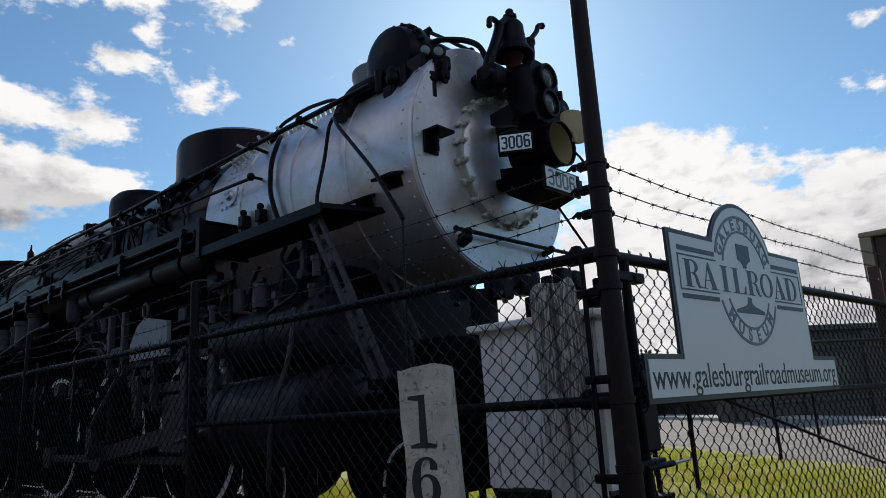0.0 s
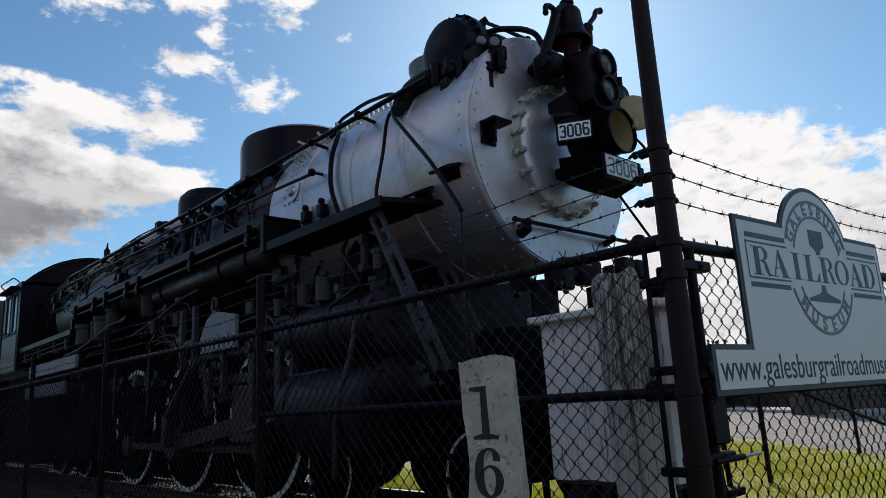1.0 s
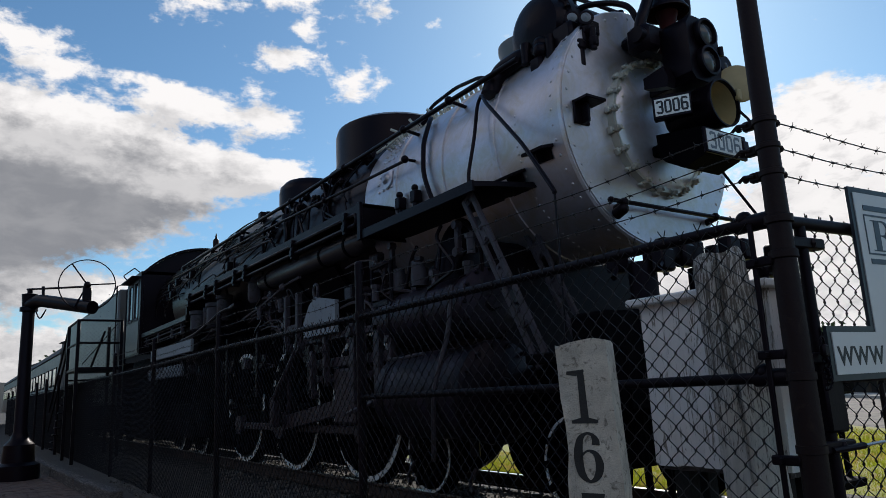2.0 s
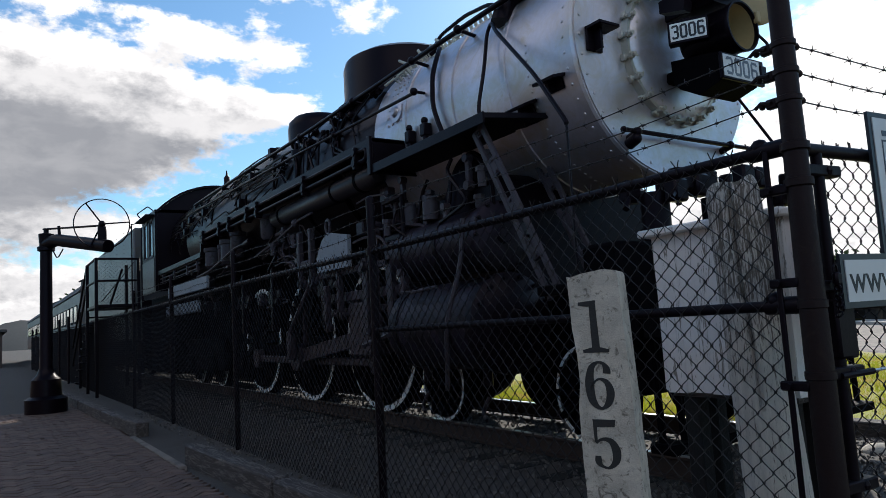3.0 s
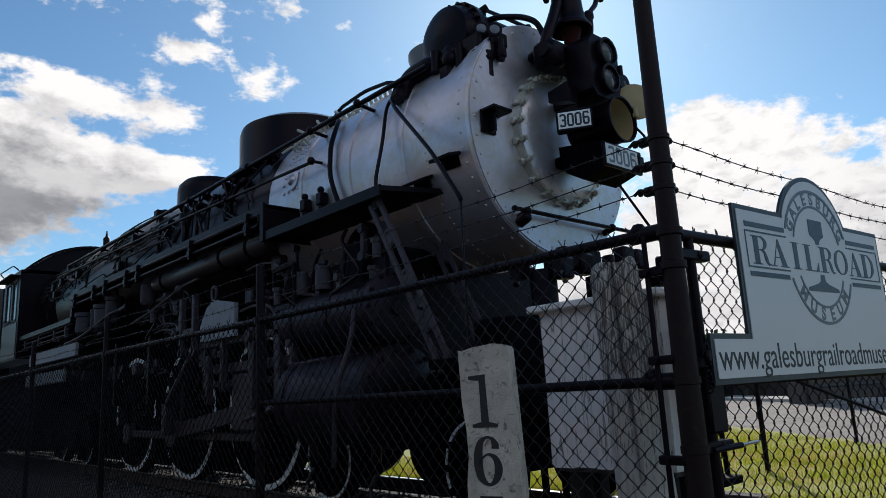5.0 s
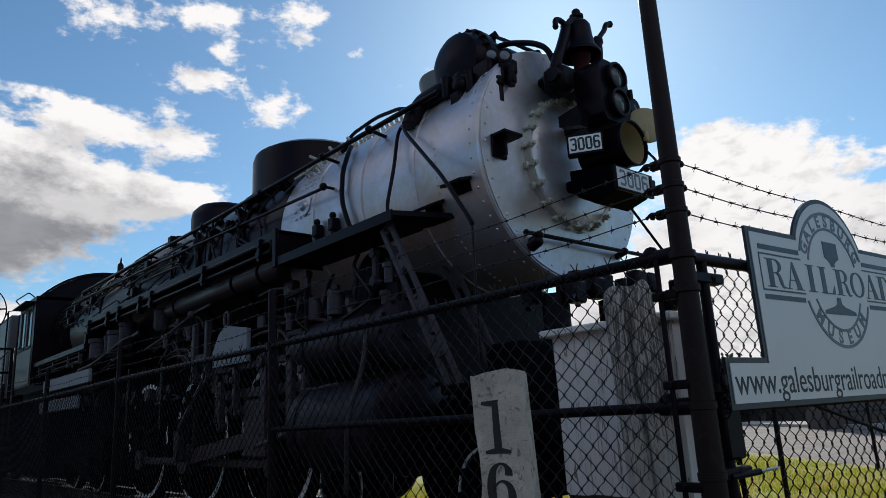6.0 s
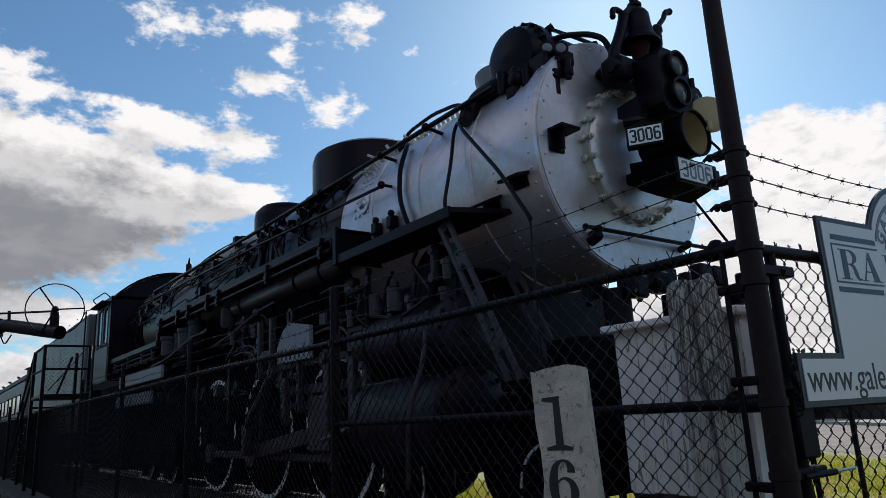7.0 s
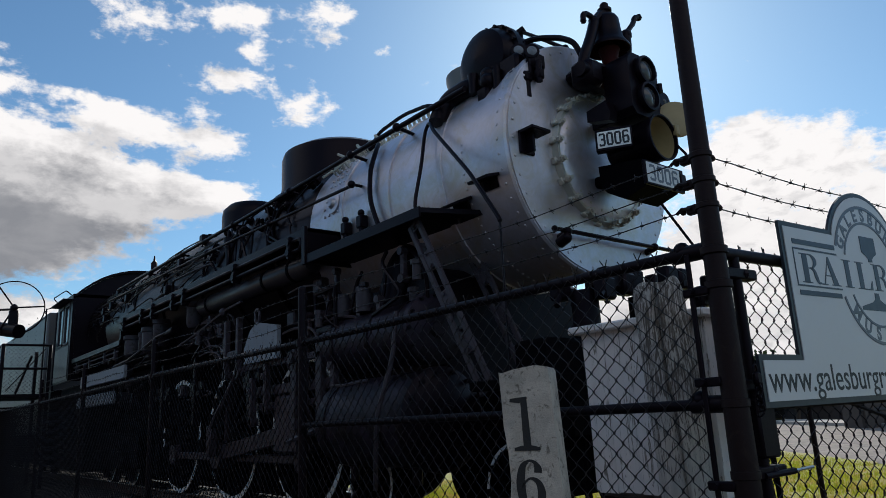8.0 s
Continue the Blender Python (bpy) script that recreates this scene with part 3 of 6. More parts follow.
# front grab bar
s = Shape().tube([(XF + 0.11, 4.26, 2.85), (XF + 0.11, 5.97, 2.842)], 0.02)
for y in (4.42, 5.66):
    s.cyl((XF, y, 2.81), (XF + 0.12, y, 2.84), 0.032, n=10).ball((XF + 0.11, y, 2.845), 0.04)
s.cyl((XF + 0.02, 4.41, 2.76), (XF + 0.1, 4.41, 2.79), 0.05, n=12).ball((XF + 0.1, 4.41, 2.79), 0.05, 10)
s.ball((XF + 0.11, 4.26, 2.85), 0.028, 8)
part("grab_bar", s, M_BLACK, loco, "black front handrail bar")
# headlight with number board
HY, HZ = 5.03, 3.605
light = part("headlight", Shape().lathe([(0.06, -0.52), (0.15, -0.5), (0.196, -0.42), (0.196, -0.06), (0.203, -0.05), (0.209, -0.012), (0.209, 0.0), (0.194, 0.0), (0.19, -0.03), (0.19, -0.345)], (-3.08, HY, HZ), n=40), M_BLACK, loco, "black cylindrical headlight case")
part("reflector", Shape().lathe([(0.0001, -0.335), (0.04, -0.33), (0.11, -0.295), (0.162, -0.2), (0.184, -0.1), (0.188, -0.03), (0.1895, -0.03), (0.1895, -0.34), (0.0001, -0.342)], (-3.08, HY, HZ), n=40), M_REFLECT, light, "tarnished yellow reflector")
part("hinged_cover", Shape().lathe([(0.175, 0.0), (0.175, 0.02), (0.16, 0.026), (0.13, 0.035), (0.0001, 0.04)], (-3.12, 5.31, 3.84), (0.75, -0.64, 0.1), 32).box(-3.1, -3.06, 5.2, 5.26, 3.66, 3.76, 0.01), M_REFLECT, light, "open cream headlight cover")
part("cover_stay", Shape().tube(bend([(-3.08, 5.22, 3.56), (-3.02, 5.26, 3.46), (-3.04, 5.2, 3.36)]), 0.012, 6), M_BLACK, light)
# the number board turns out towards the path
BM = face(-3.339, 4.674, 3.606, (0.847, 0.531, 0), (0, 0, 1))
board = part("number_board", Shape().box(-0.154, 0.154, -0.096, 0.096, -0.09, -0.004, 0.006, BM).box(-0.05, 0.02, 0.096, 0.112, -0.06, -0.02, 0.004, BM).box(-0.09, 0.1, -0.06, 0.06, -0.3, -0.09, 0.01, BM), M_BLACK, light)
part("board_face", Shape().box(-0.136, 0.14, -0.074, 0.074, -0.004, 0.0, 0.002, BM), M_WHITE, board, "white number panel")


def block_digits(text, w, h, m, material, parent, t):
    """Square-cornered numerals drawn with one even stroke, each a part of its own."""
    strokes = {"3": [[(-0.5, 0.36), (-0.38, 0.5), (0.38, 0.5), (0.5, 0.36), (0.5, 0.12), (0.38, 0.02), (-0.2, 0.02)], [(0.38, 0.02), (0.5, -0.1), (0.5, -0.38), (0.38, -0.5), (-0.38, -0.5), (-0.5, -0.36)]],
               "0": [[(-0.38, 0.5), (0.38, 0.5), (0.5, 0.38), (0.5, -0.38), (0.38, -0.5), (-0.38, -0.5), (-0.5, -0.38), (-0.5, 0.38), (-0.38, 0.5)]],
               "6": [[(0.5, 0.36), (0.38, 0.5), (-0.38, 0.5), (-0.5, 0.38), (-0.5, -0.38), (-0.38, -0.5), (0.38, -0.5), (0.5, -0.38), (0.5, -0.08), (0.38, 0.04), (-0.46, 0.04)]]}
    step = w / len(text)
    for i, ch in enumerate(text):
        s, cx = Shape(), -w / 2 + step * (i + 0.5)
        for line in strokes[ch]:
            k = ribbon([(cx + x * step * 0.62, y * h, t) for x, y in line], m, 0.002, 1)
            s.add(k.v, k.f)
        part("numeral", s, material, parent)


block_digits("3006", 0.262, 0.1, BM @ Matrix.Translation((0.002, 0, 0.0)), M_INK, board, 0.018)
SH = Matrix(((1, 0, 0, 0), (0, 0, 1, 4.73), (0, 1, 0, 0), (0, 0, 0, 1)))
shelf = part("headlight_shelf", Shape().prism([(-3.57, 3.43), (-3.12, 3.36), (-3.12, 3.13), (-3.33, 3.07), (-3.5, 3.17), (-3.56, 3.24)], SH, 0.46).box(-3.83, -3.5, 4.85, 5.2, 3.3, 3.4, 0.02), M_BLACK2, loco, "black shelf and box below the headlight")
plate = part("number_plate", Shape().box(-3.12, -3.09, 4.705, 5.26, 3.135, 3.345, 0.006).box(-3.11, -3.07, 5.19, 5.27, 3.16, 3.3, 0.008), M_BLACK, loco)
part("plate_face", Shape().box(-3.09, -3.085, 4.72, 5.19, 3.152, 3.328, 0.002), M_SIGN, plate, "faded pale number panel")
block_digits("3006", 0.43, 0.12, face(-3.0846, 4.955, 3.24, (0, 1, 0), (0, 0, 1)), M_MIDBLUE, plate, 0.022)
# twin signal light
s = Shape()
s.prism([(-0.21, -0.24), (-0.16, -0.30), (0.16, -0.30), (0.21, -0.24), (0.21, 0.2), (0.15, 0.28), (-0.15, 0.28), (-0.21, 0.2)], face(-3.46, AXIS, 4.12, (0, 1, 0), (0, 0, 1)), 0.27)
twin = part("signal_light", s, M_BLACK, loco, "black signal light box with two stacked lenses")
for z in (4.25, 4.0):
    b = part("lens_rim", Shape().lathe([(0.132, 0), (0.136, 0.035), (0.132, 0.055), (0.112, 0.058), (0.1, 0.025)], (-3.19, AXIS, z), n=24), M_BLACK, twin)
    part("lens", Shape().lathe([(0.102, 0.02), (0.08, 0.04), (0.0001, 0.055)], (-3.19, AXIS, z), n=24), M_LENS, b, "clear round lens")
part("latch", Shape().box(-3.2, -3.15, 4.98, 5.16, 4.11, 4.14, 0.006).cyl((-3.15, 5.17, 4.08), (-3.15, 5.17, 4.16), 0.025, n=10), M_BLACK, twin)
part("support", Shape().box(-3.83, -3.44, 4.9, 5.12, 3.86, 3.93, 0.01).prism([(-0.13, -0.03), (0.1, -0.09), (0.12, -0.02), (0.08, 0.1), (-0.13, 0.07)], face(-3.46, 4.77, 3.87, (1, 0, 0), (0, 0, 1)), 0.1), M_BLACK, twin)
marker = part("marker_lamp", Shape().lathe([(0.07, -0.1), (0.085, 0.02), (0.085, 0.05), (0.07, 0.05)], (-3.28, 5.36, 4.08), n=20), M_BLACK, loco, "small black marker lamp")
part("lens", Shape().lathe([(0.07, 0.03), (0.0001, 0.06)], (-3.28, 5.36, 4.08), n=20), M_LENS, marker)
# bell in its yoke
BX, BY, BZ = -3.5, AXIS, 4.6
bell = part("bell", Shape().lathe([(0.0001, 0.32), (0.108, 0.3), (0.124, 0.16), (0.155, 0.07), (0.191, 0.0), (0.195, 0.0), (0.193, 0.02), (0.172, 0.05), (0.145, 0.1), (0.128, 0.2), (0.12, 0.3), (0.1, 0.335), (0.055, 0.355), (0.05, 0.385), (0.066, 0.395), (0.066, 0.42), (0.04, 0.432), (0.04, 0.47), (0.028, 0.485), (0.0001, 0.49)], (BX, BY - 0.02, BZ), (0, 0, 1), 36), M_BLACK, loco, "black bell with a dark red mouth")
part("bell_mouth", Shape().lathe([(0.0001, 0.29), (0.1, 0.27), (0.112, 0.16), (0.14, 0.07), (0.178, 0.004), (0.186, 0.004), (0.15, 0.07), (0.12, 0.16), (0.105, 0.28), (0.0001, 0.31)], (BX, BY - 0.02, BZ), (0, 0, 1), 28), M_BRASSRED, bell, "dark red inside of the bell")
part("bell_stand", Shape().lathe([(0.11, -0.34), (0.1, -0.28), (0.07, -0.2), (0.075, -0.08), (0.1, 0.0), (0.05, 0.06)], (BX, BY - 0.02, BZ), (0, 0, 1), 20), M_BRASSRED, bell, "dark red stand under the bell")
s = Shape()
s.tube(bend([(BX - 0.02, 4.58, 4.3), (BX, 4.62, 4.46), (BX, 4.68, 4.56), (BX, 4.74, 4.68), (BX, 4.8, 4.82)]), 0.05, 10)
s.tube(bend([(BX, 4.8, 4.82), (BX, 4.78, 4.87), (BX, 4.7, 4.88), (BX, 4.65, 4.86), (BX, 4.645, 4.79)]), 0.026, 8)
s.tube([(BX, 4.8, 4.84), (BX, 4.88, 4.92), (BX, 4.96, 4.98)], 0.042, 8)
s.ball((BX, 4.8, 4.84), 0.052).ball((BX, 4.645, 4.79), 0.03, 8)
s.tube(bend([(BX - 0.1, 5.3, 4.4), (BX, 5.27, 4.7), (BX, 5.27, 4.84)]), 0.05, 10).ball((BX, 5.28, 4.85), 0.06)
s.tube(bend([(BX, 5.28, 4.86), (BX, 5.36, 4.96), (BX, 5.42, 5.02), (BX, 5.46, 5.11), (BX, 5.53, 5.13)]), 0.026, 8).ball((BX, 5.53, 5.13), 0.036, 8)
s.box(BX - 0.32, BX + 0.06, BY - 0.34, BY + 0.34, BZ - 0.3, BZ - 0.18, 0.05)
s.box(BX - 0.16, BX + 0.08, 4.55, 4.78, 4.14, 4.4, 0.05).cyl((BX, 4.52, 4.28), (BX, 4.62, 4.28), 0.07, n=12)
part("bell_yoke", s, M_BLACK, bell, "black cast bell yoke")
# feedwater heater across the smokebox top
EX, EZ = -4.42, 4.68
heater = part("feedwater_heater", Shape().lathe([(0.0001, -0.86), (0.2, -0.84), (0.31, -0.78), (0.34, -0.7), (0.34, 0.7), (0.31, 0.78), (0.2, 0.84), (0.0001, 0.86)], (EX, AXIS, EZ), (0, 1, 0), 40), M_BLACK, loco, "black feedwater heater drum across the smokebox top")
part("flange", Shape().lathe([(0.34, -0.66), (0.385, -0.65), (0.385, -0.58), (0.34, -0.57)], (EX, AXIS, EZ), (0, 1, 0), 40), M_BLACK, heater)
for i in range(20):
    a = i * math.pi / 10
    s = Shape().cyl((EX + 0.365 * math.cos(a), AXIS - 0.69, EZ + 0.365 * math.sin(a)), (EX + 0.365 * math.cos(a), AXIS - 0.55, EZ + 0.365 * math.sin(a)), 0.018, n=6)
    part("flange_bolt", s, M_BLACK, heater)
s = Shape().tube(bend([(EX + 0.05, 4.35, EZ - 0.3), (-4.45, 4.12, 4.42), (-4.78, 4.08, 4.38), (-4.82, 4.02, 4.2)]), 0.085, 14)
s.cyl((-4.82, 4.03, 4.22), (-4.83, 4.0, 4.13), 0.11, n=14)
part("feed_pipe", s, M_BLACK, heater, "thick black feed pipe with elbow")
s = Shape().box(EX - 0.16, EX + 0.3, 4.28, 4.5, 4.28, 4.52, 0.03).box(-4.3, -4.12, 4.16, 4.3, 4.1, 4.42, 0.03).cyl((-4.2, 4.2, 4.02), (-4.2, 4.2, 4.5), 0.07, n=12).box(-4.1, -3.95, 4.22, 4.36, 4.28, 4.5, 0.02).cyl((-4.02, 4.24, 4.1), (-4.02, 4.24, 4.35), 0.05, n=10).ball((-4.25, 4.14, 4.42), 0.09).cyl((-4.42, 4.1, 4.3), (-4.42, 4.1, 4.5), 0.05, n=10)
part("check_valves", s, M_BLACK, loco, "black valve cluster beside the heater")
for x, z in ((-3.96, 4.57), (-3.8, 4.49)):
    b = part("class_lamp", Shape().lathe([(0.04, -0.12), (0.07, -0.02), (0.07, 0.03), (0.058, 0.035)], (x, 4.25, z), (0.75, -0.55, 0.05), 18), M_BLACK, loco, "small black lamp with clear lens")
    part("lens", Shape().lathe([(0.058, 0.02), (0.045, 0.035), (0.0001, 0.045)], (x, 4.25, z), (0.75, -0.55, 0.05), 18), M_PLATE, b, "clear ribbed lens")
s = Shape().box(-3.98, -3.8, 4.2, 4.34, 4.22, 4.44, 0.03).box(-4.06, -3.76, 4.22, 4.4, 4.34, 4.5, 0.03).box(-4.1, -3.95, 4.16, 4.3, 4.12, 4.4, 0.03).cyl((-3.87, 4.2, 4.06), (-3.87, 4.2, 4.3), 0.06, n=14).box(-3.93, -3.8, 4.14, 4.25, 4.2, 4.3, 0.02).cyl((-3.76, 4.28, 4.2), (-3.76, 4.28, 4.4), 0.03, n=10).box(-3.8, -3.72, 4.25, 4.32, 4.22, 4.32, 0.015)
part("lamp_bracket", s, M_BLACK, loco, "black bracket and valve under the small lamps")
s = Shape().box(-4.12, -3.88, 4.14, 4.34, 4.3, 4.52, 0.03).cyl((-3.93, 4.16, 4.06), (-3.93, 4.16, 4.32), 0.06, n=14).cyl((-3.93, 4.16, 4.1), (-3.93, 4.16, 4.16), 0.08, n=14).box(-4.02, -3.9, 4.12, 4.24, 4.2, 4.34, 0.02).cyl((-4.12, 4.12, 4.2), (-4.12, 4.12, 4.42), 0.045, n=12).ball((-4.22, 4.1, 4.34), 0.085).box(-4.34, -4.18, 4.04, 4.16, 4.08, 4.3, 0.03)
part("lamp_valve", s, M_BLACK, loco, "black valve body under the small lamps")
s = Shape().tube(bend([(-4.1, 4.22, 4.3), (-4.05, 4.08, 4.18), (-3.95, 4.14, 4.12), (-3.88, 4.24, 4.3)]), 0.009, 6)
part("loop_cable", s, M_BLACK, loco)
part("top_pipe", Shape().tube(bend([(-4.3, 4.4, 4.74), (-4.22, 4.5, 4.83), (-4.06, 4.6, 4.87), (-3.8, 4.65, 4.77), (-3.64, 4.66, 4.65), (-3.6, 4.7, 4.5)]), 0.028, 8), M_BLACK, loco, "black pipe over the smokebox top")
s = Shape().tube([(-4.5, 4.9, 5.26), (-4.2, 4.9, 5.02), (-3.94, 4.9, 4.8)], 0.02, 8).cyl((-4.53, 4.88, 5.24), (-4.47, 4.92, 5.28), 0.042, n=10).ball((-3.94, 4.9, 4.8), 0.04, 8).tube([(-4.5, 4.9, 5.26), (-4.5, 4.9, 4.9)], 0.018, 6)
part("top_pipe", s, M_BLACK, loco, "thin black rod over the smokebox top")
# chimney
part("chimney", Shape().lathe([(0.42, 0.0), (0.36, 0.08), (0.33, 0.25), (0.345, 0.5), (0.37, 0.6), (0.37, 0.65), (0.33, 0.65), (0.31, 0.4)], (-5.3, AXIS, 4.45), (0, 0, 1), 36), M_COACH, loco, "grey painted chimney with flared rim")
# boiler, firebox, domes
boiler = part("boiler", Shape().lathe([(1.1, -16.4), (1.19, -16.35), (1.19, -12.6), (1.13, -9.2), (1.1, -7.32), (1.085, -7.28)], (0, AXIS, TOP), n=64), M_BOILER, loco, "black lagged boiler barrel")
for x in (-8.3, -9.6, -11.0, -12.5, -14.2):
    part("boiler_band", Shape().lathe([(1.19, x - 0.04), (1.205, x - 0.03), (1.205, x + 0.03), (1.19, x + 0.04)] if x < -12 else [(1.12, x - 0.04), (1.155, x - 0.03), (1.155, x + 0.03), (1.12, x + 0.04)], (0, AXIS, TOP), n=64), M_BLACK2, boiler)


def dome(name, x, r, z0, z1, label, crown):
    h = z1 - z0
    return part(name, Shape().lathe([(r * 1.16, 0), (r * 1.04, 0.07), (r, 0.18), (r, h - crown), (r * 0.97, h - crown * 0.6), (r * 0.8, h - crown * 0.22), (r * 0.45, h - 0.03), (0.0001, h)], (x, AXIS, z0), (0, 0, 1), 44), M_BLACK, loco, label)


sand = dome("sand_dome", -8.32, 0.86, 4.4, 5.22, "large black sand dome on the boiler top", 0.22)
part("dome_handle", Shape().tube(bend([(-9.08, 4.6, 5.04), (-9.27, 4.5, 5.06), (-9.32, 4.6, 5.06), (-9.16, 4.75, 5.04)]), 0.016, 6), M_BLACK, sand)
steam = dome("steam_dome", -11.35, 0.56, 4.4, 5.22, "smaller black steam dome on the boiler top", 0.26)
part("dome_handle", Shape().tube(bend([(-11.8, 4.75, 5.08), (-11.92, 4.72, 5.2), (-11.9, 4.8, 5.22), (-11.76, 4.86, 5.12)]), 0.014, 6), M_BLACK, steam)
s = Shape()
for x, h in ((-13.5, 0.35), (-13.9, 0.25), (-15.2, 0.3)):
    s.cyl((x, AXIS, 4.78), (x, AXIS, 4.82 + h * 0.6), 0.09, n=14).cyl((x, AXIS, 4.82 + h * 0.6), (x, AXIS, 4.82 + h), 0.05, n=12)
part("safety_valves", s, M_BLACK, loco, "black safety valves on the boiler top")
part("whistle", Shape().lathe([(0.05, 0), (0.05, 0.1), (0.07, 0.12), (0.07, 0.33), (0.03, 0.38), (0.012, 0.5), (0.0001, 0.5)], (-16.3, 4.75, 4.78), (0, 0, 1), 14), M_BLACK, loco, "black whistle on the firebox top")
# turret covered with cream fittings at the front of the sand dome
rng = random.Random(11)
s = Shape()
for i in range(54):
    x, d = rng.uniform(-7.2, -6.2), rng.uniform(38, 84)
    p = around(x, d, 1.09)
    u = out_of(d)
    k = rng.uniform(0.03, 0.1)
    s.cyl(p, p + u * k, rng.uniform(0.012, 0.032), n=8)
    if i % 3 == 0:
        s.ball(p + u * k, rng.uniform(0.02, 0.035), 8)
    if i % 4 == 0:
        s.tube([p + u * k, p + u * k + Vector((rng.uniform(-.25, .25), -0.04, rng.uniform(-.08, .08)))], 0.018, 6)
part("fitting_cluster", s, M_CREAM, loco, "cream painted cluster of studs and small valves", "stuff")
s = Shape()
for i in range(11):
    s.cyl(around(-6.6 + i * 0.09, 68, 1.08), around(-6.6 + i * 0.09, 68, 1.2), 0.022, n=6)
part("throttle_studs", s, M_CREAM, loco, "row of cream studs on the throttle cover")
# black valves and bent pipes round the foot of the sand dome
rng = random.Random(31)
for i in range(16):
    x, d = rng.uniform(-10.4, -7.3), rng.uniform(16, 42)
    p, u = around(x, d, 1.12), out_of(d)
    k = rng.uniform(0.06, 0.12)
    s = Shape().cyl(p, p + u * k, rng.uniform(0.03, 0.06), n=8).ball(p + u * k, rng.uniform(0.03, 0.055), 8)
    s.tube(bend([p + u * k, p + u * (k + 0.03) + Vector((rng.uniform(-.2, .2), 0, 0)), around(x + rng.uniform(-.5, .5), d - rng.uniform(10, 30), 1.18), around(x + rng.uniform(-.6, .6), d - rng.uniform(25, 45), 1.16)]), rng.choice((0.012, 0.016, 0.022)), 6)
    if i % 3 == 0:
        s.cyl(p + u * k * 0.6 + Vector((-0.09, 0, 0)), p + u * k * 0.6 + Vector((0.09, 0, 0)), 0.028, n=8)
    part("sander_valve", s, M_BLACK, loco, "black valve with a bent pipe on the boiler")
part("throttle_arch", Shape().tube(bend([around(-6.75, 60, 1.1), around(-6.6, 66, 1.26), around(-6.1, 68, 1.3), around(-5.6, 66, 1.24), around(-5.35, 64, 1.1)]), 0.022, 8), M_BLACK, loco, "thin black arched pipe")
# hand rails along the boiler
s = Shape().tube([(-4.35, 3.92, 4.28), (-10.0, 3.9, 4.28), (-15.8, 3.88, 4.33)], 0.027, 10)
for x in (-5.4, -6.3, -7.8, -9.6, -11.8, -13.6):
    s.tube([(x, 3.9, 4.28), (x, 4.12, 4.25)], 0.02, 6).ball((x, 3.9, 4.28), 0.048)
part("boiler_handrail", s, M_BLACK, loco, "long black handrail along the boiler")
s = Shape().tube([(-6.15, 3.82, 3.86), (-9.7, 3.8, 3.98), (-16.0, 3.74, 4.1)], 0.019, 8)
for x in (-6.15, -8.2, -10.4, -12.6):
    s.ball((x, 3.81, 3.87 + (-6.15 - x) * 0.033), 0.045).tube([(x, 3.81, 3.87 + (-6.15 - x) * 0.033), (x, 3.95, 3.87 + (-6.15 - x) * 0.033)], 0.018, 6)
part("reach_rod", s, M_BLACK, loco, "long black reach rod beside the boiler")
# pipes that come down over the smokebox
def over(pairs, r, label, lift=0.05):
    return part("boiler_pipe", Shape().tube(bend([around(x, d, 1.1 + lift) for x, d in pairs]), r, 8), M_BLACK, loco, label)


over([(-6.25, 40), (-6.12, 44), (-6.0, 34), (-5.92, 18), (-5.86, 0), (-5.78, -14), (-5.72, -20)], 0.026, "black pipe wrapped over the smokebox")
s = Shape().tube(bend([(-4.78, 3.66, 3.12), (-4.84, 3.66, 3.26), (-4.86, 3.78, 3.68), (-4.94, 3.9, 4.06), (-4.86, 3.9, 4.14), (-4.69, 3.8, 3.97), (-4.066, 3.66, 3.337), (-3.66, 3.57, 2.83), (-3.652, 3.57, 2.8)]), 0.018, 8)
part("side_grab_rail", s, M_BLACK, loco, "bent black grab rail from walkway to pilot")
part("pilot_rod", Shape().tube([(-3.652, 3.57, 2.82), (-3.654, 3.57, 1.6)], 0.009, 6).ball((-3.652, 3.57, 2.81), 0.02, 8), M_BLACK, loco, "thin upright rod below the grab rail")
for x in (-6.37, -6.05):
    part("drain_valve", Shape().cyl((x, 3.86, 3.2), (x, 3.86, 3.5), 0.03, n=10).box(x - 0.05, x + 0.05, 3.82, 3.92, 3.36, 3.5, 0.012).ball((x, 3.86, 3.53), 0.04), M_BLACK, loco, "small black valve on the walkway")
# walkways
def walkway(x0, x1, z, y0=3.5, y1=4.15):
    s = Shape().box(x0, x1, y0, y1, z - 0.045, z, 0.006)
    s.box(x0, x1, y0 - 0.012, y0 + 0.012, z - 0.09, z + 0.01, 0.004)
    return s


walk1 = part("walkway", walkway(-6.6, -4.55, 3.14).prism([(-4.55, 3.5), (-4.3, 4.15), (-4.3, 4.2), (-4.6, 4.2)], Matrix.Translation((0, 0, 3.095)), 0.045), M_BLACK, loco, "black front walkway plate")
part("riser", Shape().box(-6.64, -6.6, 3.49, 4.2, 3.06, 3.46, 0.006).box(-6.66, -6.58, 3.47, 3.51, 3.04, 3.47, 0.006), M_BLACK, walk1)
part("walkway", walkway(-13.9, -6.6, 3.45), M_BLACK, loco, "black raised walkway plate")
part("walkway", walkway(-18.3, -13.9, 3.03).box(-13.94, -13.88, 3.5, 4.0, 2.98, 3.45), M_BLACK, loco, "black rear walkway plate")
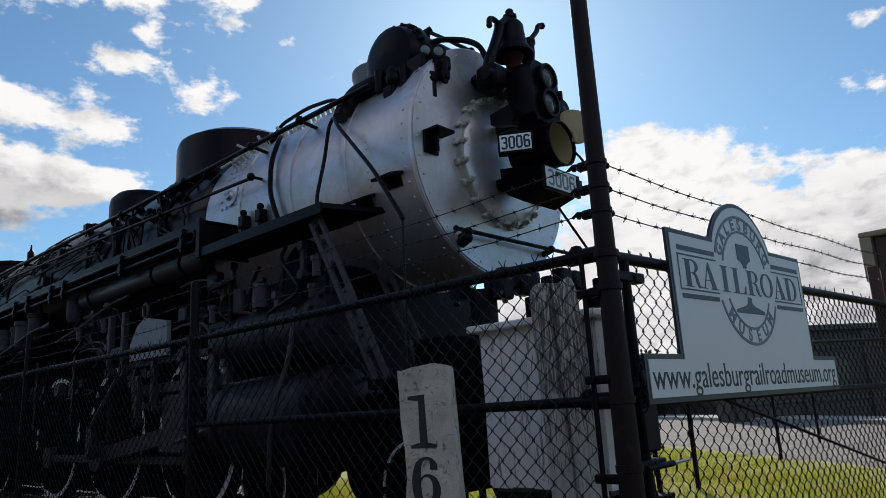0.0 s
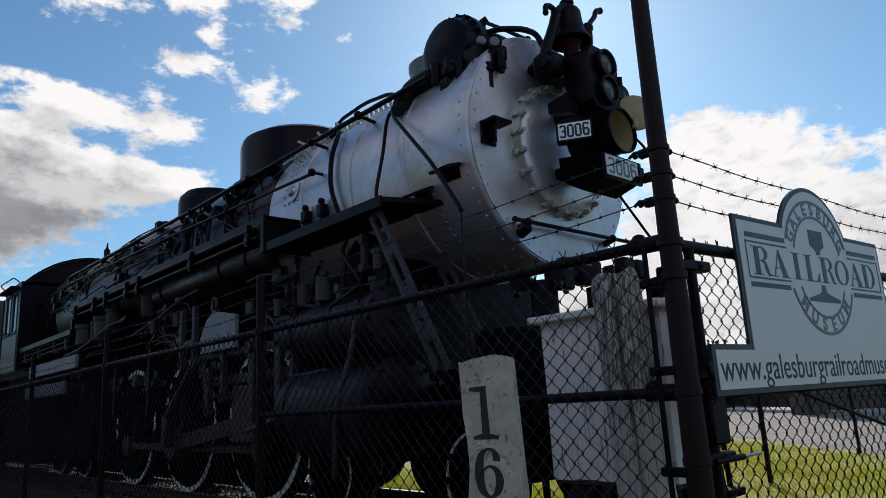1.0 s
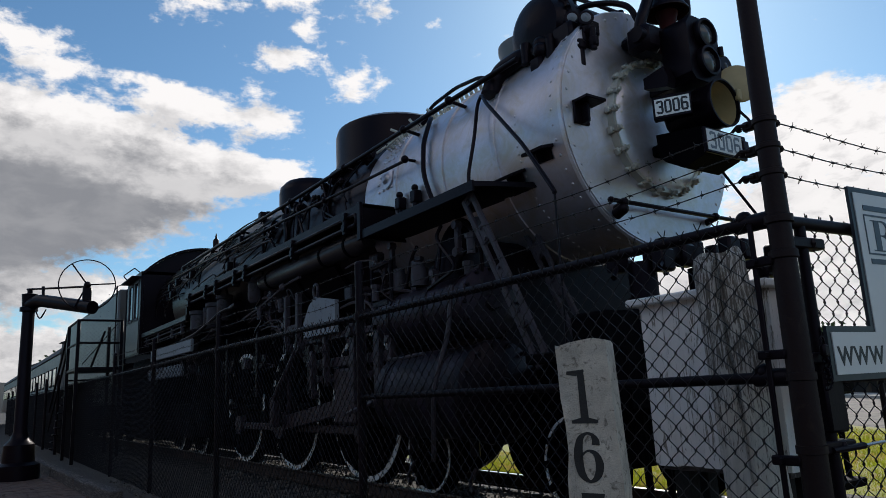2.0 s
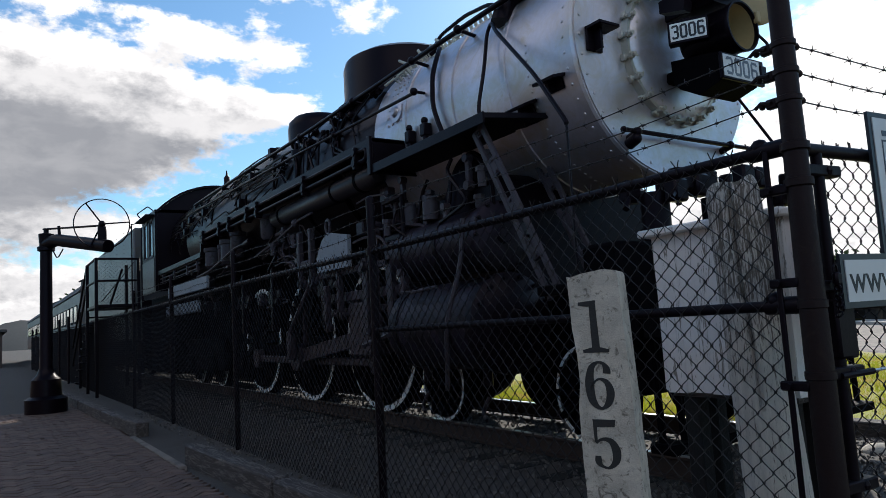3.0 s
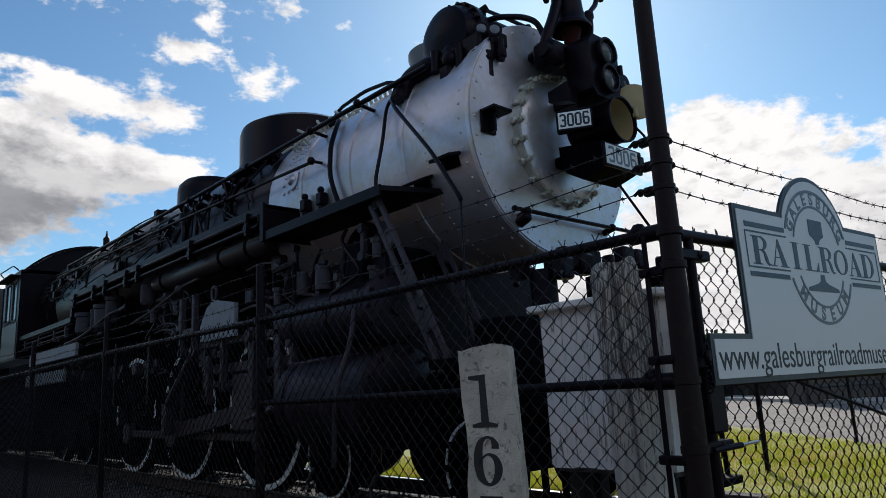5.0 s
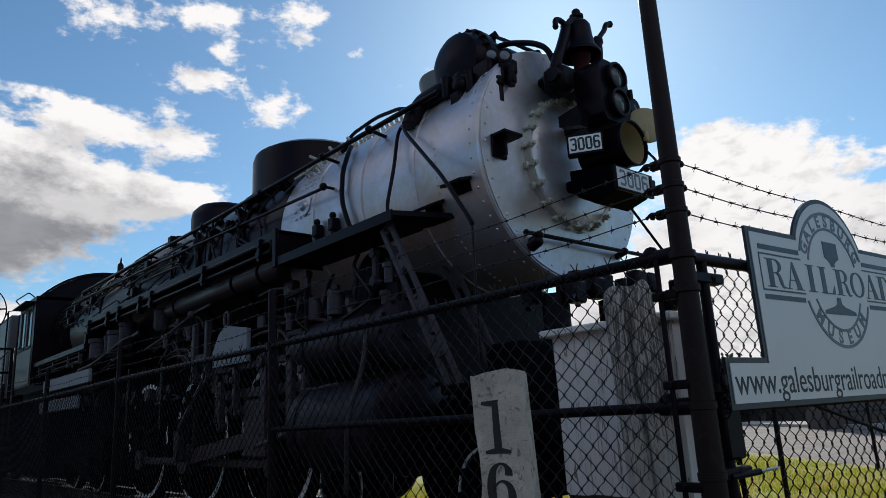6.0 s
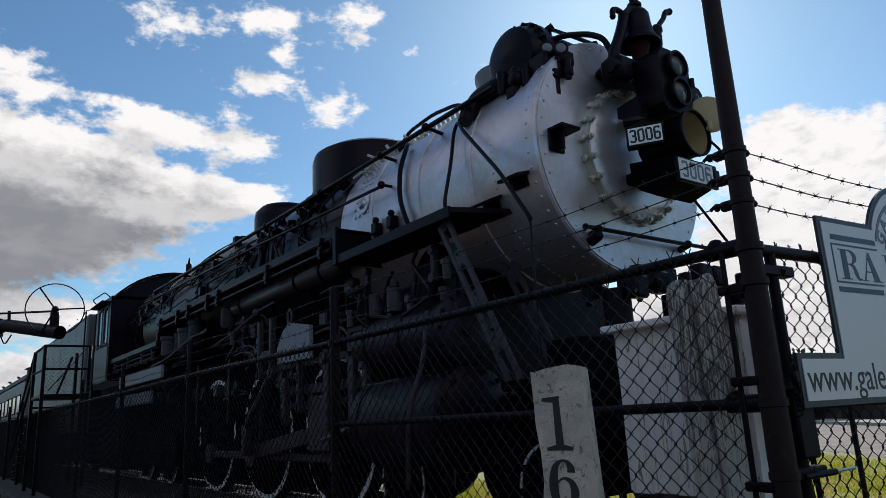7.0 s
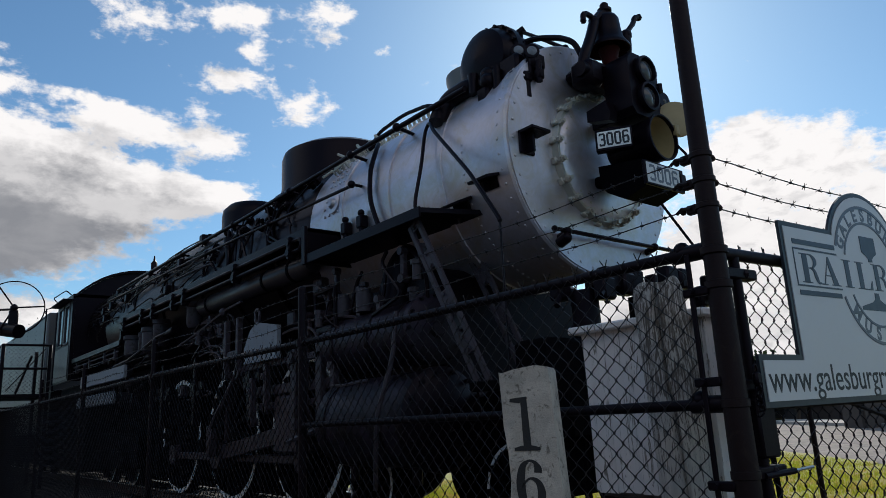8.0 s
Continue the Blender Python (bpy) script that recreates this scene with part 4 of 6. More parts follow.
cool = part("cooling_pipe", Shape().tube(bend([(-13.9, 3.5, 3.36), (-6.85, 3.5, 3.36), (-6.74, 3.5, 3.36), (-6.70, 3.5, 3.30), (-6.74, 3.5, 3.24), (-6.85, 3.5, 3.24), (-13.9, 3.5, 3.24)]), 0.026, 8), M_BLACK, loco, "black looped air cooling pipe under the walkway")
for x in (-6.95, -8.5, -10.4, -10.9, -11.9, -12.5, -13.6):
    part("pipe_bracket", Shape().box(x - 0.035, x + 0.035, 3.45, 3.55, 3.16, 3.42, 0.01).cyl((x, 3.44, 3.36), (x, 3.56, 3.36), 0.045, n=10).cyl((x, 3.44, 3.24), (x, 3.56, 3.24), 0.045, n=10), M_BLACK, cool)
tank = part("air_tank", Shape().lathe([(0.0001, -10.32), (0.09, -10.3), (0.135, -10.24), (0.135, -6.98), (0.09, -6.92), (0.0001, -6.9)], (0, 3.75, 3.13), n=28), M_TANK, loco, "long black air tank under the walkway")
for x in (-9.9, -8.0, -7.3):
    part("tank_strap", Shape().lathe([(0.135, x - 0.03), (0.143, x - 0.028), (0.143, x + 0.028), (0.135, x + 0.03)], (0, 3.75, 3.13), n=28), M_BLACK2, tank)
# cylinder block
CY = 3.85
block = part("cylinder", Shape().lathe([(0.38, -6.35), (0.42, -6.3), (0.42, -4.9)], (0, CY, 1.36), n=40), M_CYL, loco, "stained black main cylinder with front cover")
part("cylinder_cover", Shape().lathe([(0.42, -4.9), (0.45, -4.88), (0.45, -4.8), (0.41, -4.77), (0.12, -4.74), (0.1, -4.7), (0.0001, -4.7)], (0, CY, 1.36), n=40), M_BLACK, block, "black round cylinder cover")
valve = part("valve_chest", Shape().lathe([(0.25, -6.5), (0.29, -6.45), (0.29, -4.95), (0.32, -4.93), (0.32, -4.86), (0.28, -4.84), (0.08, -4.835), (0.06, -4.8), (0.0001, -4.8)], (0, CY, 2.14), n=36), M_CYL, loco, "grey piston valve chest with round cover")
part("saddle", Shape().box(-6.3, -4.95, 4.0, 6.0, 1.2, 2.75, 0.08), M_BLACK, loco, "black cast cylinder saddle")
for i in range(14):
    a = i * math.pi / 7
    part("cover_bolt", Shape().cyl((-4.8, CY + 0.4 * math.cos(a), 1.36 + 0.4 * math.sin(a)), (-4.73, CY + 0.4 * math.cos(a), 1.36 + 0.4 * math.sin(a)), 0.022, n=6), M_BLACK, block)
for x in (-5.8, -6.2):
    part("relief_valve", Shape().cyl((x, 3.72, 2.42), (x, 3.72, 2.6), 0.09, n=14).cyl((x, 3.72, 2.6), (x, 3.72, 2.66), 0.06, n=14), M_GREY, valve)
for x, c, r, up in ((-6.2, 2.14, 0.29, valve), (-5.55, 2.14, 0.29, valve), (-5.1, 2.14, 0.29, valve), (-6.15, 1.36, 0.42, block), (-5.2, 1.36, 0.42, block)):
    part("lagging_band", Shape().lathe([(r, x - 0.03), (r + 0.012, x - 0.025), (r + 0.012, x + 0.025), (r, x + 0.03)], (0, CY, c), n=36), M_BLACK, up)
for i in range(12):
    a = i * math.pi / 6
    part("cover_bolt", Shape().cyl((-4.87, CY + 0.3 * math.cos(a), 2.14 + 0.3 * math.sin(a)), (-4.82, CY + 0.3 * math.cos(a), 2.14 + 0.3 * math.sin(a)), 0.016, n=6), M_BLACK, valve)
for x in (-6.0, -5.0):
    part("cylinder_cock", Shape().cyl((x, 3.7, 0.82), (x, 3.7, 0.97), 0.045, n=10).tube(bend([(x, 3.7, 0.72), (x, 3.62, 0.6), (x + 0.15, 3.55, 0.55)]), 0.02, 6), M_BLACK, block)
part("drain_pipe", Shape().tube(bend([(-4.98, 3.52, 2.3), (-5.0, 3.48, 1.9), (-5.1, 3.36, 1.4), (-5.2, 3.4, 0.8)]), 0.022, 6), M_GREY, block)
part("drain_pipe", Shape().tube(bend([(-6.1, 3.5, 1.72), (-5.7, 3.4, 1.7), (-5.3, 3.4, 1.72)]), 0.016, 6), M_GREY, block)
# slotted braces down to the pilot


def brace(name, p0, p1, w, label):
    p0, p1 = Vector(p0), Vector(p1)
    u = (p1 - p0).normalized()
    side = Vector((0, -1, 0)).cross(u).normalized()
    m = face(p0.x, p0.y, p0.z, u, side)
    L, s = (p1 - p0).length, Shape()
    n = 4
    s.box(0, L, -w / 2, -w / 5, 0, 0.035, 0.006, m).box(0, L, w / 5, w / 2, 0, 0.035, 0.006, m)
    for i in range(n + 1):
        c = L * i / n
        s.box(max(0, c - 0.09), min(L, c + 0.09), -w / 5, w / 5, 0.004, 0.031, 0.004, m)
        for k in (-1, 1):
            s.cyl(m @ Vector((min(L - .05, max(.05, c + k * 0.06)), 0, 0.03)), m @ Vector((min(L - .05, max(.05, c + k * 0.06)), 0, 0.045)), 0.018, n=8)
    return part(name, s, M_GREY, loco, label)


brace("pilot_brace", (-4.76, 3.6, 3.06), (-3.92, 3.6, 1.55), 0.17, "grey slotted diagonal brace")
brace("pilot_brace", (-4.9, 4.35, 3.0), (-4.1, 4.35, 1.5), 0.17, "grey slotted diagonal brace")
# pilot deck, beam and coupler
s = Shape().box(-4.1, -3.25, 3.55, 6.45, 1.55, 1.63, 0.01).box(-3.35, -3.1, 3.55, 6.45, 1.2, 1.63, 0.02).box(-3.75, -3.38, 3.7, 4.15, 0.8, 1.9, 0.03)
pilot = part("pilot_beam", s, M_BLACK2, loco, "black pilot deck and beam")
for i in range(15):
    y = 3.75 + i * 0.18
    part("pilot_bar", Shape().tube([(-3.2, y, 1.25), (-2.95 - 0.25 * abs(y - AXIS) / 1.4, y, 0.5)], 0.025, 6), M_BLACK2, pilot)
part("pilot_foot", Shape().box(-3.25, -3.05, 3.7, 6.3, 0.45, 0.52, 0.01), M_BLACK2, pilot)
part("coupler", Shape().box(-3.15, -2.9, 4.86, 5.14, 1.0, 1.25, 0.04).box(-2.95, -2.72, 4.8, 5.2, 0.95, 1.3, 0.06), M_BLACK2, pilot, "black knuckle coupler")
rng = random.Random(5)
for i in range(22):
    x, y, z = rng.uniform(-3.7, -3.15), rng.uniform(4.15, 5.9), rng.uniform(2.3, 2.5)
    part("pump_fitting", Shape().box(x - 0.06, x + 0.06, y - 0.08, y + 0.08, z - 0.1, z + 0.08, 0.02).tube([(x, y, z), (x + rng.uniform(-.2, .1), y + rng.uniform(-.25, .25), z - rng.uniform(.05, .2))], 0.025, 6), M_BLACK, loco)
part("pump_bracket", Shape().box(-3.85, -3.2, 4.3, 5.7, 1.63, 1.82, 0.05), M_BLACK, loco, "black air pump bracket on the pilot deck")
for y in (4.35, 5.1):
    part("air_pump", Shape().cyl((-3.55, y, 1.65), (-3.55, y, 2.3), 0.11, n=16).cyl((-3.55, y, 1.95), (-3.55, y, 2.02), 0.14, n=16), M_BLACK, loco, "black air pump cylinder")
part("front_stay", Shape().tube([(-3.55, 5.6, 3.22), (-3.2, 5.62, 2.6), (-3.05, 5.62, 2.3)], 0.013, 8), M_BLACK, loco, "thin black stay rod")
# the wide inner boxes are added to block light gaps below the boiler
part("frame", Shape().box(-17.5, -3.5, 4.35, 4.47, 0.95, 1.6).box(-17.5, -3.5, 5.53, 5.65, 0.95, 1.6).box(-17.5, -5.0, 4.4, 5.6, 1.35, 1.75).box(-17.3, -6.2, 4.7, 5.3, 1.7, 2.75).box(-16.4, -12.9, 4.3, 5.7, 0.8, 2.6, 0.05), M_BLACK2, loco, "black main frame with added blocks that fill the gaps")


# wheels
def spoke_mesh(r):
    k = 0.035 * (r / 0.9 + 0.3)
    return mesh_of("spoke", Shape().box(r * 0.2, r * 0.85, -0.1, -0.02, -k, k, 0.01), M_BLACK2)


SPOKES = {r: spoke_mesh(r) for r in (0.93, 0.41, 0.5)}


def wheel(x, y, r, spokes, side, label, name):
    c = Vector((x, y, RAIL + r))
    ax = (0, side, 0)
    s = Shape().lathe([(r * 0.83, -0.14), (r + 0.03, -0.14), (r + 0.03, -0.11), (r, -0.1), (r - 0.005, 0.0), (r * 0.9, 0.0), (r * 0.83, -0.02), (r * 0.83, -0.14)], c, ax, 56)
    w = part(name, s, M_BLACK2, loco, label)
    part("hub", Shape().lathe([(r * 0.22, -0.16), (r * 0.22, 0.03), (r * 0.1, 0.05), (0.0001, 0.05)], c, ax, 20), M_BLACK2, w)
    for i in range(spokes):
        ob = new("spoke", SPOKES[r])
        ob.matrix_basis = Matrix.Translation(c) @ Matrix.Rotation(2 * math.pi * i / spokes, 4, "Y") @ Matrix.Diagonal((1, -side, 1, 1))
        ob.parent = w
        ob.matrix_parent_inverse = base_of(w).inverted()
    part("white_tyre_edge", Shape().lathe([(r * 0.925, 0.0), (r * 0.93, 0.006), (r * 0.995, 0.006), (r, 0.0)], c, ax, 64), M_WHITE, w, "white painted tyre edge")
    return w


for y, side in ((4.2, -1), (5.8, 1)):
    for x in (-7.94, -10.21, -12.43):
        w = wheel(x, y, 0.93, 18, side, "large black spoked driving wheel with white tyre edge", "driving_wheel")
        c = Vector((x, y, RAIL + 0.93))
        s = Shape().prism([(0.82 * math.cos(a), 0.82 * math.sin(a)) for a in [radians(200 + i * 14) for i in range(11)]], face(c.x, c.y - 0.02 if side < 0 else c.y + 0.02, c.z, (1, 0, 0), (0, 0, 1)), 0.035)
        part("counterweight", s, M_BLACK2, w)
    for x in (-6.52, -4.27):
        wheel(x, y, 0.41, 10, side, "small black leading wheel with white tyre edge", "leading_wheel")
    for x in (-15.15, -16.85):
        wheel(x, y, 0.5, 10, side, "small black trailing wheel with white tyre edge", "trailing_wheel")
part("trailing_truck_frame", Shape().box(-17.7, -14.2, 4.0, 4.08, 0.68, 1.35, 0.02).box(-15.5, -14.8, 3.92, 4.02, 0.66, 1.0, 0.03).box(-17.2, -16.5, 3.92, 4.02, 0.66, 1.0, 0.03), M_BLACK2, loco, "black trailing truck side frame")
# black fillers added to block sunlit ground between wheels and under firebox and cab
for x in (-9.1, -11.35, -13.5):
    part("brake_gear", Shape().box(x - 0.32, x + 0.32, 4.5, 5.5, 0.5, 1.3, 0.04).box(x - 0.1, x + 0.1, 4.12, 4.5, 0.55, 1.2, 0.03).tube([(x - 0.5, 4.4, 0.5), (x + 0.5, 4.4, 0.5)], 0.03, 8), M_BLACK2, loco, "black filler shaped as brake rigging between the wheels")
part("ash_pan", Shape().prism([(-17.4, 0.5), (-14.2, 0.5), (-13.4, 1.4), (-17.6, 1.4)], Matrix(((1, 0, 0, 0), (0, 0, 1, 4.45), (0, 1, 0, 0), (0, 0, 0, 1))), 1.1), M_BLACK2, loco, "black gap filler shaped as a sloping ash pan")
part("cab_underframe", Shape().box(-20.2, -17.3, 3.75, 6.25, 0.55, 2.5, 0.05), M_BLACK2, loco, "black block filling the gap under the cab")
for x in (-11.3, -12.9, -13.4, -9.2):
    part("spring_hanger", Shape().box(x - 0.3, x + 0.3, 4.02, 4.12, 1.95, 2.1, 0.02).box(x - 0.22, x + 0.22, 4.0, 4.12, 1.86, 1.96, 0.015).box(x - 0.05, x + 0.05, 3.98, 4.1, 1.4, 2.5, 0.015), M_BLACK, loco, "black leaf spring and hanger")
part("outside_steam_pipe", Shape().tube(bend([(-5.55, 4.2, 3.0), (-5.55, 4.05, 2.9), (-5.6, 3.98, 2.7), (-5.65, 3.9, 2.3)]), 0.16, 20).cyl((-5.62, 3.95, 2.42), (-5.63, 3.93, 2.5), 0.22, n=20), M_BLACK, loco, "black outside steam pipe to the cylinder")
# rods and valve gear on the side towards the fence
ZC = RAIL + 0.93
s = Shape().box(-12.15, -7.65, 4.0, 4.06, ZC - 0.36, ZC - 0.25, 0.015)
for x in (-7.67, -9.94, -12.15):
    s.cyl((x, 3.97, ZC - 0.3), (x, 4.08, ZC - 0.3), 0.16, n=20)
part("coupling_rod", s, M_GEAR, loco, "long steel coupling rod")
a, b = Vector((-9.97, 3.9, ZC - 0.25)), Vector((-7.4, 3.9, ZC + 0.06))
u = (b - a).normalized()
part("main_rod", Shape().box(0, (b - a).length, -0.1, 0.1, -0.035, 0.035, 0.012, face(*a, u, Vector((0, -1, 0)).cross(u) * -1)).cyl((a.x, 3.84, a.z), (a.x, 3.96, a.z), 0.2, n=24).cyl((b.x, 3.84, b.z), (b.x, 3.96, b.z), 0.16, n=20), M_GEAR, loco, "steel main rod")
part("piston_rod", Shape().cyl((-7.5, CY, 1.29), (-6.3, CY, 1.29), 0.06, n=16), M_CHROME, loco)
part("crosshead", Shape().box(-7.8, -7.2, 3.7, 4.0, 1.05, 1.7, 0.03).box(-8.6, -6.35, 3.72, 3.98, 1.72, 1.84, 0.015).box(-8.6, -6.35, 3.72, 3.98, 1.56, 1.64, 0.01), M_GEAR, loco, "steel crosshead and guide bars")
poly = [(-8.38, 2.12), (-8.38, 2.32), (-8.2, 2.52), (-8.02, 2.6), (-7.45, 2.5), (-7.45, 2.12)]
hang = part("guide_yoke_plate", Shape().prism(poly, Matrix(((1, 0, 0, 0), (0, 0, -1, 3.62), (0, 1, 0, 0), (0, 0, 0, 1))), 0.05), M_PLATE, loco, "grey gusset plate with a lifting ring")
part("lifting_ring", Shape().tube([(-8.05 + 0.06 * math.cos(t), 3.6, 2.68 + 0.09 * math.sin(t)) for t in [i * math.pi / 6 for i in range(13)]], 0.02, 6), M_GREY, hang)

s = Shape()
for x in (-9.05, -8.65):
    s.box(x - 0.035, x + 0.035, 3.58, 3.66, 1.98, 2.75, 0.012).cyl((x, 3.58, 2.04), (x, 3.68, 2.04), 0.07, n=14)
s.box(-9.05, -8.65, 3.6, 3.7, 2.2, 2.34, 0.02)
part("valve_link", s, M_GREY, loco, "grey valve gear link")
part("radius_rod", Shape().box(-8.9, -6.4, 3.66, 3.72, 2.05, 2.13, 0.012), M_GREY, loco)
part("combination_lever", Shape().box(-7.3, -7.18, 3.66, 3.74, 1.3, 2.2, 0.012).cyl((-7.24, 3.62, 2.1), (-7.24, 3.76, 2.1), 0.07, n=12), M_GREY, loco)
part("eccentric_rod", Shape().tube([(-8.85, 3.68, 2.0), (-9.9, 3.75, 1.35)], 0.05, 8), M_GEAR, loco)
part("eccentric_crank", Shape().box(-9.95, -9.8, 3.7, 3.82, 0.98, 1.4, 0.02), M_GEAR, loco)
part("reverse_arm", Shape().tube([(-8.98, 3.7, 1.98), (-9.4, 3.8, 1.6), (-9.55, 3.85, 1.2)], 0.045, 8), M_GEAR, loco)
part("drop_link", Shape().box(-6.72, -6.6, 3.66, 3.74, 1.3, 2.25, 0.012), M_GREY, loco)
part("union_link", Shape().tube([(-6.66, 3.7, 1.32), (-7.45, 3.72, 1.18)], 0.035, 8), M_GREY, loco)
for x, z0, z1 in ((-8.3, 1.35, 1.95), (-7.9, 1.5, 2.1), (-6.95, 1.4, 2.3), (-6.3, 1.6, 2.1)):
    part("gear_hanger", Shape().box(x - 0.035, x + 0.035, 3.62, 3.7, z0, z1, 0.012).cyl((x, 3.62, z0 + 0.06), (x, 3.72, z0 + 0.06), 0.05, n=14).box(x - 0.07, x + 0.03, 3.6, 3.66, z1 - 0.2, z1 - 0.12, 0.01), M_GEAR, loco, "steel valve gear hanger")
s = Shape().tube([(-6.62, 3.62, 2.72), (-6.2, 3.62, 2.74), (-6.2, 3.62, 2.3), (-6.6, 3.62, 2.28), (-6.62, 3.62, 2.72)], 0.025, 6).box(-6.6, -6.25, 3.6, 3.7, 2.28, 2.36, 0.02).box(-6.7, -6.1, 3.66, 3.8, 2.2, 2.3, 0.02)
part("lubricator_frame", s, M_BLACK, loco, "black lubricator bracket over the valve chest")
# hanging cylinders, pipes and clutter under the walkway
for x, r, z0, z1 in ((-13.75, 0.17, 2.7, 3.1), (-12.68, 0.165, 2.68, 3.12), (-13.2, 0.08, 2.7, 3.1), (-12.2, 0.13, 2.75, 3.2), (-10.6, 0.12, 2.86, 3.25)):
    part("hanging_reservoir", Shape().lathe([(r * 0.7, 0), (r, 0.05), (r, z1 - z0 - 0.08), (r * 1.15, z1 - z0 - 0.07), (r * 1.15, z1 - z0), (0.0001, z1 - z0)], (x, 3.72, z0), (0, 0, 1), 20), M_GREY, loco, "grey upright reservoir under the walkway")
rng = random.Random(21)
for i in range(64):
    x = rng.uniform(-17.2, -9.6)
    d = rng.uniform(2, 46)
    k = rng.uniform(0.8, 3.6)
    p = around(x, d, 1.235)
    q = around(max(-17.8, x - k * 0.7), d + rng.uniform(-15, 11), 1.24)
    e = around(max(-17.85, x - k * 0.7 - rng.uniform(-0.3, 0.4)), d + rng.uniform(-24, 6), 1.23)
    s = Shape().tube(bend([around(x + 0.08, d - rng.uniform(-3, 8), 1.19), p, p.lerp(q, 0.5) + out_of(d) * 0.02, q, e]), rng.choice((0.008, 0.012, 0.012, 0.018)), 6)
    if i % 4 == 0:
        s.cyl(p - out_of(d) * 0.06, p + out_of(d) * 0.03, rng.uniform(0.02, 0.04), n=8)
    if i % 9 == 0:
        s.box(p.x - 0.07, p.x + 0.07, p.y - 0.06, p.y + 0.06, p.z - 0.08, p.z + 0.08, 0.015)
    part("firebox_pipe", s, M_BLACK, loco)
part("boiler_turret", Shape().cyl((-9.75, 3.95, 3.48), (-9.75, 3.95, 4.02), 0.1, n=16).cyl((-9.75, 3.95, 4.02), (-9.75, 3.95, 4.1), 0.13, n=16).cyl((-9.5, 3.95, 3.5), (-9.5, 3.95, 3.75), 0.07, n=12).ball((-9.5, 3.95, 3.78), 0.08).tube(bend([(-9.75, 3.9, 4.05), (-9.3, 3.88, 4.1), (-9.1, 3.92, 3.8)]), 0.018, 6), M_BLACK, loco, "black lubricator pump on the walkway")
s = Shape()
for i in range(34):
    x = rng.uniform(-17.5, -5.2)
    z = rng.uniform(1.9, 2.95)
    y = rng.uniform(3.75, 4.2)
    s = Shape()
    if i % 2:
        s.tube(bend([(x, y, z), (x + rng.uniform(-.9, .9), y, z + rng.uniform(-.1, .1)), (x + rng.uniform(-.9, .9), y, z + rng.uniform(-.5, .3))]), rng.choice((0.018, 0.028, 0.035)), 6)
    else:
        s.box(x - 0.1, x + 0.1, y, y + 0.12, z - 0.09, z + 0.09, 0.02)
    part("frame_pipe" if i % 2 else "frame_bracket", s, M_GEAR, loco)
rng = random.Random(77)
for i in range(46):
    x, y, z = rng.choice((rng.uniform(-7.1, -4.8), rng.uniform(-10.6, -9.2))), rng.uniform(3.58, 3.85), rng.uniform(2.35, 2.95)
    kind = i % 4
    s = Shape()
    if kind == 0:
        s.tube(bend([(x, y, z), (x + rng.uniform(-.25, .25), y, z - 0.1), (x + rng.uniform(-.3, .3), y - 0.03, z - rng.uniform(.2, .45)), (x + rng.uniform(-.5, .5), y, z - rng.uniform(.4, .7))]), rng.choice((0.01, 0.014, 0.02)), 6)
    elif kind == 1:
        s.cyl((x, y, z - 0.08), (x, y, z + 0.06), 0.04, n=10).cyl((x, y, z + 0.06), (x, y, z + 0.1), 0.055, n=6).tube([(x, y, z), (x + rng.uniform(-.2, .2), y, z + 0.02)], 0.016, 6)
    elif kind == 2:
        s.box(x - 0.03, x + 0.03, y, y + 0.05, z - 0.22, z + 0.12, 0.008).cyl((x, y - 0.02, z - 0.18), (x, y + 0.06, z - 0.18), 0.045, n=12).cyl((x, y - 0.02, z + 0.08), (x, y + 0.06, z + 0.08), 0.04, n=12)
    else:
        s.tube(bend([(x - 0.5, y, z), (x - 0.2, y, z + 0.03), (x + 0.2, y, z - 0.02), (x + 0.35, y, z - 0.2)]), rng.choice((0.012, 0.018)), 6)
    part(("oil_pipe", "oil_cup", "link_hanger", "steam_line")[kind], s, (M_BLACK, M_GREY, M_GEAR, M_GEAR)[kind], loco)
part("firebox_apron", Shape().box(-17.0, -13.6, 3.52, 3.58, 2.32, 2.56, 0.01).box(-17.4, -14.4, 3.55, 3.62, 1.9, 2.14, 0.02), M_PLATE, loco, "grey apron plate below the cab walkway")
for i, z in enumerate((2.93, 2.85, 2.76)):
    part("walkway_pipe", Shape().tube([(-18.2, 3.56, z), (-14.0 - i * 0.2, 3.56, z + 0.01)], 0.02 - 0.003 * i, 8), M_GREY, loco, "grey pipe under the rear walkway")
for x in (-17.6, -16.4, -15.2, -14.4):
    part("pipe_bracket", Shape().box(x - 0.03, x + 0.03, 3.53, 3.6, 2.7, 2.98, 0.01), M_GREY, loco)
part("injector_pipe", Shape().tube(bend([(-14.6, 3.6, 2.6), (-13.6, 3.58, 2.63), (-12.9, 3.58, 2.72), (-12.0, 3.6, 2.88), (-11.5, 3.66, 2.92)]), 0.03, 8).cyl((-11.6, 3.66, 2.9), (-11.3, 3.66, 2.93), 0.06, n=12), M_BLACK, loco, "black bent injector pipe")
part("lubricator_line", Shape().tube(bend([(-11.0, 3.62, 2.62), (-10.2, 3.62, 2.72), (-9.1, 3.62, 2.92), (-8.6, 3.62, 2.95)]), 0.02, 6).ball((-9.2, 3.62, 2.9), 0.06), M_GREY, loco, "thin grey lubricator line")

# cab
def arc(r, half, crown):
    return [(-half + 2 * half * i / 16, crown - r + math.sqrt(r * r - (-half + 2 * half * i / 16) ** 2)) for i in range(17)]


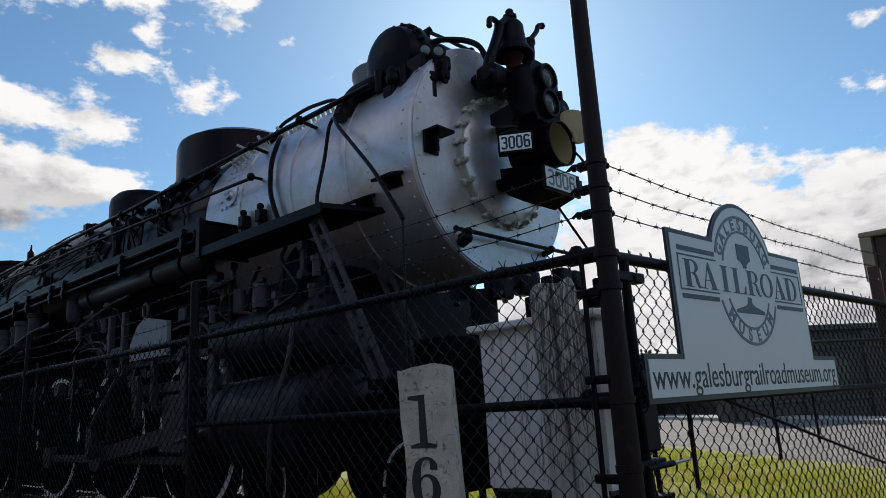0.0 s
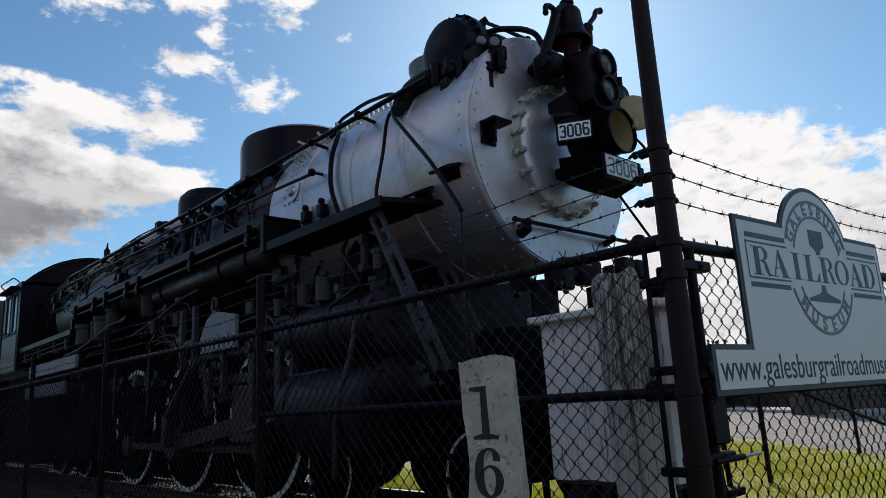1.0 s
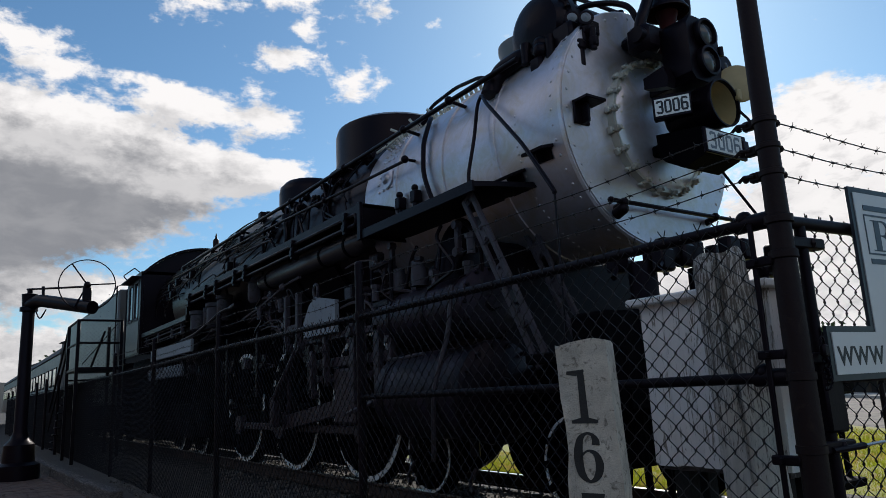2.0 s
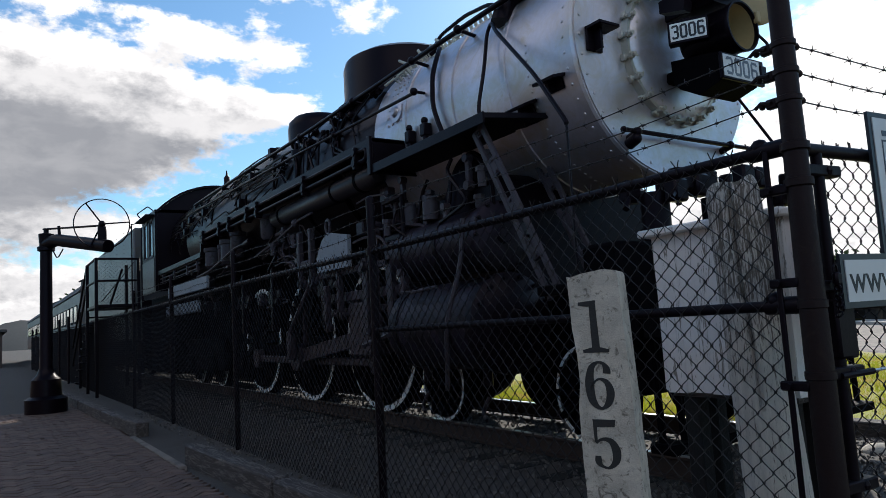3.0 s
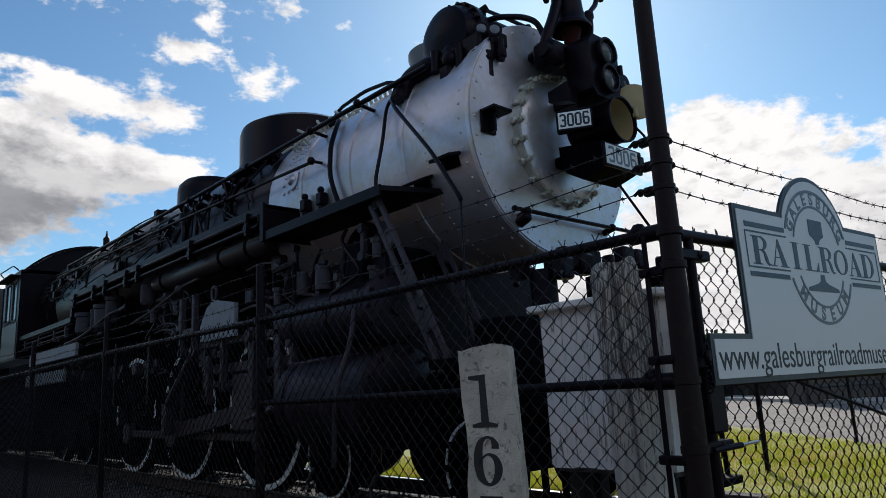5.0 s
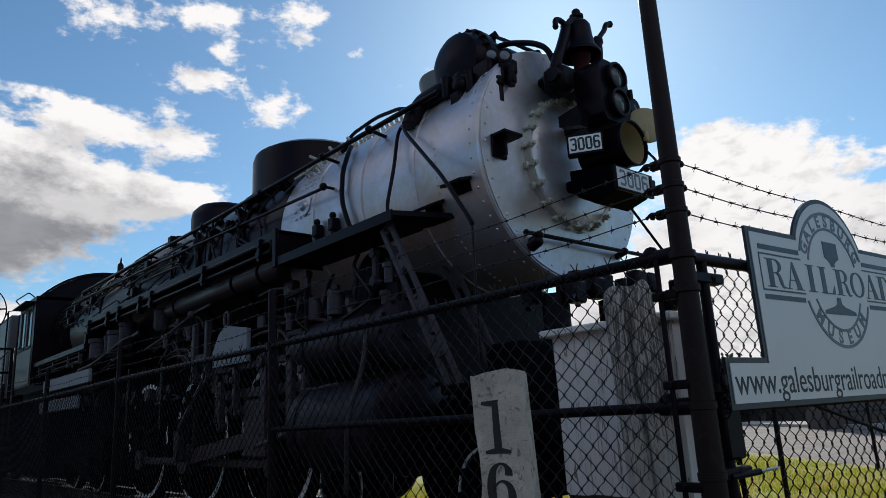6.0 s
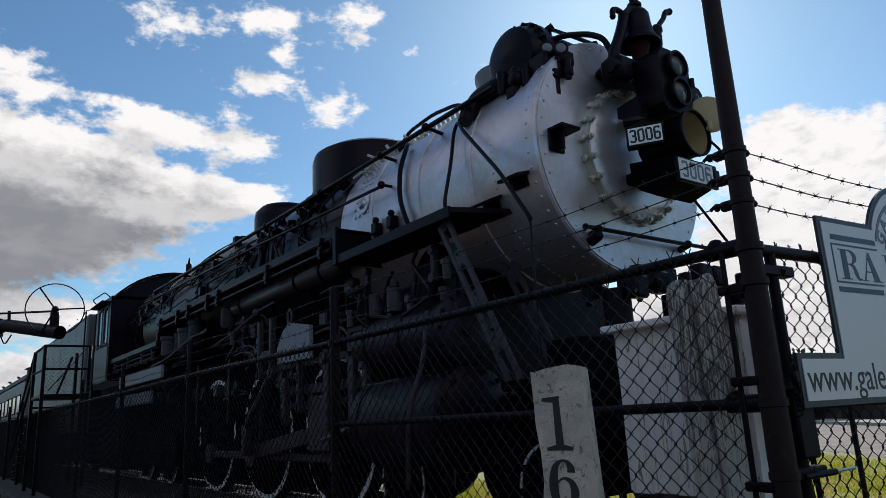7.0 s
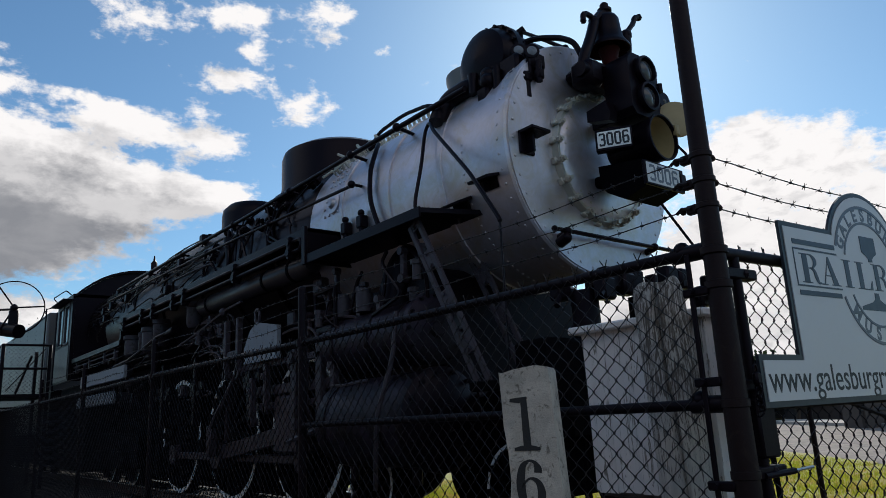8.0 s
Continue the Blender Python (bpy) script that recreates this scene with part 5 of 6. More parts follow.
CF, CB, CZ = -17.95, -19.62, 4.55
cab = part("cab", Shape().box(CB, CF, 3.44, 3.5, 2.55, 3.42, 0.008).box(CB, CF, 3.44, 3.5, 4.4, CZ + 0.03, 0.008).box(CF - 0.2, CF, 3.44, 3.5, 3.42, 4.4).box(-18.84, -18.72, 3.44, 3.5, 3.42, 4.4).box(CB, CB + 0.2, 3.44, 3.5, 3.42, 4.4).box(CF - 0.06, CF, 3.5, 6.5, 2.55, CZ + 0.03).prism([(-1.5, CZ), (1.5, CZ)] + arc(1.98, 1.5, 5.19)[::-1], face(CF - 0.06, AXIS, 0, (0, 1, 0), (0, 0, 1)), 0.06), M_BLACK, loco, "black steel cab")
roofp = arc(2.02, 1.56, 5.245) + arc(1.98, 1.5, 5.195)[::-1]
part("cab_roof", Shape().prism(roofp, face(CB - 0.15, AXIS, 0, (0, 1, 0), (0, 0, 1)), CF - CB + 0.25), M_BLACK, cab, "curved black cab roof")
for x0, x1 in ((-18.7, -18.17), (-19.4, -18.86)):
    f = part("cab_window", Shape().box(x0, x1, 3.43, 3.49, 3.42, 3.48, 0.006).box(x0, x1, 3.43, 3.49, 4.34, 4.4, 0.006).box(x0, x0 + 0.06, 3.43, 3.49, 3.42, 4.4, 0.006).box(x1 - 0.06, x1, 3.43, 3.49, 3.42, 4.4, 0.006), M_GREY, cab, "grey framed cab window")
    part("pane", Shape().box(x0 + 0.06, x1 - 0.06, 3.455, 3.465, 3.48, 4.34), M_GLASS, f)
part("cab_side_panel", Shape().box(CB + 0.06, CF - 0.1, 3.425, 3.44, 2.6, 3.38, 0.006), M_TENDER, cab, "grey weathered cab side panel")
part("awning", Shape().box(CB + 0.1, CF - 0.1, 3.24, 3.44, 4.44, 4.47, 0.006).tube(bend([(CF - 0.1, 3.42, 4.56), (CF - 0.1, 3.3, 4.66), (CB + 0.2, 3.28, 4.68), (CB + 0.2, 3.4, 4.55)]), 0.014, 6).tube(bend([(CB, 3.42, 4.5), (CB - 0.1, 3.2, 4.46), (CB - 0.1, 3.16, 4.36), (CB, 3.2, 4.3)]), 0.012, 6), M_BLACK, cab)
part("front_cab_handrail", Shape().tube(bend([(CF + 0.05, 3.5, 3.1), (CF + 0.1, 3.47, 3.5), (CF + 0.1, 3.47, 4.2)]), 0.018, 6), M_BLACK, cab)

# tender
tender = thing("tender", (-26.5, AXIS, RAIL), "weathered grey riveted tender coupled behind the cab", "tender")
part("underframe", Shape().box(-32.8, -21.4, 3.8, 6.2, 1.1, 1.42), M_BLACK2, tender)
part("tank_body", Shape().box(-33.0, -21.3, 3.5, 6.5, 1.4, 4.62, 0.05), M_TENDER, tender, "riveted steel water tank")
s = Shape()
for x in (-21.5, -22.9, -24.3, -25.7, -27.1):
    for i in range(26):
        s.ball((x, 3.495, 1.55 + i * 0.125), 0.016, 6)
for i in range(60):
    s.ball((-21.45 - i * 0.1, 3.495, 4.52), 0.016, 6)
part("rivets", s, M_TENDER, tender, "", "stuff")
part("ladder_rail", Shape().tube([(-21.22, 3.44, 1.5), (-21.22, 3.44, 4.7)], 0.02, 6).tube([(-21.15, 3.7, 1.5), (-21.15, 3.7, 4.6)], 0.03, 6).box(-21.3, -20.7, 3.6, 6.4, 1.4, 2.5), M_BLACK, tender)
for x in (-23, -24.8, -29, -31):
    part("wheel", Shape().lathe([(0.46, -0.12), (0.48, -0.12), (0.48, -0.1), (0.46, 0.0), (0.38, 0.0), (0.36, -0.04), (0.15, -0.03), (0.0001, 0.02)], (x, 4.2, RAIL + 0.46), (0, -1, 0), 28), M_BLACK2, tender)
for x0, x1 in ((-25.4, -22.4), (-31.6, -28.4)):
    part("truck_frame", Shape().box(x0, x1, 4.0, 6.0, 0.55, 1.4, 0.05), M_BLACK2, tender)

# coach behind the tender
coach = thing("passenger_coach", (-45, AXIS, RAIL), "silver passenger coach standing behind the tender", "coach")
part("coach_body", Shape().box(-58, -35, 3.5, 6.5, 1.2, 3.75, 0.06), M_COACH, coach)
part("coach_roof", Shape().prism([(-1.55, 0.0), (-1.4, 0.28), (-0.8, 0.52), (0.8, 0.52), (1.4, 0.28), (1.55, 0.0)], face(-58.1, AXIS, 3.74, (0, 1, 0), (0, 0, 1)), 23.2), M_ROOF, coach, "dark coach roof")
for i in range(12):
    x = -36.6 - i * 1.75
    w = part("coach_window", Shape().box(x - 0.55, x + 0.55, 3.47, 3.5, 2.35, 3.2, 0.02), M_BLACK2, coach)
    part("pane", Shape().box(x - 0.48, x + 0.48, 3.463, 3.472, 2.42, 3.13), M_GLASS, w)
part("cupola", Shape().box(-42.6, -41.4, 4.3, 5.7, 4.2, 4.75, 0.04).prism([(-0.85, 0), (0, 0.3), (0.85, 0)], face(-42.7, AXIS, 4.75, (0, 1, 0), (0, 0, 1)), 1.4), M_ROOF, coach, "small roof ventilator house")
part("underframe", Shape().box(-57.6, -35.4, 3.8, 6.2, 0.8, 1.2, 0.05), M_BLACK2, coach)
for x in (-37, -39, -54, -56):
    part("wheel", Shape().lathe([(0.44, -0.12), (0.44, 0.0), (0.36, 0.0), (0.15, -0.03), (0.0001, 0.02)], (x, 4.2, RAIL + 0.44), (0, -1, 0), 20), M_BLACK2, coach)
copy_thing(coach, pose(-45 - 24.5, AXIS, RAIL))

# ---- fences ----
def chain_link(p0, p1, z0, z1, cell=0.045, r=0.0031, spikes=True, sides=3):
    """Woven wire between two points: every wire zigzags upright and hooks its neighbours."""
    p0, p1 = Vector((p0[0], p0[1], 0)), Vector((p1[0], p1[1], 0))
    L = (p1 - p0).length
    d = (p1 - p0) / L
    nrm = Vector((-d.y, d.x, 0))
    wires, rows = int(L / cell) - 1, int((z1 - z0) / cell) + 1
    # each span bends: a short upright knuckle, the slanting wire, another knuckle
    levels = (rows - 1) * 3 + 1
    i, q = np.meshgrid(np.arange(wires), np.arange(levels), indexing="ij")
    k, leg = q // 3, q % 3
    rise, shift = np.array([0.0, 0.2, 0.8])[leg], np.array([0.0, 0.09, 0.91])[leg]
    here, after = (k + i) % 2, (k + 1 + i) % 2
    col = i + here + (after - here) * shift
    off = np.where((k + i) % 2 == 0, 1.0, -1.0) * r * 0.9 * (1 - 2 * shift)
    jig = 0.0035 * np.sin(i * 12.9898 + k * 4.1) + 0.012 * np.sin(col * 0.21 + k * 0.13) * 0.3
    base = np.array(p0)[None, None, :] + (col * cell + jig)[..., None] * np.array(d) + off[..., None] * np.array(nrm)
    base[..., 2] = z0 + (k + rise) * cell + 0.003 * np.sin(i * 0.7 + k)
    verts = []
    for s in range(sides):
        a = 2 * math.pi * s / sides
        v = base + np.array(d) * (math.cos(a) * r * 1.15) + np.array(nrm) * (math.sin(a) * r * 1.15)
        verts.append(v)
    V = np.stack(verts, 2).reshape(-1, 3)
    idx = np.arange(wires * levels * sides).reshape(wires, levels, sides)
    fs = []
    for s in range(sides):
        t = (s + 1) % sides
        fs.append(np.stack([idx[:, :-1, s], idx[:, :-1, t], idx[:, 1:, t], idx[:, 1:, s]], -1).reshape(-1, 4))
    F = np.concatenate(fs)
    out = Shape()
    out.v, out.f = [tuple(v) for v in V.tolist()], [tuple(q) for q in F.tolist()]
    if spikes:
        for c in range(0, wires, 2):
            b = p0 + d * ((c + 1) * cell) + Vector((0, 0, z0 + (rows - 1) * cell - 0.01))
            h = 0.052 + 0.016 * math.sin(c * 1.7)
            for q in (-1, 1):
                out.tube([b - d * q * 0.004, b + Vector((0, 0, h * 0.5)) + d * q * 0.004, b + Vector((0, 0, h)) + d * (q * 0.016 + 0.006 * math.sin(c)) + nrm * 0.006 * q], r, 3)
    return out


def barbed(p0, p1, sag, seed, gap=0.125):
    """One strand of barbed wire."""
    p0, p1 = Vector(p0), Vector(p1)
    L, rg, s = (p1 - p0).length, random.Random(seed), Shape()
    n = max(6, int(L / 0.18))

    def at(t):
        return p0.lerp(p1, t) - Vector((0, 0, sag * 4 * t * (1 - t))) + Vector((0, 0, 0.006 * math.sin(t * L * 5 + seed)))

    s.tube([at(i / n) for i in range(n + 1)], 0.0028, 5)
    d = (p1 - p0).normalized()
    side = d.orthogonal().normalized()
    k = int(L / gap)
    for i in range(1, k):
        c = at((i + rg.uniform(-.1, .1)) / k)
        s.ball(c, 0.0065, 6, 1.6, d)
        for j in range(4):
            a = rg.uniform(0, 1.2) + j * math.pi / 2
            u = (side * math.cos(a) + d.cross(side) * math.sin(a)).normalized()
            s.tube([c + d * (0.004 if j % 2 else -0.004), c + u * 0.019 + d * rg.uniform(-.01, .01)], 0.0016, 3)
    return s


FY, FTOP = 2.6, 2.0
CORNER = Vector((-1.44, FY, 0))
fence = thing("chain_link_fence", (-8.0, FY, 0), "black chain-link fence with barbed wire along the track", "fence")
POSTS = [-4.98, -8.75, -12.3, -15.9]
for x in POSTS:
    p = part("fence_post", Shape().cyl((x, FY, -0.05), (x + 0.01, FY, 2.42), 0.034, n=16).ball((x + 0.01, FY, 2.42), 0.036, 12), M_FENCE, fence, "black steel fence post")
    part("rail_band", Shape().cyl((x, FY, FTOP - 0.03), (x, FY, FTOP + 0.03), 0.043, n=16).cyl((x - 0.09, FY, FTOP), (x + 0.09, FY, FTOP), 0.03, n=14), M_FENCE, p)
part("top_rail", Shape().tube([(-1.46, FY, FTOP), (-5, FY, FTOP), (-8.7, FY, FTOP + 0.02), (-12.3, FY, FTOP), (-15.9, FY, FTOP), (-24, FY, FTOP)], 0.025, 14), M_FENCE, fence, "black top rail")
part("brace_rail", Shape().tube([(-1.46, FY, 1.385), (-4.95, FY, 1.37)], 0.023, 12), M_FENCE, fence, "black brace rail")
for z in (1.385, FTOP):
    part("rail_end_cup", Shape().cyl((-1.62, FY, z), (-1.45, FY, z), 0.035, n=14).ball((-1.58, FY, z + 0.02), 0.036), M_FENCE, fence)
part("chain_link_mesh", chain_link((-1.56, FY - 0.03), (-24, FY - 0.03), 0.02, FTOP + 0.01), M_GALV, fence, "woven wire mesh")
part("tension_bar", Shape().box(-1.552, -1.53, FY - 0.04, FY - 0.028, 0.05, 1.99, 0.003), M_FENCE, fence)
for z in (0.25, 0.6, 1.08, 1.47, 1.83):
    part("tension_band", Shape().box(-1.575, -1.46, FY - 0.05, FY - 0.015, z - 0.018, z + 0.018, 0.006).cyl((-1.53, FY - 0.07, z), (-1.53, FY + 0.01, z), 0.012, n=8), M_FENCE, fence)
for i, z in enumerate((2.40, 2.29, 2.18)):
    part("barbed_wire", barbed((-1.5, FY, z), (-4.97, FY, z - 0.01), 0.02, i), M_GALV, fence, "strand of barbed wire")
    part("barbed_wire", barbed((-4.97, FY, z - 0.01), (-8.74, FY, z), 0.025, i + 5), M_GALV, fence, "strand of barbed wire")
    part("barbed_wire", barbed((-8.74, FY, z), (-15.9, FY, z), 0.03, i + 9), M_GALV, fence, "strand of barbed wire")
pole = thing("corner_pole", (CORNER.x, CORNER.y, 0), "tall black steel corner pole with wire clamps", "pole")
part("pole_shaft", Shape().lathe([(0.05, -0.05), (0.05, 1.2), (0.046, 1.8), (0.0425, 2.12), (0.041, 2.4), (0.0385, 3.0), (0.037, 4.3)], (-1.438, FY, 0), (0, 0, 1), 28), M_POLE, pole)
for z in (2.40, 2.29, 2.18):
    part("wire_clamp", Shape().lathe([(0.041, -0.014), (0.0475, -0.01), (0.0475, 0.01), (0.041, 0.014)], (-1.438, FY, z), (0, 0, 1), 24).box(-1.53, -1.48, FY - 0.015, FY + 0.015, z - 0.02, z + 0.02, 0.006).tube([(-1.5, FY - 0.02, z), (-1.55, FY - 0.01, z + 0.012), (-1.58, FY, z)], 0.008, 6).ball((-1.55, FY, z), 0.014, 8).ball((-1.43, FY + 0.075, z), 0.016, 8), M_POLE, pole)
for z in (0.3, 1.12, 1.385, 1.85, 1.99):
    part("band", Shape().lathe([(0.046, -0.018), (0.0545, -0.014), (0.0545, 0.014), (0.046, 0.018)], (-1.438, FY, z), (0, 0, 1), 24), M_POLE, pole)

# gate with the sign
GD = Vector((0.079, 0.997, 0)).normalized()
GN = Vector((GD.y, -GD.x, 0))


def gate_at(a, z, out=0.0):
    return CORNER + GD * a + Vector((0, 0, z)) + GN * out


gate = thing("chain_link_gate", tuple(gate_at(2.6, 0)), "black chain-link swing gate carrying the museum sign", "gate")
part("gate_stile", Shape().tube([gate_at(0.13, 0.08), gate_at(0.13, 1.99)], 0.022, 14), M_FENCE, gate)
part("gate_stile", Shape().tube([gate_at(5.1, 0.08), gate_at(5.1, 2.42)], 0.03, 14), M_FENCE, gate)
part("gate_rail", Shape().tube([gate_at(0.05, 1.985), gate_at(5.1, 1.985)], 0.026, 14), M_FENCE, gate)
part("gate_rail", Shape().tube([gate_at(0.13, 1.37), gate_at(5.1, 1.37)], 0.02, 12), M_FENCE, gate)
part("gate_rail", Shape().tube([gate_at(0.13, 0.12), gate_at(5.1, 0.12)], 0.022, 12), M_FENCE, gate)
part("gate_rail", Shape().tube([gate_at(2.0, 1.655), gate_at(5.1, 1.77)], 0.011, 10), M_FENCE, gate)
part("gate_brace", Shape().tube([gate_at(0.6, 1.42), gate_at(5.0, 0.42)], 0.009, 8), M_FENCE, gate, "thin diagonal brace rod")
part("chain_link_mesh", chain_link(tuple(gate_at(0.14, 0))[:2], tuple(gate_at(5.12, 0))[:2], 0.05, 2.0), M_GALV, gate, "woven wire mesh")
for z in (1.9, 1.45, 1.12, 0.7, 0.3):
    part("hinge_band", Shape().box(-0.09, 0.16, -0.03, 0.03, -0.022, 0.022, 0.006, face(*gate_at(0.08, z), GD, GN)).ball(gate_at(0.16, z, 0.02), 0.022, 8), M_FENCE, gate)
part("latch_plate", Shape().box(0.1, 0.22, -0.05, 0.03, 1.17, 1.40, 0.01, Matrix(((GD.x, GN.x, 0, CORNER.x), (GD.y, GN.y, 0, CORNER.y), (0, 0, 1, 0), (0, 0, 0, 1)))), M_FENCE, gate, "black lock box of the gate")
lk = part("padlock", Shape().box(0.07, 0.105, 0.04, 0.065, 1.45, 1.5, 0.008, Matrix(((GD.x, GN.x, 0, CORNER.x), (GD.y, GN.y, 0, CORNER.y), (0, 0, 1, 0), (0, 0, 0, 1)))).tube([gate_at(0.075, 1.5, 0.05), gate_at(0.077, 1.52, 0.05), gate_at(0.087, 1.53, 0.05), gate_at(0.097, 1.52, 0.05), gate_at(0.1, 1.5, 0.05)], 0.004, 8), M_FENCE, gate, "dark padlock and chain")
s = Shape()
for i in range(6):
    c = gate_at(0.09 + 0.008 * math.sin(i * 2.1), 1.44 - i * 0.02, 0.05)
    s.tube([c + Vector((0.011 * math.cos(t), 0.011 * math.sin(t) * (i % 2), 0.011 * math.sin(t))) for t in [j * math.pi / 4 for j in range(9)]], 0.004, 5)
part("chain", s, M_FENCE, gate, "short steel lock chain")
part("drop_bolt", Shape().tube([gate_at(0.08, 1.11, 0.03), gate_at(0.27, 1.115, 0.04)], 0.013, 8), M_FENCE, gate, "black latch rod")
part("bolt_tip", Shape().tube([gate_at(0.26, 1.115, 0.04), gate_at(0.4, 1.12, 0.045)], 0.006, 8), M_CHROME, gate, "bright steel bolt tip")
for i, z in enumerate((2.40, 2.29, 2.18)):
    part("barbed_wire", barbed(gate_at(0.05, z), gate_at(5.1, z + 0.02), 0.03, i + 20), M_GALV, gate, "strand of barbed wire")


# sign board: outline in its own plane (along, up)
def sign_outline(grow=0.0):
    g = grow
    pts = [(0.13 - g, 1.363 - g), (2.322 + g, 1.372 - g), (2.322 + g, 1.565 + g), (1.985 + g, 1.565 + g), (1.985 + g, 2.155 + g)]
    arch = [(x, y) for x, y in ring(1.215, 2.0, 0.385 + g, 25, 12, 168) if y > 2.155 + g - 0.01]
    pts += [(arch[0][0], 2.155 + g)] + arch + [(arch[-1][0], 2.155 + g)]
    pts += [(0.435 - g, 2.155 + g), (0.435 - g, 1.565 + g), (0.13 - g, 1.565 + g)]
    return pts


SO = gate_at(0, 0, 0.035)
SM = Matrix(((GD.x, 0, GN.x, SO.x), (GD.y, 0, GN.y, SO.y), (0, 1, 0, 0), (0, 0, 0, 1)))
sign = thing("museum_sign", tuple(gate_at(1.2, 1.38, 0.05)), "pale grey railroad museum sign with dark blue lettering on the gate", "sign")
part("sign_back", Shape().prism(sign_outline(0.004), SM, 0.014), M_BORDER, sign, "dark blue sign border")
part("sign_face", Shape().prism(sign_outline(-0.02), SM @ Matrix.Translation((0, 0, 0.0142)), 0.004), M_SIGN, sign)


def on_sign(z=0.0186):
    return SM @ Matrix.Translation((0, 0, z))


def flat_ring(cx, cy, r0, r1, a0, a1, n):
    s = Shape()
    for i in range(n):
        t, u = radians(a0 + (a1 - a0) * i / n), radians(a0 + (a1 - a0) * (i + 1) / n)
        q = [(cx + r * math.cos(k), cy + r * math.sin(k)) for r, k in ((r0, t), (r1, t), (r1, u), (r0, u))]
        s.prism(q, on_sign(), 0.0025)
    return s


ECX, ECY = 1.215, 1.968
for a0, a1 in ((20, 160), (202, 338)):
    part("emblem_ring", flat_ring(ECX, ECY, 0.335, 0.35, a0, a1, 30), M_MIDBLUE, sign, "grey blue emblem ring")
for a0, a1 in ((18, 162), (206, 334)):
    part("emblem_ring", flat_ring(ECX, ECY, 0.255, 0.267, a0, a1, 28), M_MIDBLUE, sign, "grey blue emblem ring")
for x0, x1, y0, y1 in ((0.51, 0.875, 2.06, 2.083), (0.51, 0.885, 2.036, 2.043), (0.51, 0.885, 1.869, 1.876), (0.51, 0.87, 1.829, 1.851),
                       (1.555, 1.925, 2.06, 2.083), (1.545, 1.925, 2.036, 2.043), (1.545, 1.925, 1.869, 1.876), (1.56, 1.925, 1.829, 1.851), (0.503, 0.51, 1.869, 2.043), (1.925, 1.932, 1.869, 2.043)):
    part("stripe", Shape().prism([(x0, y0), (x1, y0), (x1, y1), (x0, y1)], on_sign(), 0.002), M_NAVY, sign)
part("rail_emblem", Shape().prism([(1.14, 2.158), (1.29, 2.158), (1.29, 2.075), (1.255, 2.06), (1.235, 2.045), (1.235, 2.03), (1.195, 2.03), (1.195, 2.045), (1.175, 2.06), (1.14, 2.075)], on_sign(), 0.002)
     .prism([(1.05, 1.785), (1.38, 1.785), (1.38, 1.802), (1.27, 1.825), (1.24, 1.84), (1.235, 1.872), (1.195, 1.872), (1.19, 1.84), (1.16, 1.825), (1.05, 1.802)], on_sign(), 0.002), M_NAVY, sign, "dark rail section emblem")


HAIR = 0.035


def bar(s, x0, y0, x1, y1, m):
    s.prism([(x0, y0), (x1, y0), (x1, y1), (x0, y1)], m, 0.0016)


def letter_shape(ch, m, w, h):
    """One capital with thick stems, hairlines and flat serifs."""
    s = Shape()

    def slab(x0, y0, x1, y1):
        bar(s, x0 * w, y0 * h, x1 * w, y1 * h, m)

    def stroke(path):
        k = ribbon(path, m @ Matrix.Translation((0, 0, 0.0003)), 0.0016, 5, w, h)
        s.add(k.v, k.f)

    if ch in "RLDI":
        x = -0.1 if ch == "I" else -0.34
        slab(x, -0.5, x + 0.24, 0.5)
        slab(x - 0.12, -0.5, x + 0.36, -0.5 + HAIR)
        slab(x - 0.12, 0.5 - HAIR, x + 0.36, 0.5)
    if ch == "R":
        stroke([(-0.12, 0.48, 0.04), (0.12, 0.46, 0.07), (0.27, 0.26, 0.21), (0.12, 0.04, 0.06), (-0.12, 0.01, 0.035)])
        stroke([(0.0, 0.02, 0.04), (0.17, -0.06, 0.13), (0.25, -0.28, 0.19), (0.34, -0.46, 0.1), (0.48, -0.46, 0.03)])
    elif ch == "L":
        slab(-0.2, -0.5, 0.36, -0.5 + HAIR)
        s.prism([(0.2 * w, -0.49 * h), (0.38 * w, -0.5 * h), (0.42 * w, -0.16 * h), (0.38 * w, -0.16 * h)], m, 0.0014)
    elif ch == "D":
        stroke([(-0.12, 0.48, 0.04), (0.12, 0.45, 0.07), (0.34, 0.2, 0.2), (0.37, 0.0, 0.22), (0.34, -0.2, 0.2), (0.12, -0.45, 0.07), (-0.12, -0.48, 0.04)])
    elif ch == "O":
        ringp = [(0.37 * math.sin(math.radians(a)), 0.475 * math.cos(math.radians(a)), 0.045 + 0.17 * abs(math.sin(math.radians(a))) ** 1.6) for a in range(0, 361, 24)]
        stroke(ringp)
    elif ch == "A":
        s.prism([(-0.02 * w, 0.5 * h), (0.04 * w, 0.5 * h), (0.4 * w, -0.48 * h), (0.13 * w, -0.48 * h), (-0.07 * w, 0.34 * h)], m, 0.0016)
        s.prism([(-0.04 * w, 0.42 * h), (-0.01 * w, 0.44 * h), (-0.3 * w, -0.48 * h), (-0.36 * w, -0.48 * h)], m, 0.0014)
        slab(-0.22, -0.19, 0.18, -0.19 + HAIR)
        slab(-0.47, -0.5, -0.18, -0.5 + HAIR)
        slab(0.04, -0.5, 0.5, -0.5 + HAIR)
    return s


for i, ch in enumerate("RAILROAD"):
    step = (1.872 - 0.545) / 8
    part("letter", letter_shape(ch, on_sign() @ Matrix.Translation((0.545 + step * (i + 0.5), 1.9535, 0)), step * 1.04, 0.134), M_NAVY, sign)


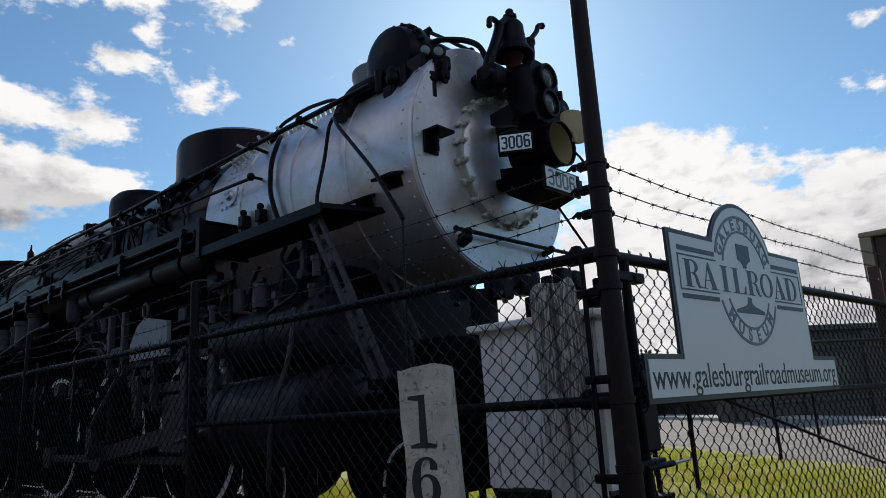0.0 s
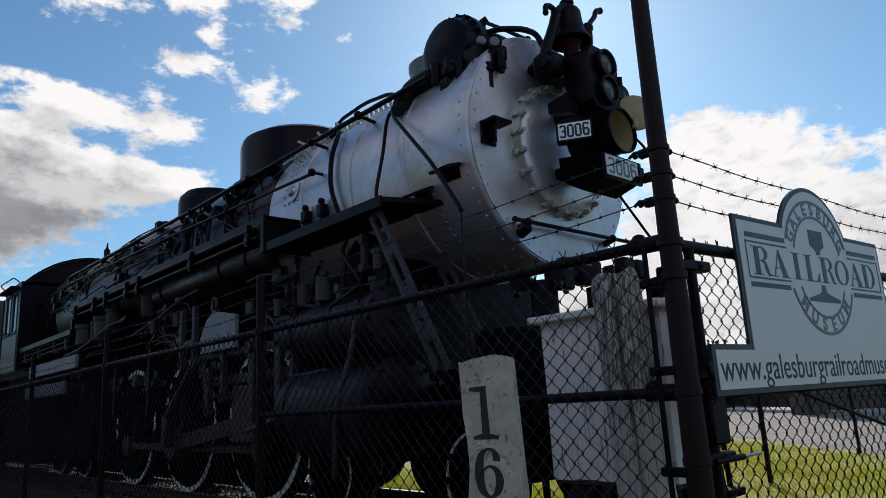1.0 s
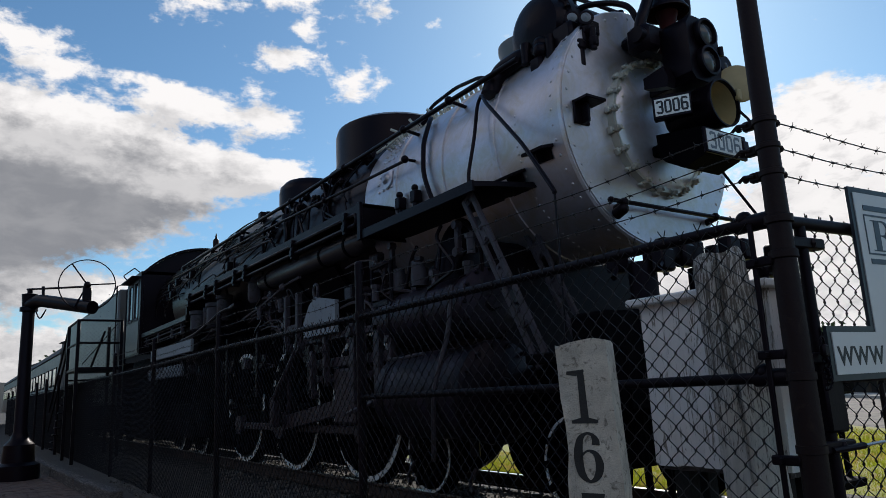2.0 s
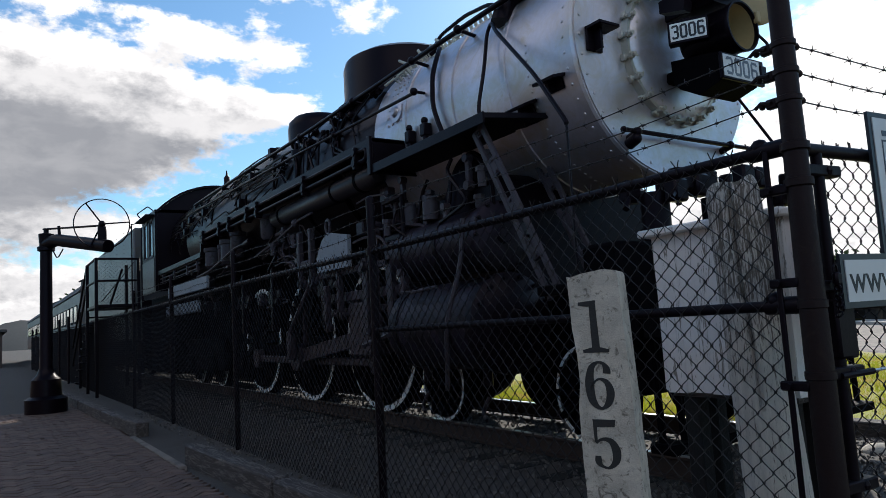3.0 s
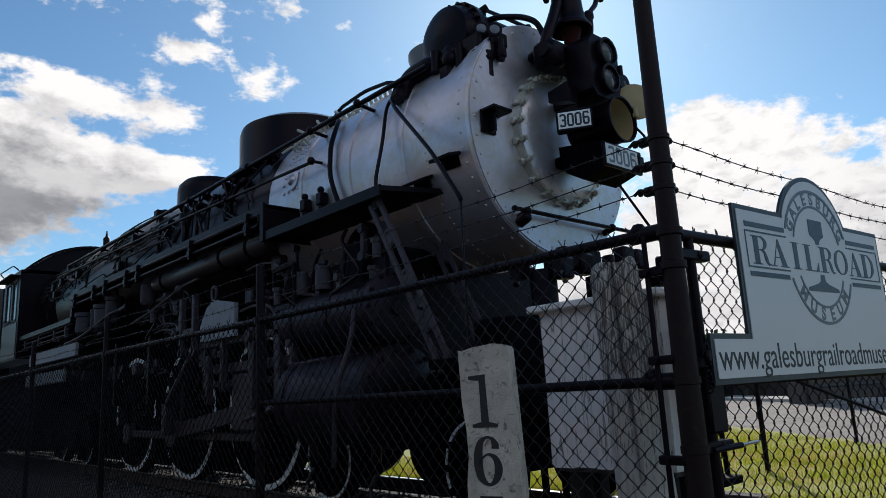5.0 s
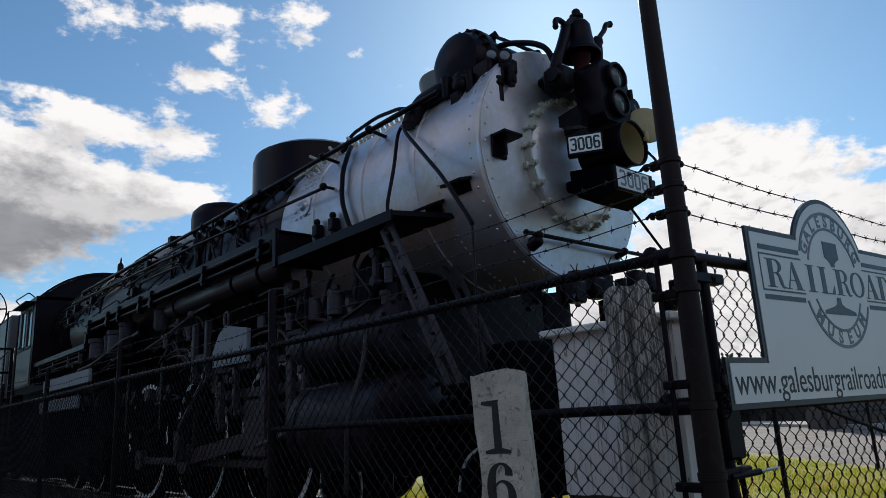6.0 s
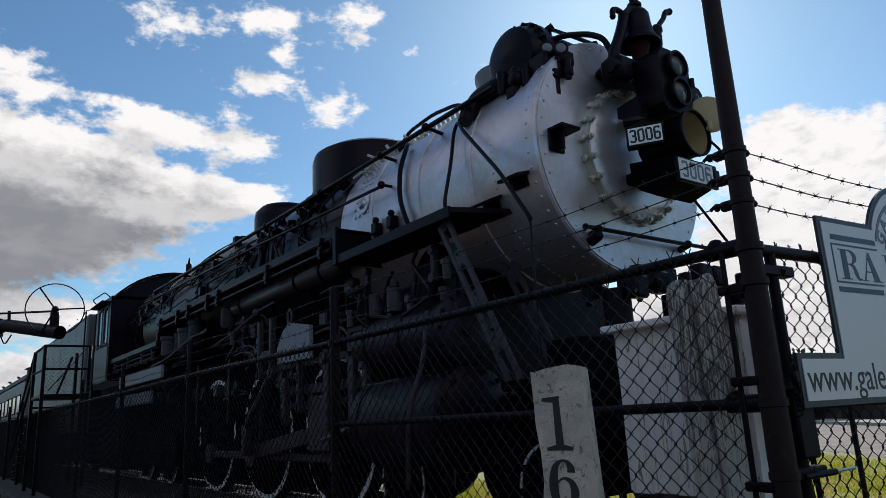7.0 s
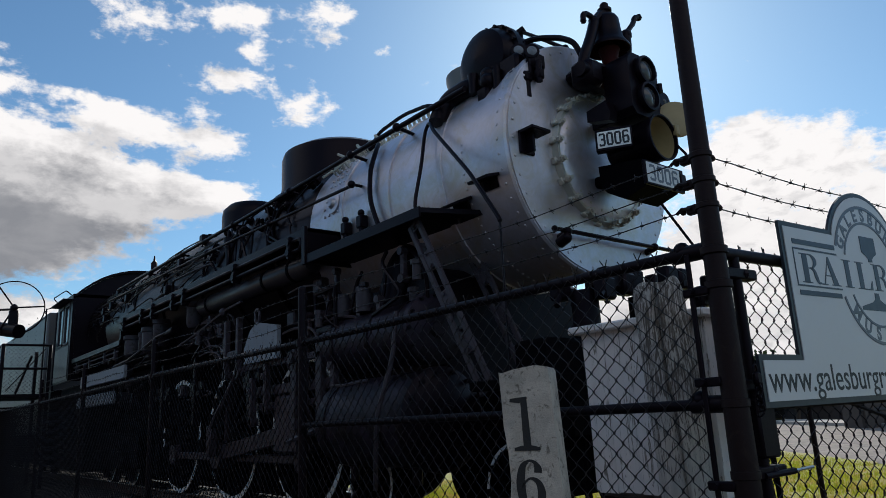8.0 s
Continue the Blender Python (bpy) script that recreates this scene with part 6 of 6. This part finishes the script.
def arc_word(text, cx, cy, r, a0, a1, h, flip, name):
    for i, ch in enumerate(text):
        s = Shape()
        a = radians(a0 + (a1 - a0) * i / (len(text) - 1))
        rot = a - math.pi / 2 if not flip else a + math.pi / 2
        m = on_sign() @ Matrix.Translation((cx + r * math.cos(a), cy + r * math.sin(a), 0)) @ Matrix.Rotation(rot, 4, "Z")
        c = lettering(ch, h * 1.4, m, M_MIDBLUE, "", None, 0.001, 0.98, 0.003)
        s.add(c.v, c.f)
        part(name, s, M_MIDBLUE, sign)


arc_word("GALESBURG", ECX, ECY, 0.301, 153, 27, 0.064, False, "letter")
arc_word("MUSEUM", ECX, ECY, 0.301, 222, 318, 0.066, True, "letter")
lettering("www.galesburgrailroadmuseum.org", 0.163, on_sign() @ Matrix.Translation((1.222, 1.466, 0)), M_INK, "web_address", sign, 0.001, 0.905, 0.0)

# ---- mile marker ----
marker_post = thing("mile_marker", (-1.95, 1.92, 0), "weathered concrete mile marker with painted black numerals", "marker post")
MM = face(-1.85, 1.92, 0.0, (0.86, 0.5, 0), (-0.03, 0, 1))
rng = random.Random(8)
left, right = [], []
for i in range(17):
    z = -0.05 + 1.595 * i / 16
    left.append((-0.092 - 0.010 * (1.5 - z) - 0.007 * rng.random() + (0.011 if 1.05 < z < 1.3 else 0.0), z))
    right.append((0.094 + 0.014 * (1.5 - z) + 0.005 * rng.random(), z))
outline = right + [(0.09, 1.556), (0.045, 1.564), (-0.04, 1.553), (-0.078, 1.543), (-0.096, 1.528)] + left[::-1]
s = Shape()
s.prism(outline, MM @ Matrix.Translation((0, 0, -0.13)), 0.13)
part("concrete_post", s, M_CONC, marker_post)
# painted strokes: along, up, brush width
NUMERALS = {
    "6": [[(0.27, 0.24, 0.16), (0.27, 0.34, 0.15), (0.17, 0.45, 0.07), (-0.02, 0.47, 0.06), (-0.22, 0.34, 0.14), (-0.31, 0.02, 0.19), (-0.25, -0.32, 0.16), (0.0, -0.475, 0.06), (0.24, -0.36, 0.14), (0.33, -0.15, 0.17), (0.25, 0.05, 0.12), (0.03, 0.13, 0.05), (-0.16, 0.06, 0.045), (-0.28, -0.06, 0.04)]],
    "5": [[(-0.27, 0.46, 0.08), (-0.28, 0.2, 0.07), (-0.28, 0.03, 0.06)], [(-0.29, 0.02, 0.05), (-0.08, 0.1, 0.06), (0.18, 0.06, 0.12), (0.32, -0.12, 0.18), (0.28, -0.34, 0.15), (0.06, -0.475, 0.06), (-0.14, -0.45, 0.06), (-0.26, -0.36, 0.14), (-0.26, -0.24, 0.12)]],
}
for ch, z in (("1", 1.35), ("6", 1.132), ("5", 0.918)):
    on = MM @ Matrix.Translation((-0.012, z, 0.001))
    if ch == "1":
        s = Shape().prism([(-0.013, -0.09), (0.017, -0.09), (0.014, 0.095), (-0.01, 0.095)], on, 0.0015)
        s.prism([(-0.048, -0.097), (0.05, -0.097), (0.05, -0.086), (0.02, -0.078), (-0.018, -0.078), (-0.048, -0.086)], on, 0.0018)
        s.prism([(-0.052, 0.082), (-0.014, 0.076), (0.016, 0.09), (0.016, 0.099), (-0.05, 0.094)], on, 0.0018)
    else:
        s = Shape()
        for line in NUMERALS[ch]:
            k = ribbon(line, on, 0.0015, 6, 0.118, 0.178)
            s.add(k.v, k.f)
        if ch == "5":
            s.prism([(-0.04, 0.09), (0.046, 0.088), (0.04, 0.062), (-0.036, 0.062)], on, 0.0018)
    part("numeral", s, M_NUMBLACK, marker_post)

# ---- white box and post inside the fence ----
box = thing("white_wooden_box", (-2.3, 3.55, 0.9), "peeling white painted wooden box on dark timber legs", "box")
rng = random.Random(3)
for i in range(5):
    x0 = -2.73 + i * 0.162
    lo = 0.93 + rng.uniform(-.012, .012)
    part("board", Shape().prism([(x0 + 0.03 * (i == 0), lo), (x0 + 0.159, lo), (x0 + 0.159, 1.82), (x0, 1.82)], Matrix(((1, 0, 0, 0), (0, 0, -1, 3.3), (0, 1, 0, 0), (0, 0, 0, 1))), 0.022), M_PEEL, box)
for x in (-2.73, -1.94):
    part("side_board", Shape().box(x - 0.01, x + 0.012, 3.3, 3.62, 0.93, 1.82, 0.003), M_PEEL, box)
part("lid", Shape().box(-2.79, -1.89, 3.22, 3.68, 1.82, 1.865, 0.01), M_PEEL, box, "white box lid with overhanging edge")
part("back_board", Shape().box(-2.72, -1.95, 3.6, 3.62, 0.93, 1.82), M_PEEL, box)
part("floor_board", Shape().box(-2.7, -1.96, 3.32, 3.6, 0.9, 0.93), M_TIE, box)
for x in (-2.6, -2.05):
    for y in (3.38, 3.54):
        part("leg", Shape().box(x - 0.05, x + 0.05, y - 0.05, y + 0.05, -0.02, 0.9, 0.01), M_SHADEWOOD, box)
wp = Shape()
wp.lathe([(0.15, -0.1), (0.148, 0.4), (0.145, 0.62), (0.14, 0.9), (0.135, 1.2), (0.133, 1.5), (0.13, 1.75), (0.128, 1.95), (0.118, 2.0), (0.0001, 2.005)], (-1.95, 3.1, 0), (-0.066, 0.02, 1), 64)
# long drying cracks and an uneven weathered surface
cracked = []
for x, y, z in wp.v:
    cx, cy = -1.95 - 0.066 * z, 3.1 + 0.02 * z
    a = math.degrees(math.atan2(y - cy, x - cx))
    k = 1.0 + 0.02 * noise.noise(Vector((a * 0.05, z * 1.5, 2.0)))
    if abs(a + 62 - 4 * math.sin(z * 3)) < 2.9 and z > 1.0:
        k -= 0.3
    cracked.append((cx + (x - cx) * k, cy + (y - cy) * k, z + (0.03 * noise.noise(Vector((x * 12, y * 12, 0))) if z > 1.9 else 0.0)))
wp.v = cracked
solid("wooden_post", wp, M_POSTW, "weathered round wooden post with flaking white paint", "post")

# ---- timbers along the paving ----
for x0, y0, x1, y1 in ((-3.0, 2.2, -5.71, 2.06), (-5.78, 2.06, -8.4, 1.98), (-11.2, 1.93, -13.9, 1.8), (-14.0, 1.8, -16.9, 1.74), (-17.0, 1.73, -18.9, 1.7), (-19.0, 1.7, -21.0, 1.66), (-21.1, 1.66, -23.8, 1.62)):
    a, b = Vector((x0, y0, 0)), Vector((x1, y1, 0))
    m = face(*a.lerp(b, 0.5), a - b, Vector((0, 0, 1)).cross(a - b))
    half, t = (a - b).length / 2, Shape()
    t.box(-half, half, -0.095, 0.095, -0.05, 0.2, 0.018, m)
    solid("edging_timber", t, M_TIE, "dark weathered railway timber edging the brick paving", "timber", group="edging timbers")
solid("edging_strip", Shape().box(-11.1, -8.0, 1.74, 1.82, -0.02, 0.03, 0.008), M_ROAD, "pale concrete edging strip in the gap between timbers", "edging", kind="structure")
tb = thing("loose_timber", (-3.3, 7.3, 0.1), "dark timber with a fresh cut end lying on the gravel", "timber")
part("beam", Shape().box(-4.6, -3.32, 7.1, 7.32, 0.0, 0.2, 0.012), M_TIE, tb)
part("cut_end", Shape().box(-3.32, -3.3, 7.1, 7.32, 0.0, 0.2, 0.006), M_TIE_END, tb, "pale cut end")
for p, r in (((-3.0, 6.2), 0.16), ((-2.7, 6.35), 0.1), ((-3.4, 6.0), 0.12)):
    rk = Shape().ball((p[0], p[1], r * 0.5), r, 12, 0.7)
    rk.v = [(x + 0.03 * noise.noise(Vector((x * 9, y * 9, z * 9))), y + 0.03 * noise.noise(Vector((y * 9, z * 9, x * 9))), z) for x, y, z in rk.v]
    solid("rock", rk, M_CONC, "pale broken rock on the gravel", "rock", group="rocks by the track")

# ---- water column ----
col = thing("water_column", (-17.0, 1.06, 0), "black railway water standpipe with a spout and wheel ring", "standpipe")
part("column", Shape().lathe([(0.4, 0), (0.4, 0.3), (0.3, 0.36), (0.28, 0.7), (0.18, 0.8), (0.125, 0.95), (0.115, 3.4), (0.17, 3.42), (0.17, 3.5), (0.13, 3.52), (0.15, 3.78), (0.0001, 3.82)], (-17.0, 1.06, 0), (0, 0, 1), 24), M_BLACK, col)
sd = Vector((1.8, 0.93, 0)).normalized()
part("spout", Shape().tube(bend([Vector((-17, 1.06, 3.55)), Vector((-17, 1.06, 3.62)) + sd * 0.35, Vector((-17, 1.06, 3.5)) + sd * 1.0, Vector((-17, 1.06, 3.3)) + sd * 2.1]), 0.13, 14), M_BLACK, col, "black water spout")
part("pull_bar", Shape().tube([Vector((-17, 1.06, 3.9)) - sd * 0.1, Vector((-17, 1.06, 3.74)) + sd * 1.9], 0.022, 8).tube([(-17, 1.06, 3.6), (-17, 1.06, 3.9)], 0.05, 8).tube([Vector((-17, 1.06, 3.5)) + sd * 0.5, Vector((-17, 1.06, 3.9)) + sd * 0.45], 0.03, 8).tube(bend([Vector((-17, 1.06, 3.4)) + sd * 0.25, Vector((-17, 1.06, 3.2)) + sd * 0.4, Vector((-17, 1.06, 3.4)) + sd * 0.6]), 0.014, 6), M_BLACK, col)
hub = Vector((-17, 1.09, 3.78)) + sd * 1.85
fx, fz = Vector((0.08, 0.997, 0)), Vector((0, 0, 1))
s = Shape().tube([hub + fx * (0.51 * math.cos(t)) + fz * (0.51 * math.sin(t)) for t in [i * math.pi / 20 for i in range(41)]], 0.012, 6)
for a in (5, 125, 245):
    s.tube([hub, hub + fx * (0.51 * math.cos(radians(a))) + fz * (0.51 * math.sin(radians(a)))], 0.016, 6)
s.ball(hub, 0.07).box(hub.x - 0.05, hub.x + 0.05, hub.y - 0.08, hub.y + 0.08, hub.z - 0.38, hub.z - 0.05, 0.02)
part("wheel_ring", s, M_BLACK, col, "thin steel wheel ring with three spokes")

# ---- access platform by the cab ----
plat = thing("access_platform", (-20.4, 2.9, 0), "black steel access platform with wire mesh railings", "platform")
part("deck", Shape().box(-22.0, -20.0, 2.36, 3.42, 2.3, 2.38, 0.01), M_FENCE, plat)
for x in (-20.02, -21.95):
    for y in (2.38, 3.4):
        part("post", Shape().box(x - 0.04, x + 0.04, y - 0.04, y + 0.04, 0, 3.6, 0.008), M_FENCE, plat)
for z in (3.58, 3.0):
    part("railing", Shape().tube([(-20.02, 2.38, z), (-20.02, 3.4, z)], 0.03, 8), M_FENCE, plat)
    part("railing", Shape().tube([(-21.95, 2.38, z), (-20.02, 2.38, z)], 0.03, 8), M_FENCE, plat)
    part("railing", Shape().tube([(-22, 2.38, z), (-26.0, 2.38, z - 2.3)], 0.03, 8), M_FENCE, plat)
part("mesh_panel", chain_link((-20.0, 2.4), (-20.0, 3.38), 2.4, 3.56, 0.05, 0.004, False), M_GALV, plat)
part("cross_brace", Shape().tube([(-20.0, 2.5, 2.45), (-20.0, 3.3, 3.5)], 0.012, 6).tube([(-20.3, 2.75, 2.4), (-20.0, 3.0, 3.3)], 0.03, 6), M_FENCE, plat)
for i in range(10):
    part("step", Shape().box(-22.3 - i * 0.4, -22.0 - i * 0.4, 2.4, 3.35, 2.1 - i * 0.22, 2.14 - i * 0.22, 0.006), M_FENCE, plat)
far = thing("yard_fence", (-32, 2.3, 0), "dark fence continuing beyond the platform", "fence")
for i in range(8):
    part("fence_post", Shape().cyl((-25 - i * 3.5, 2.5 - i * 0.02, 0), (-25 - i * 3.5, 2.5 - i * 0.02, 2.4), 0.045, n=10), M_FENCE, far)
part("top_rail", Shape().tube([(-24, 2.6, 2.0), (-50, 2.35, 2.0)], 0.03, 8), M_FENCE, far)
part("mesh", chain_link((-24, 2.57), (-50, 2.32), 0.05, 2.0, 0.09, 0.006, False), M_GALV, far)

# ---- back fence, board, buildings ----
back = thing("back_fence", (-4.6, 12, 0), "thin chain-link fence across the lawn", "fence")
for x, y in ((-4.54, 10.13), (-4.88, 14.8), (-5.2, 18.6)):
    part("fence_post", Shape().cyl((x, y, -0.05), (x, y, 1.9), 0.036 if y < 11 else 0.03, n=10), M_FENCE, back)
board9 = thing("display_board", (-1.3, 9.2, 0), "dark brown wooden display board with cream trim behind the gate", "board")
part("panel", Shape().box(-1.6, 0.3, 9.0, 9.12, 0.5, 3.0, 0.01), M_BROWN, board9)
part("edge_post", Shape().box(-1.72, -1.6, 8.96, 9.16, 0.0, 3.0, 0.012), M_BROWN, board9)
part("trim", Shape().box(-1.74, 0.34, 8.94, 9.17, 3.0, 3.07, 0.015).box(-1.73, -1.62, 8.95, 8.96, 2.66, 3.0, 0.004).box(-1.735, -1.725, 8.95, 9.16, 2.5, 3.0, 0.003), M_TRIM, board9, "peeling cream painted trim")
part("notice_frame", Shape().box(-1.42, -0.1, 8.98, 9.0, 2.82, 2.85, 0.004).box(-1.42, -0.1, 8.98, 9.0, 2.55, 2.58, 0.004).box(-1.42, -1.39, 8.98, 9.0, 2.55, 2.85, 0.004), M_TRIM, board9, "thin pale notice frame")
for x in (-1.68, 0.32):
    part("leg", Shape().box(x - 0.05, x + 0.05, 9.0, 9.12, -0.05, 0.5, 0.01), M_BROWN, board9)


def building(name, x0, x1, y, h, mat, label, n, d=9.0):
    b = thing(name, ((x0 + x1) / 2, y, 0), label, "building")
    part("wall", Shape().box(x0, x1, y, y + d, -0.1, h), mat, b)
    part("roof", Shape().box(x0 - 0.3, x1 + 0.3, y - 0.3, y + d + 0.3, h, h + 0.25, 0.03), M_ROOF, b)
    for i in range(n):
        x = x0 + (x1 - x0) * (i + 0.5) / n
        w = part("window", Shape().box(x - 0.55, x + 0.55, y - 0.06, y, h * 0.42, h * 0.75, 0.02), M_TRIM, b)
        part("pane", Shape().box(x - 0.45, x + 0.45, y - 0.08, y - 0.06, h * 0.45, h * 0.72), M_GLASS, w)
    return b


WALL = face(-11.6, 30.2, 0, (0.6, 0.8, 0), (-0.8, 0.6, 0))
lb = thing("long_building", (-11.6, 30.2, 0), "long dark brick building across the road", "building")
part("wall", Shape().box(0.0, 34.0, 0.0, 1.2, -0.1, 3.72, 0.0, WALL), M_FARSTONE, lb)
part("roof", Shape().box(-0.2, 34.2, -0.22, 1.4, 3.72, 3.98, 0.03, WALL), M_ROOF, lb)
for z in (0.7, 2.9):
    part("ledge", Shape().box(-0.05, 34.05, -0.07, 0.0, z, z + 0.12, 0.02, WALL), M_ROOF, lb)
for i in range(10):
    w = part("window", Shape().box(1.0 + i * 3.3, 2.6 + i * 3.3, -0.05, 0.0, 1.1, 2.6, 0.02, WALL), M_ROOF, lb)
    part("pane", Shape().box(1.1 + i * 3.3, 2.5 + i * 3.3, -0.065, -0.05, 1.2, 2.5, 0.0, WALL), M_GLASS, w)
    part("pilaster", Shape().box(0.1 + i * 3.3, 0.5 + i * 3.3, -0.12, 0.0, -0.1, 3.72, 0.01, WALL), M_FARSTONE, lb)
building("brick_building", -34.0, -17.0, 42.0, 2.3, M_FARBRICK, "low dark red brick building across the road", 6)
# made-up block: covers sunlit ground where only an unclear dark mass is known
building("brick_building", -100.0, -62.0, -14.0, 2.6, M_FARBRICK, "made-up low dark block standing in for an unclear dark mass at the yard's far end", 5, 15.0)
building("brick_building", -64.0, -37.0, 52.0, 3.4, M_FARBRICK, "far dark brick building among trees", 8)
s = Shape()
N = 60
for i in range(N + 1):
    a = radians(60 + 60 * i / N)
    d = 420
    h = 16 + 6 * math.sin(i * 0.35) + 4 * math.sin(i * 0.9 + 1)
    for rr, z in ((d, -1), (d + 60, h), (d + 200, h * 0.8)):
        s.v.append((-math.sin(a) * rr, math.cos(a) * rr, z))
for i in range(N):
    for j in range(2):
        k = i * 3 + j
        s.f.append((k, k + 3, k + 4, k + 1))
solid("far_hill", s, M_HILL, "dark wooded hill on the horizon", "hill", kind="backdrop")


def tree(x, y, h, seed, spread_r):
    rg = random.Random(seed)
    t = thing("tree", (x, y, 0), "leafy green tree in the distance", "tree", group="far trees")
    s = Shape().tube([(x, y, -0.1), (x + 0.1, y, h * 0.3), (x, y, h * 0.6)], 0.16, 8)
    ends = []
    for i in range(9):
        a, z = rg.uniform(0, 6.28), rg.uniform(h * 0.3, h * 0.55)
        e = Vector((x + math.cos(a) * spread_r * rg.uniform(.4, .8), y + math.sin(a) * spread_r * rg.uniform(.4, .8), z + h * rg.uniform(.15, .4)))
        s.tube([(x, y, z), Vector((x, y, z)).lerp(e, 0.5) + Vector((0, 0, 0.2)), e], 0.05, 5)
        ends.append(e)
    part("trunk", s, M_BARK, t)
    s = Shape()
    for i in range(1500):
        e = rg.choice(ends)
        p = e + Vector((rg.gauss(0, 1), rg.gauss(0, 1), rg.gauss(0, 0.8))) * spread_r * 0.28
        u = Vector((rg.gauss(0, 1), rg.gauss(0, 1), rg.gauss(0, 1))).normalized() * 0.22
        w = u.orthogonal().normalized() * 0.14
        s.add([p - u, p + w, p + u, p - w], [(0, 1, 2, 3)])
    part("crown", s, M_LEAF, t)


for i, (x, y, h) in enumerate(((-22, 41, 3.6), (-28, 41.5, 4.2), (-36, 46, 5), (-44, 48, 6), (-52, 50, 6), (-30, 55, 5), (-19, 40.8, 3.2), (-75, 8, 6))):
    tree(x, y, h, 40 + i, h * 0.42)

# ---- grass ----
rg = np.random.RandomState(7)
n = 110000
gx, gy = rg.uniform(-12, 1.5, n), 7.6 + 11.4 * rg.uniform(0, 1, n) ** 1.3
keep = (gy > 7.72 + 0.25 * np.sin(gx * 2.1) + 0.15 * np.sin(gx * 7.0) - 0.35 * rg.uniform(0, 1, len(gx)) ** 3) & (0.63 * (gx + 7.0) + 0.78 * (gy - 16.5) < 0.05)
gx, gy = gx[keep], gy[keep]
n = len(gx)
h, a = rg.uniform(0.03, 0.075, n) * (1 + 0.3 * np.sin(gx * 0.8 + gy)), rg.uniform(0, 6.28, n)
wd = rg.uniform(0.008, 0.016, n) * (gy / 8)
lean = rg.uniform(-0.04, 0.04, (n, 2))
V = np.zeros((n, 3, 3))
V[:, 0] = np.stack([gx - np.cos(a) * wd, gy - np.sin(a) * wd, np.full(n, -0.02)], 1)
V[:, 1] = np.stack([gx + np.cos(a) * wd, gy + np.sin(a) * wd, np.full(n, -0.02)], 1)
V[:, 2] = np.stack([gx + lean[:, 0], gy + lean[:, 1], h], 1)
me = bpy.data.meshes.new("grass")
me.from_pydata(V.reshape(-1, 3).tolist(), [], np.arange(3 * n).reshape(-1, 3).tolist())
me.materials.append(M_GRASS)
tagged(new("grass", me), "short sunlit green and yellow grass", "grass", kind="stuff")

# ---- brick paving on the camera's side ----
paving = tagged(new("brick_paving", mesh_of("brick_paving", flat(-60, 8, -12, 1.82, -0.025), M_GROUND)), "worn herringbone brick paving beside the fence", "paving", kind="structure")
brick = mesh_of("brick", Shape().box(-0.1, 0.1, -0.049, 0.049, -0.03, 0.014, 0.006), M_BRICK)
rng = random.Random(9)
rest, made = Shape(), 0
B = 0.1035
cells = []
for i in range(-110, 40):
    for j in range(-60, 60):
        for kind in (0, 1):
            # herringbone lattice turned by 45 degrees
            u, w = (i * 1.0 + j * 2.0, i * 1.0 - j * 2.0)
            cx, cy = (u + (1.0 if kind == 0 else 0.5), w + (0.5 if kind == 0 else -0.0 + 2.0))
            x = -10.5 + (cx + cy) * B * 0.7071
            y = 0.4 + (cy - cx) * B * 0.7071
            if -17.5 < x < -4.5 and -2.6 < y < 1.74:
                cells.append((x, y, 45.0 if kind == 0 else 135.0))
cells.sort(key=lambda c: (c[0] + 7.5) ** 2 + (c[1] - 0.9) ** 2)
for k, (x, y, deg) in enumerate(cells):
    z = rng.uniform(-.004, .004)
    if k < 300:
        ob = new("brick", brick)
        ob.matrix_basis = pose(x, y, z, rng.uniform(-1, 1), rng.uniform(-1, 1), -deg + rng.uniform(-1, 1))
        ob.parent = paving
    else:
        rest.box(-0.1, 0.1, -0.049, 0.049, -0.03, 0.014, 0.0, pose(x, y, z, rng.uniform(-1, 1), rng.uniform(-1, 1), -deg + rng.uniform(-1, 1)))
part("paving_bricks", rest, M_BRICK, paving, "joined rest of the brick paving", "stuff")

# unseen plain walls and roof, added behind the camera to cut and warm the sky fill
fill_wall = thing("brick_hall", (-8, -11, 0), "unseen plain block added behind the camera to cut and warm sky fill", "building")
part("wall", Shape().box(-60, 30, -11.4, -11.0, -0.05, 5.0).box(29.6, 30, -30, -11.4, -0.05, 5.0).box(-60, -59.6, -30, -11.4, -0.05, 5.0), M_FILL_WALL, fill_wall)
part("roof", Shape().box(-60.3, 30.3, -30.3, -10.8, 5.0, 5.3), M_ROOF, fill_wall)
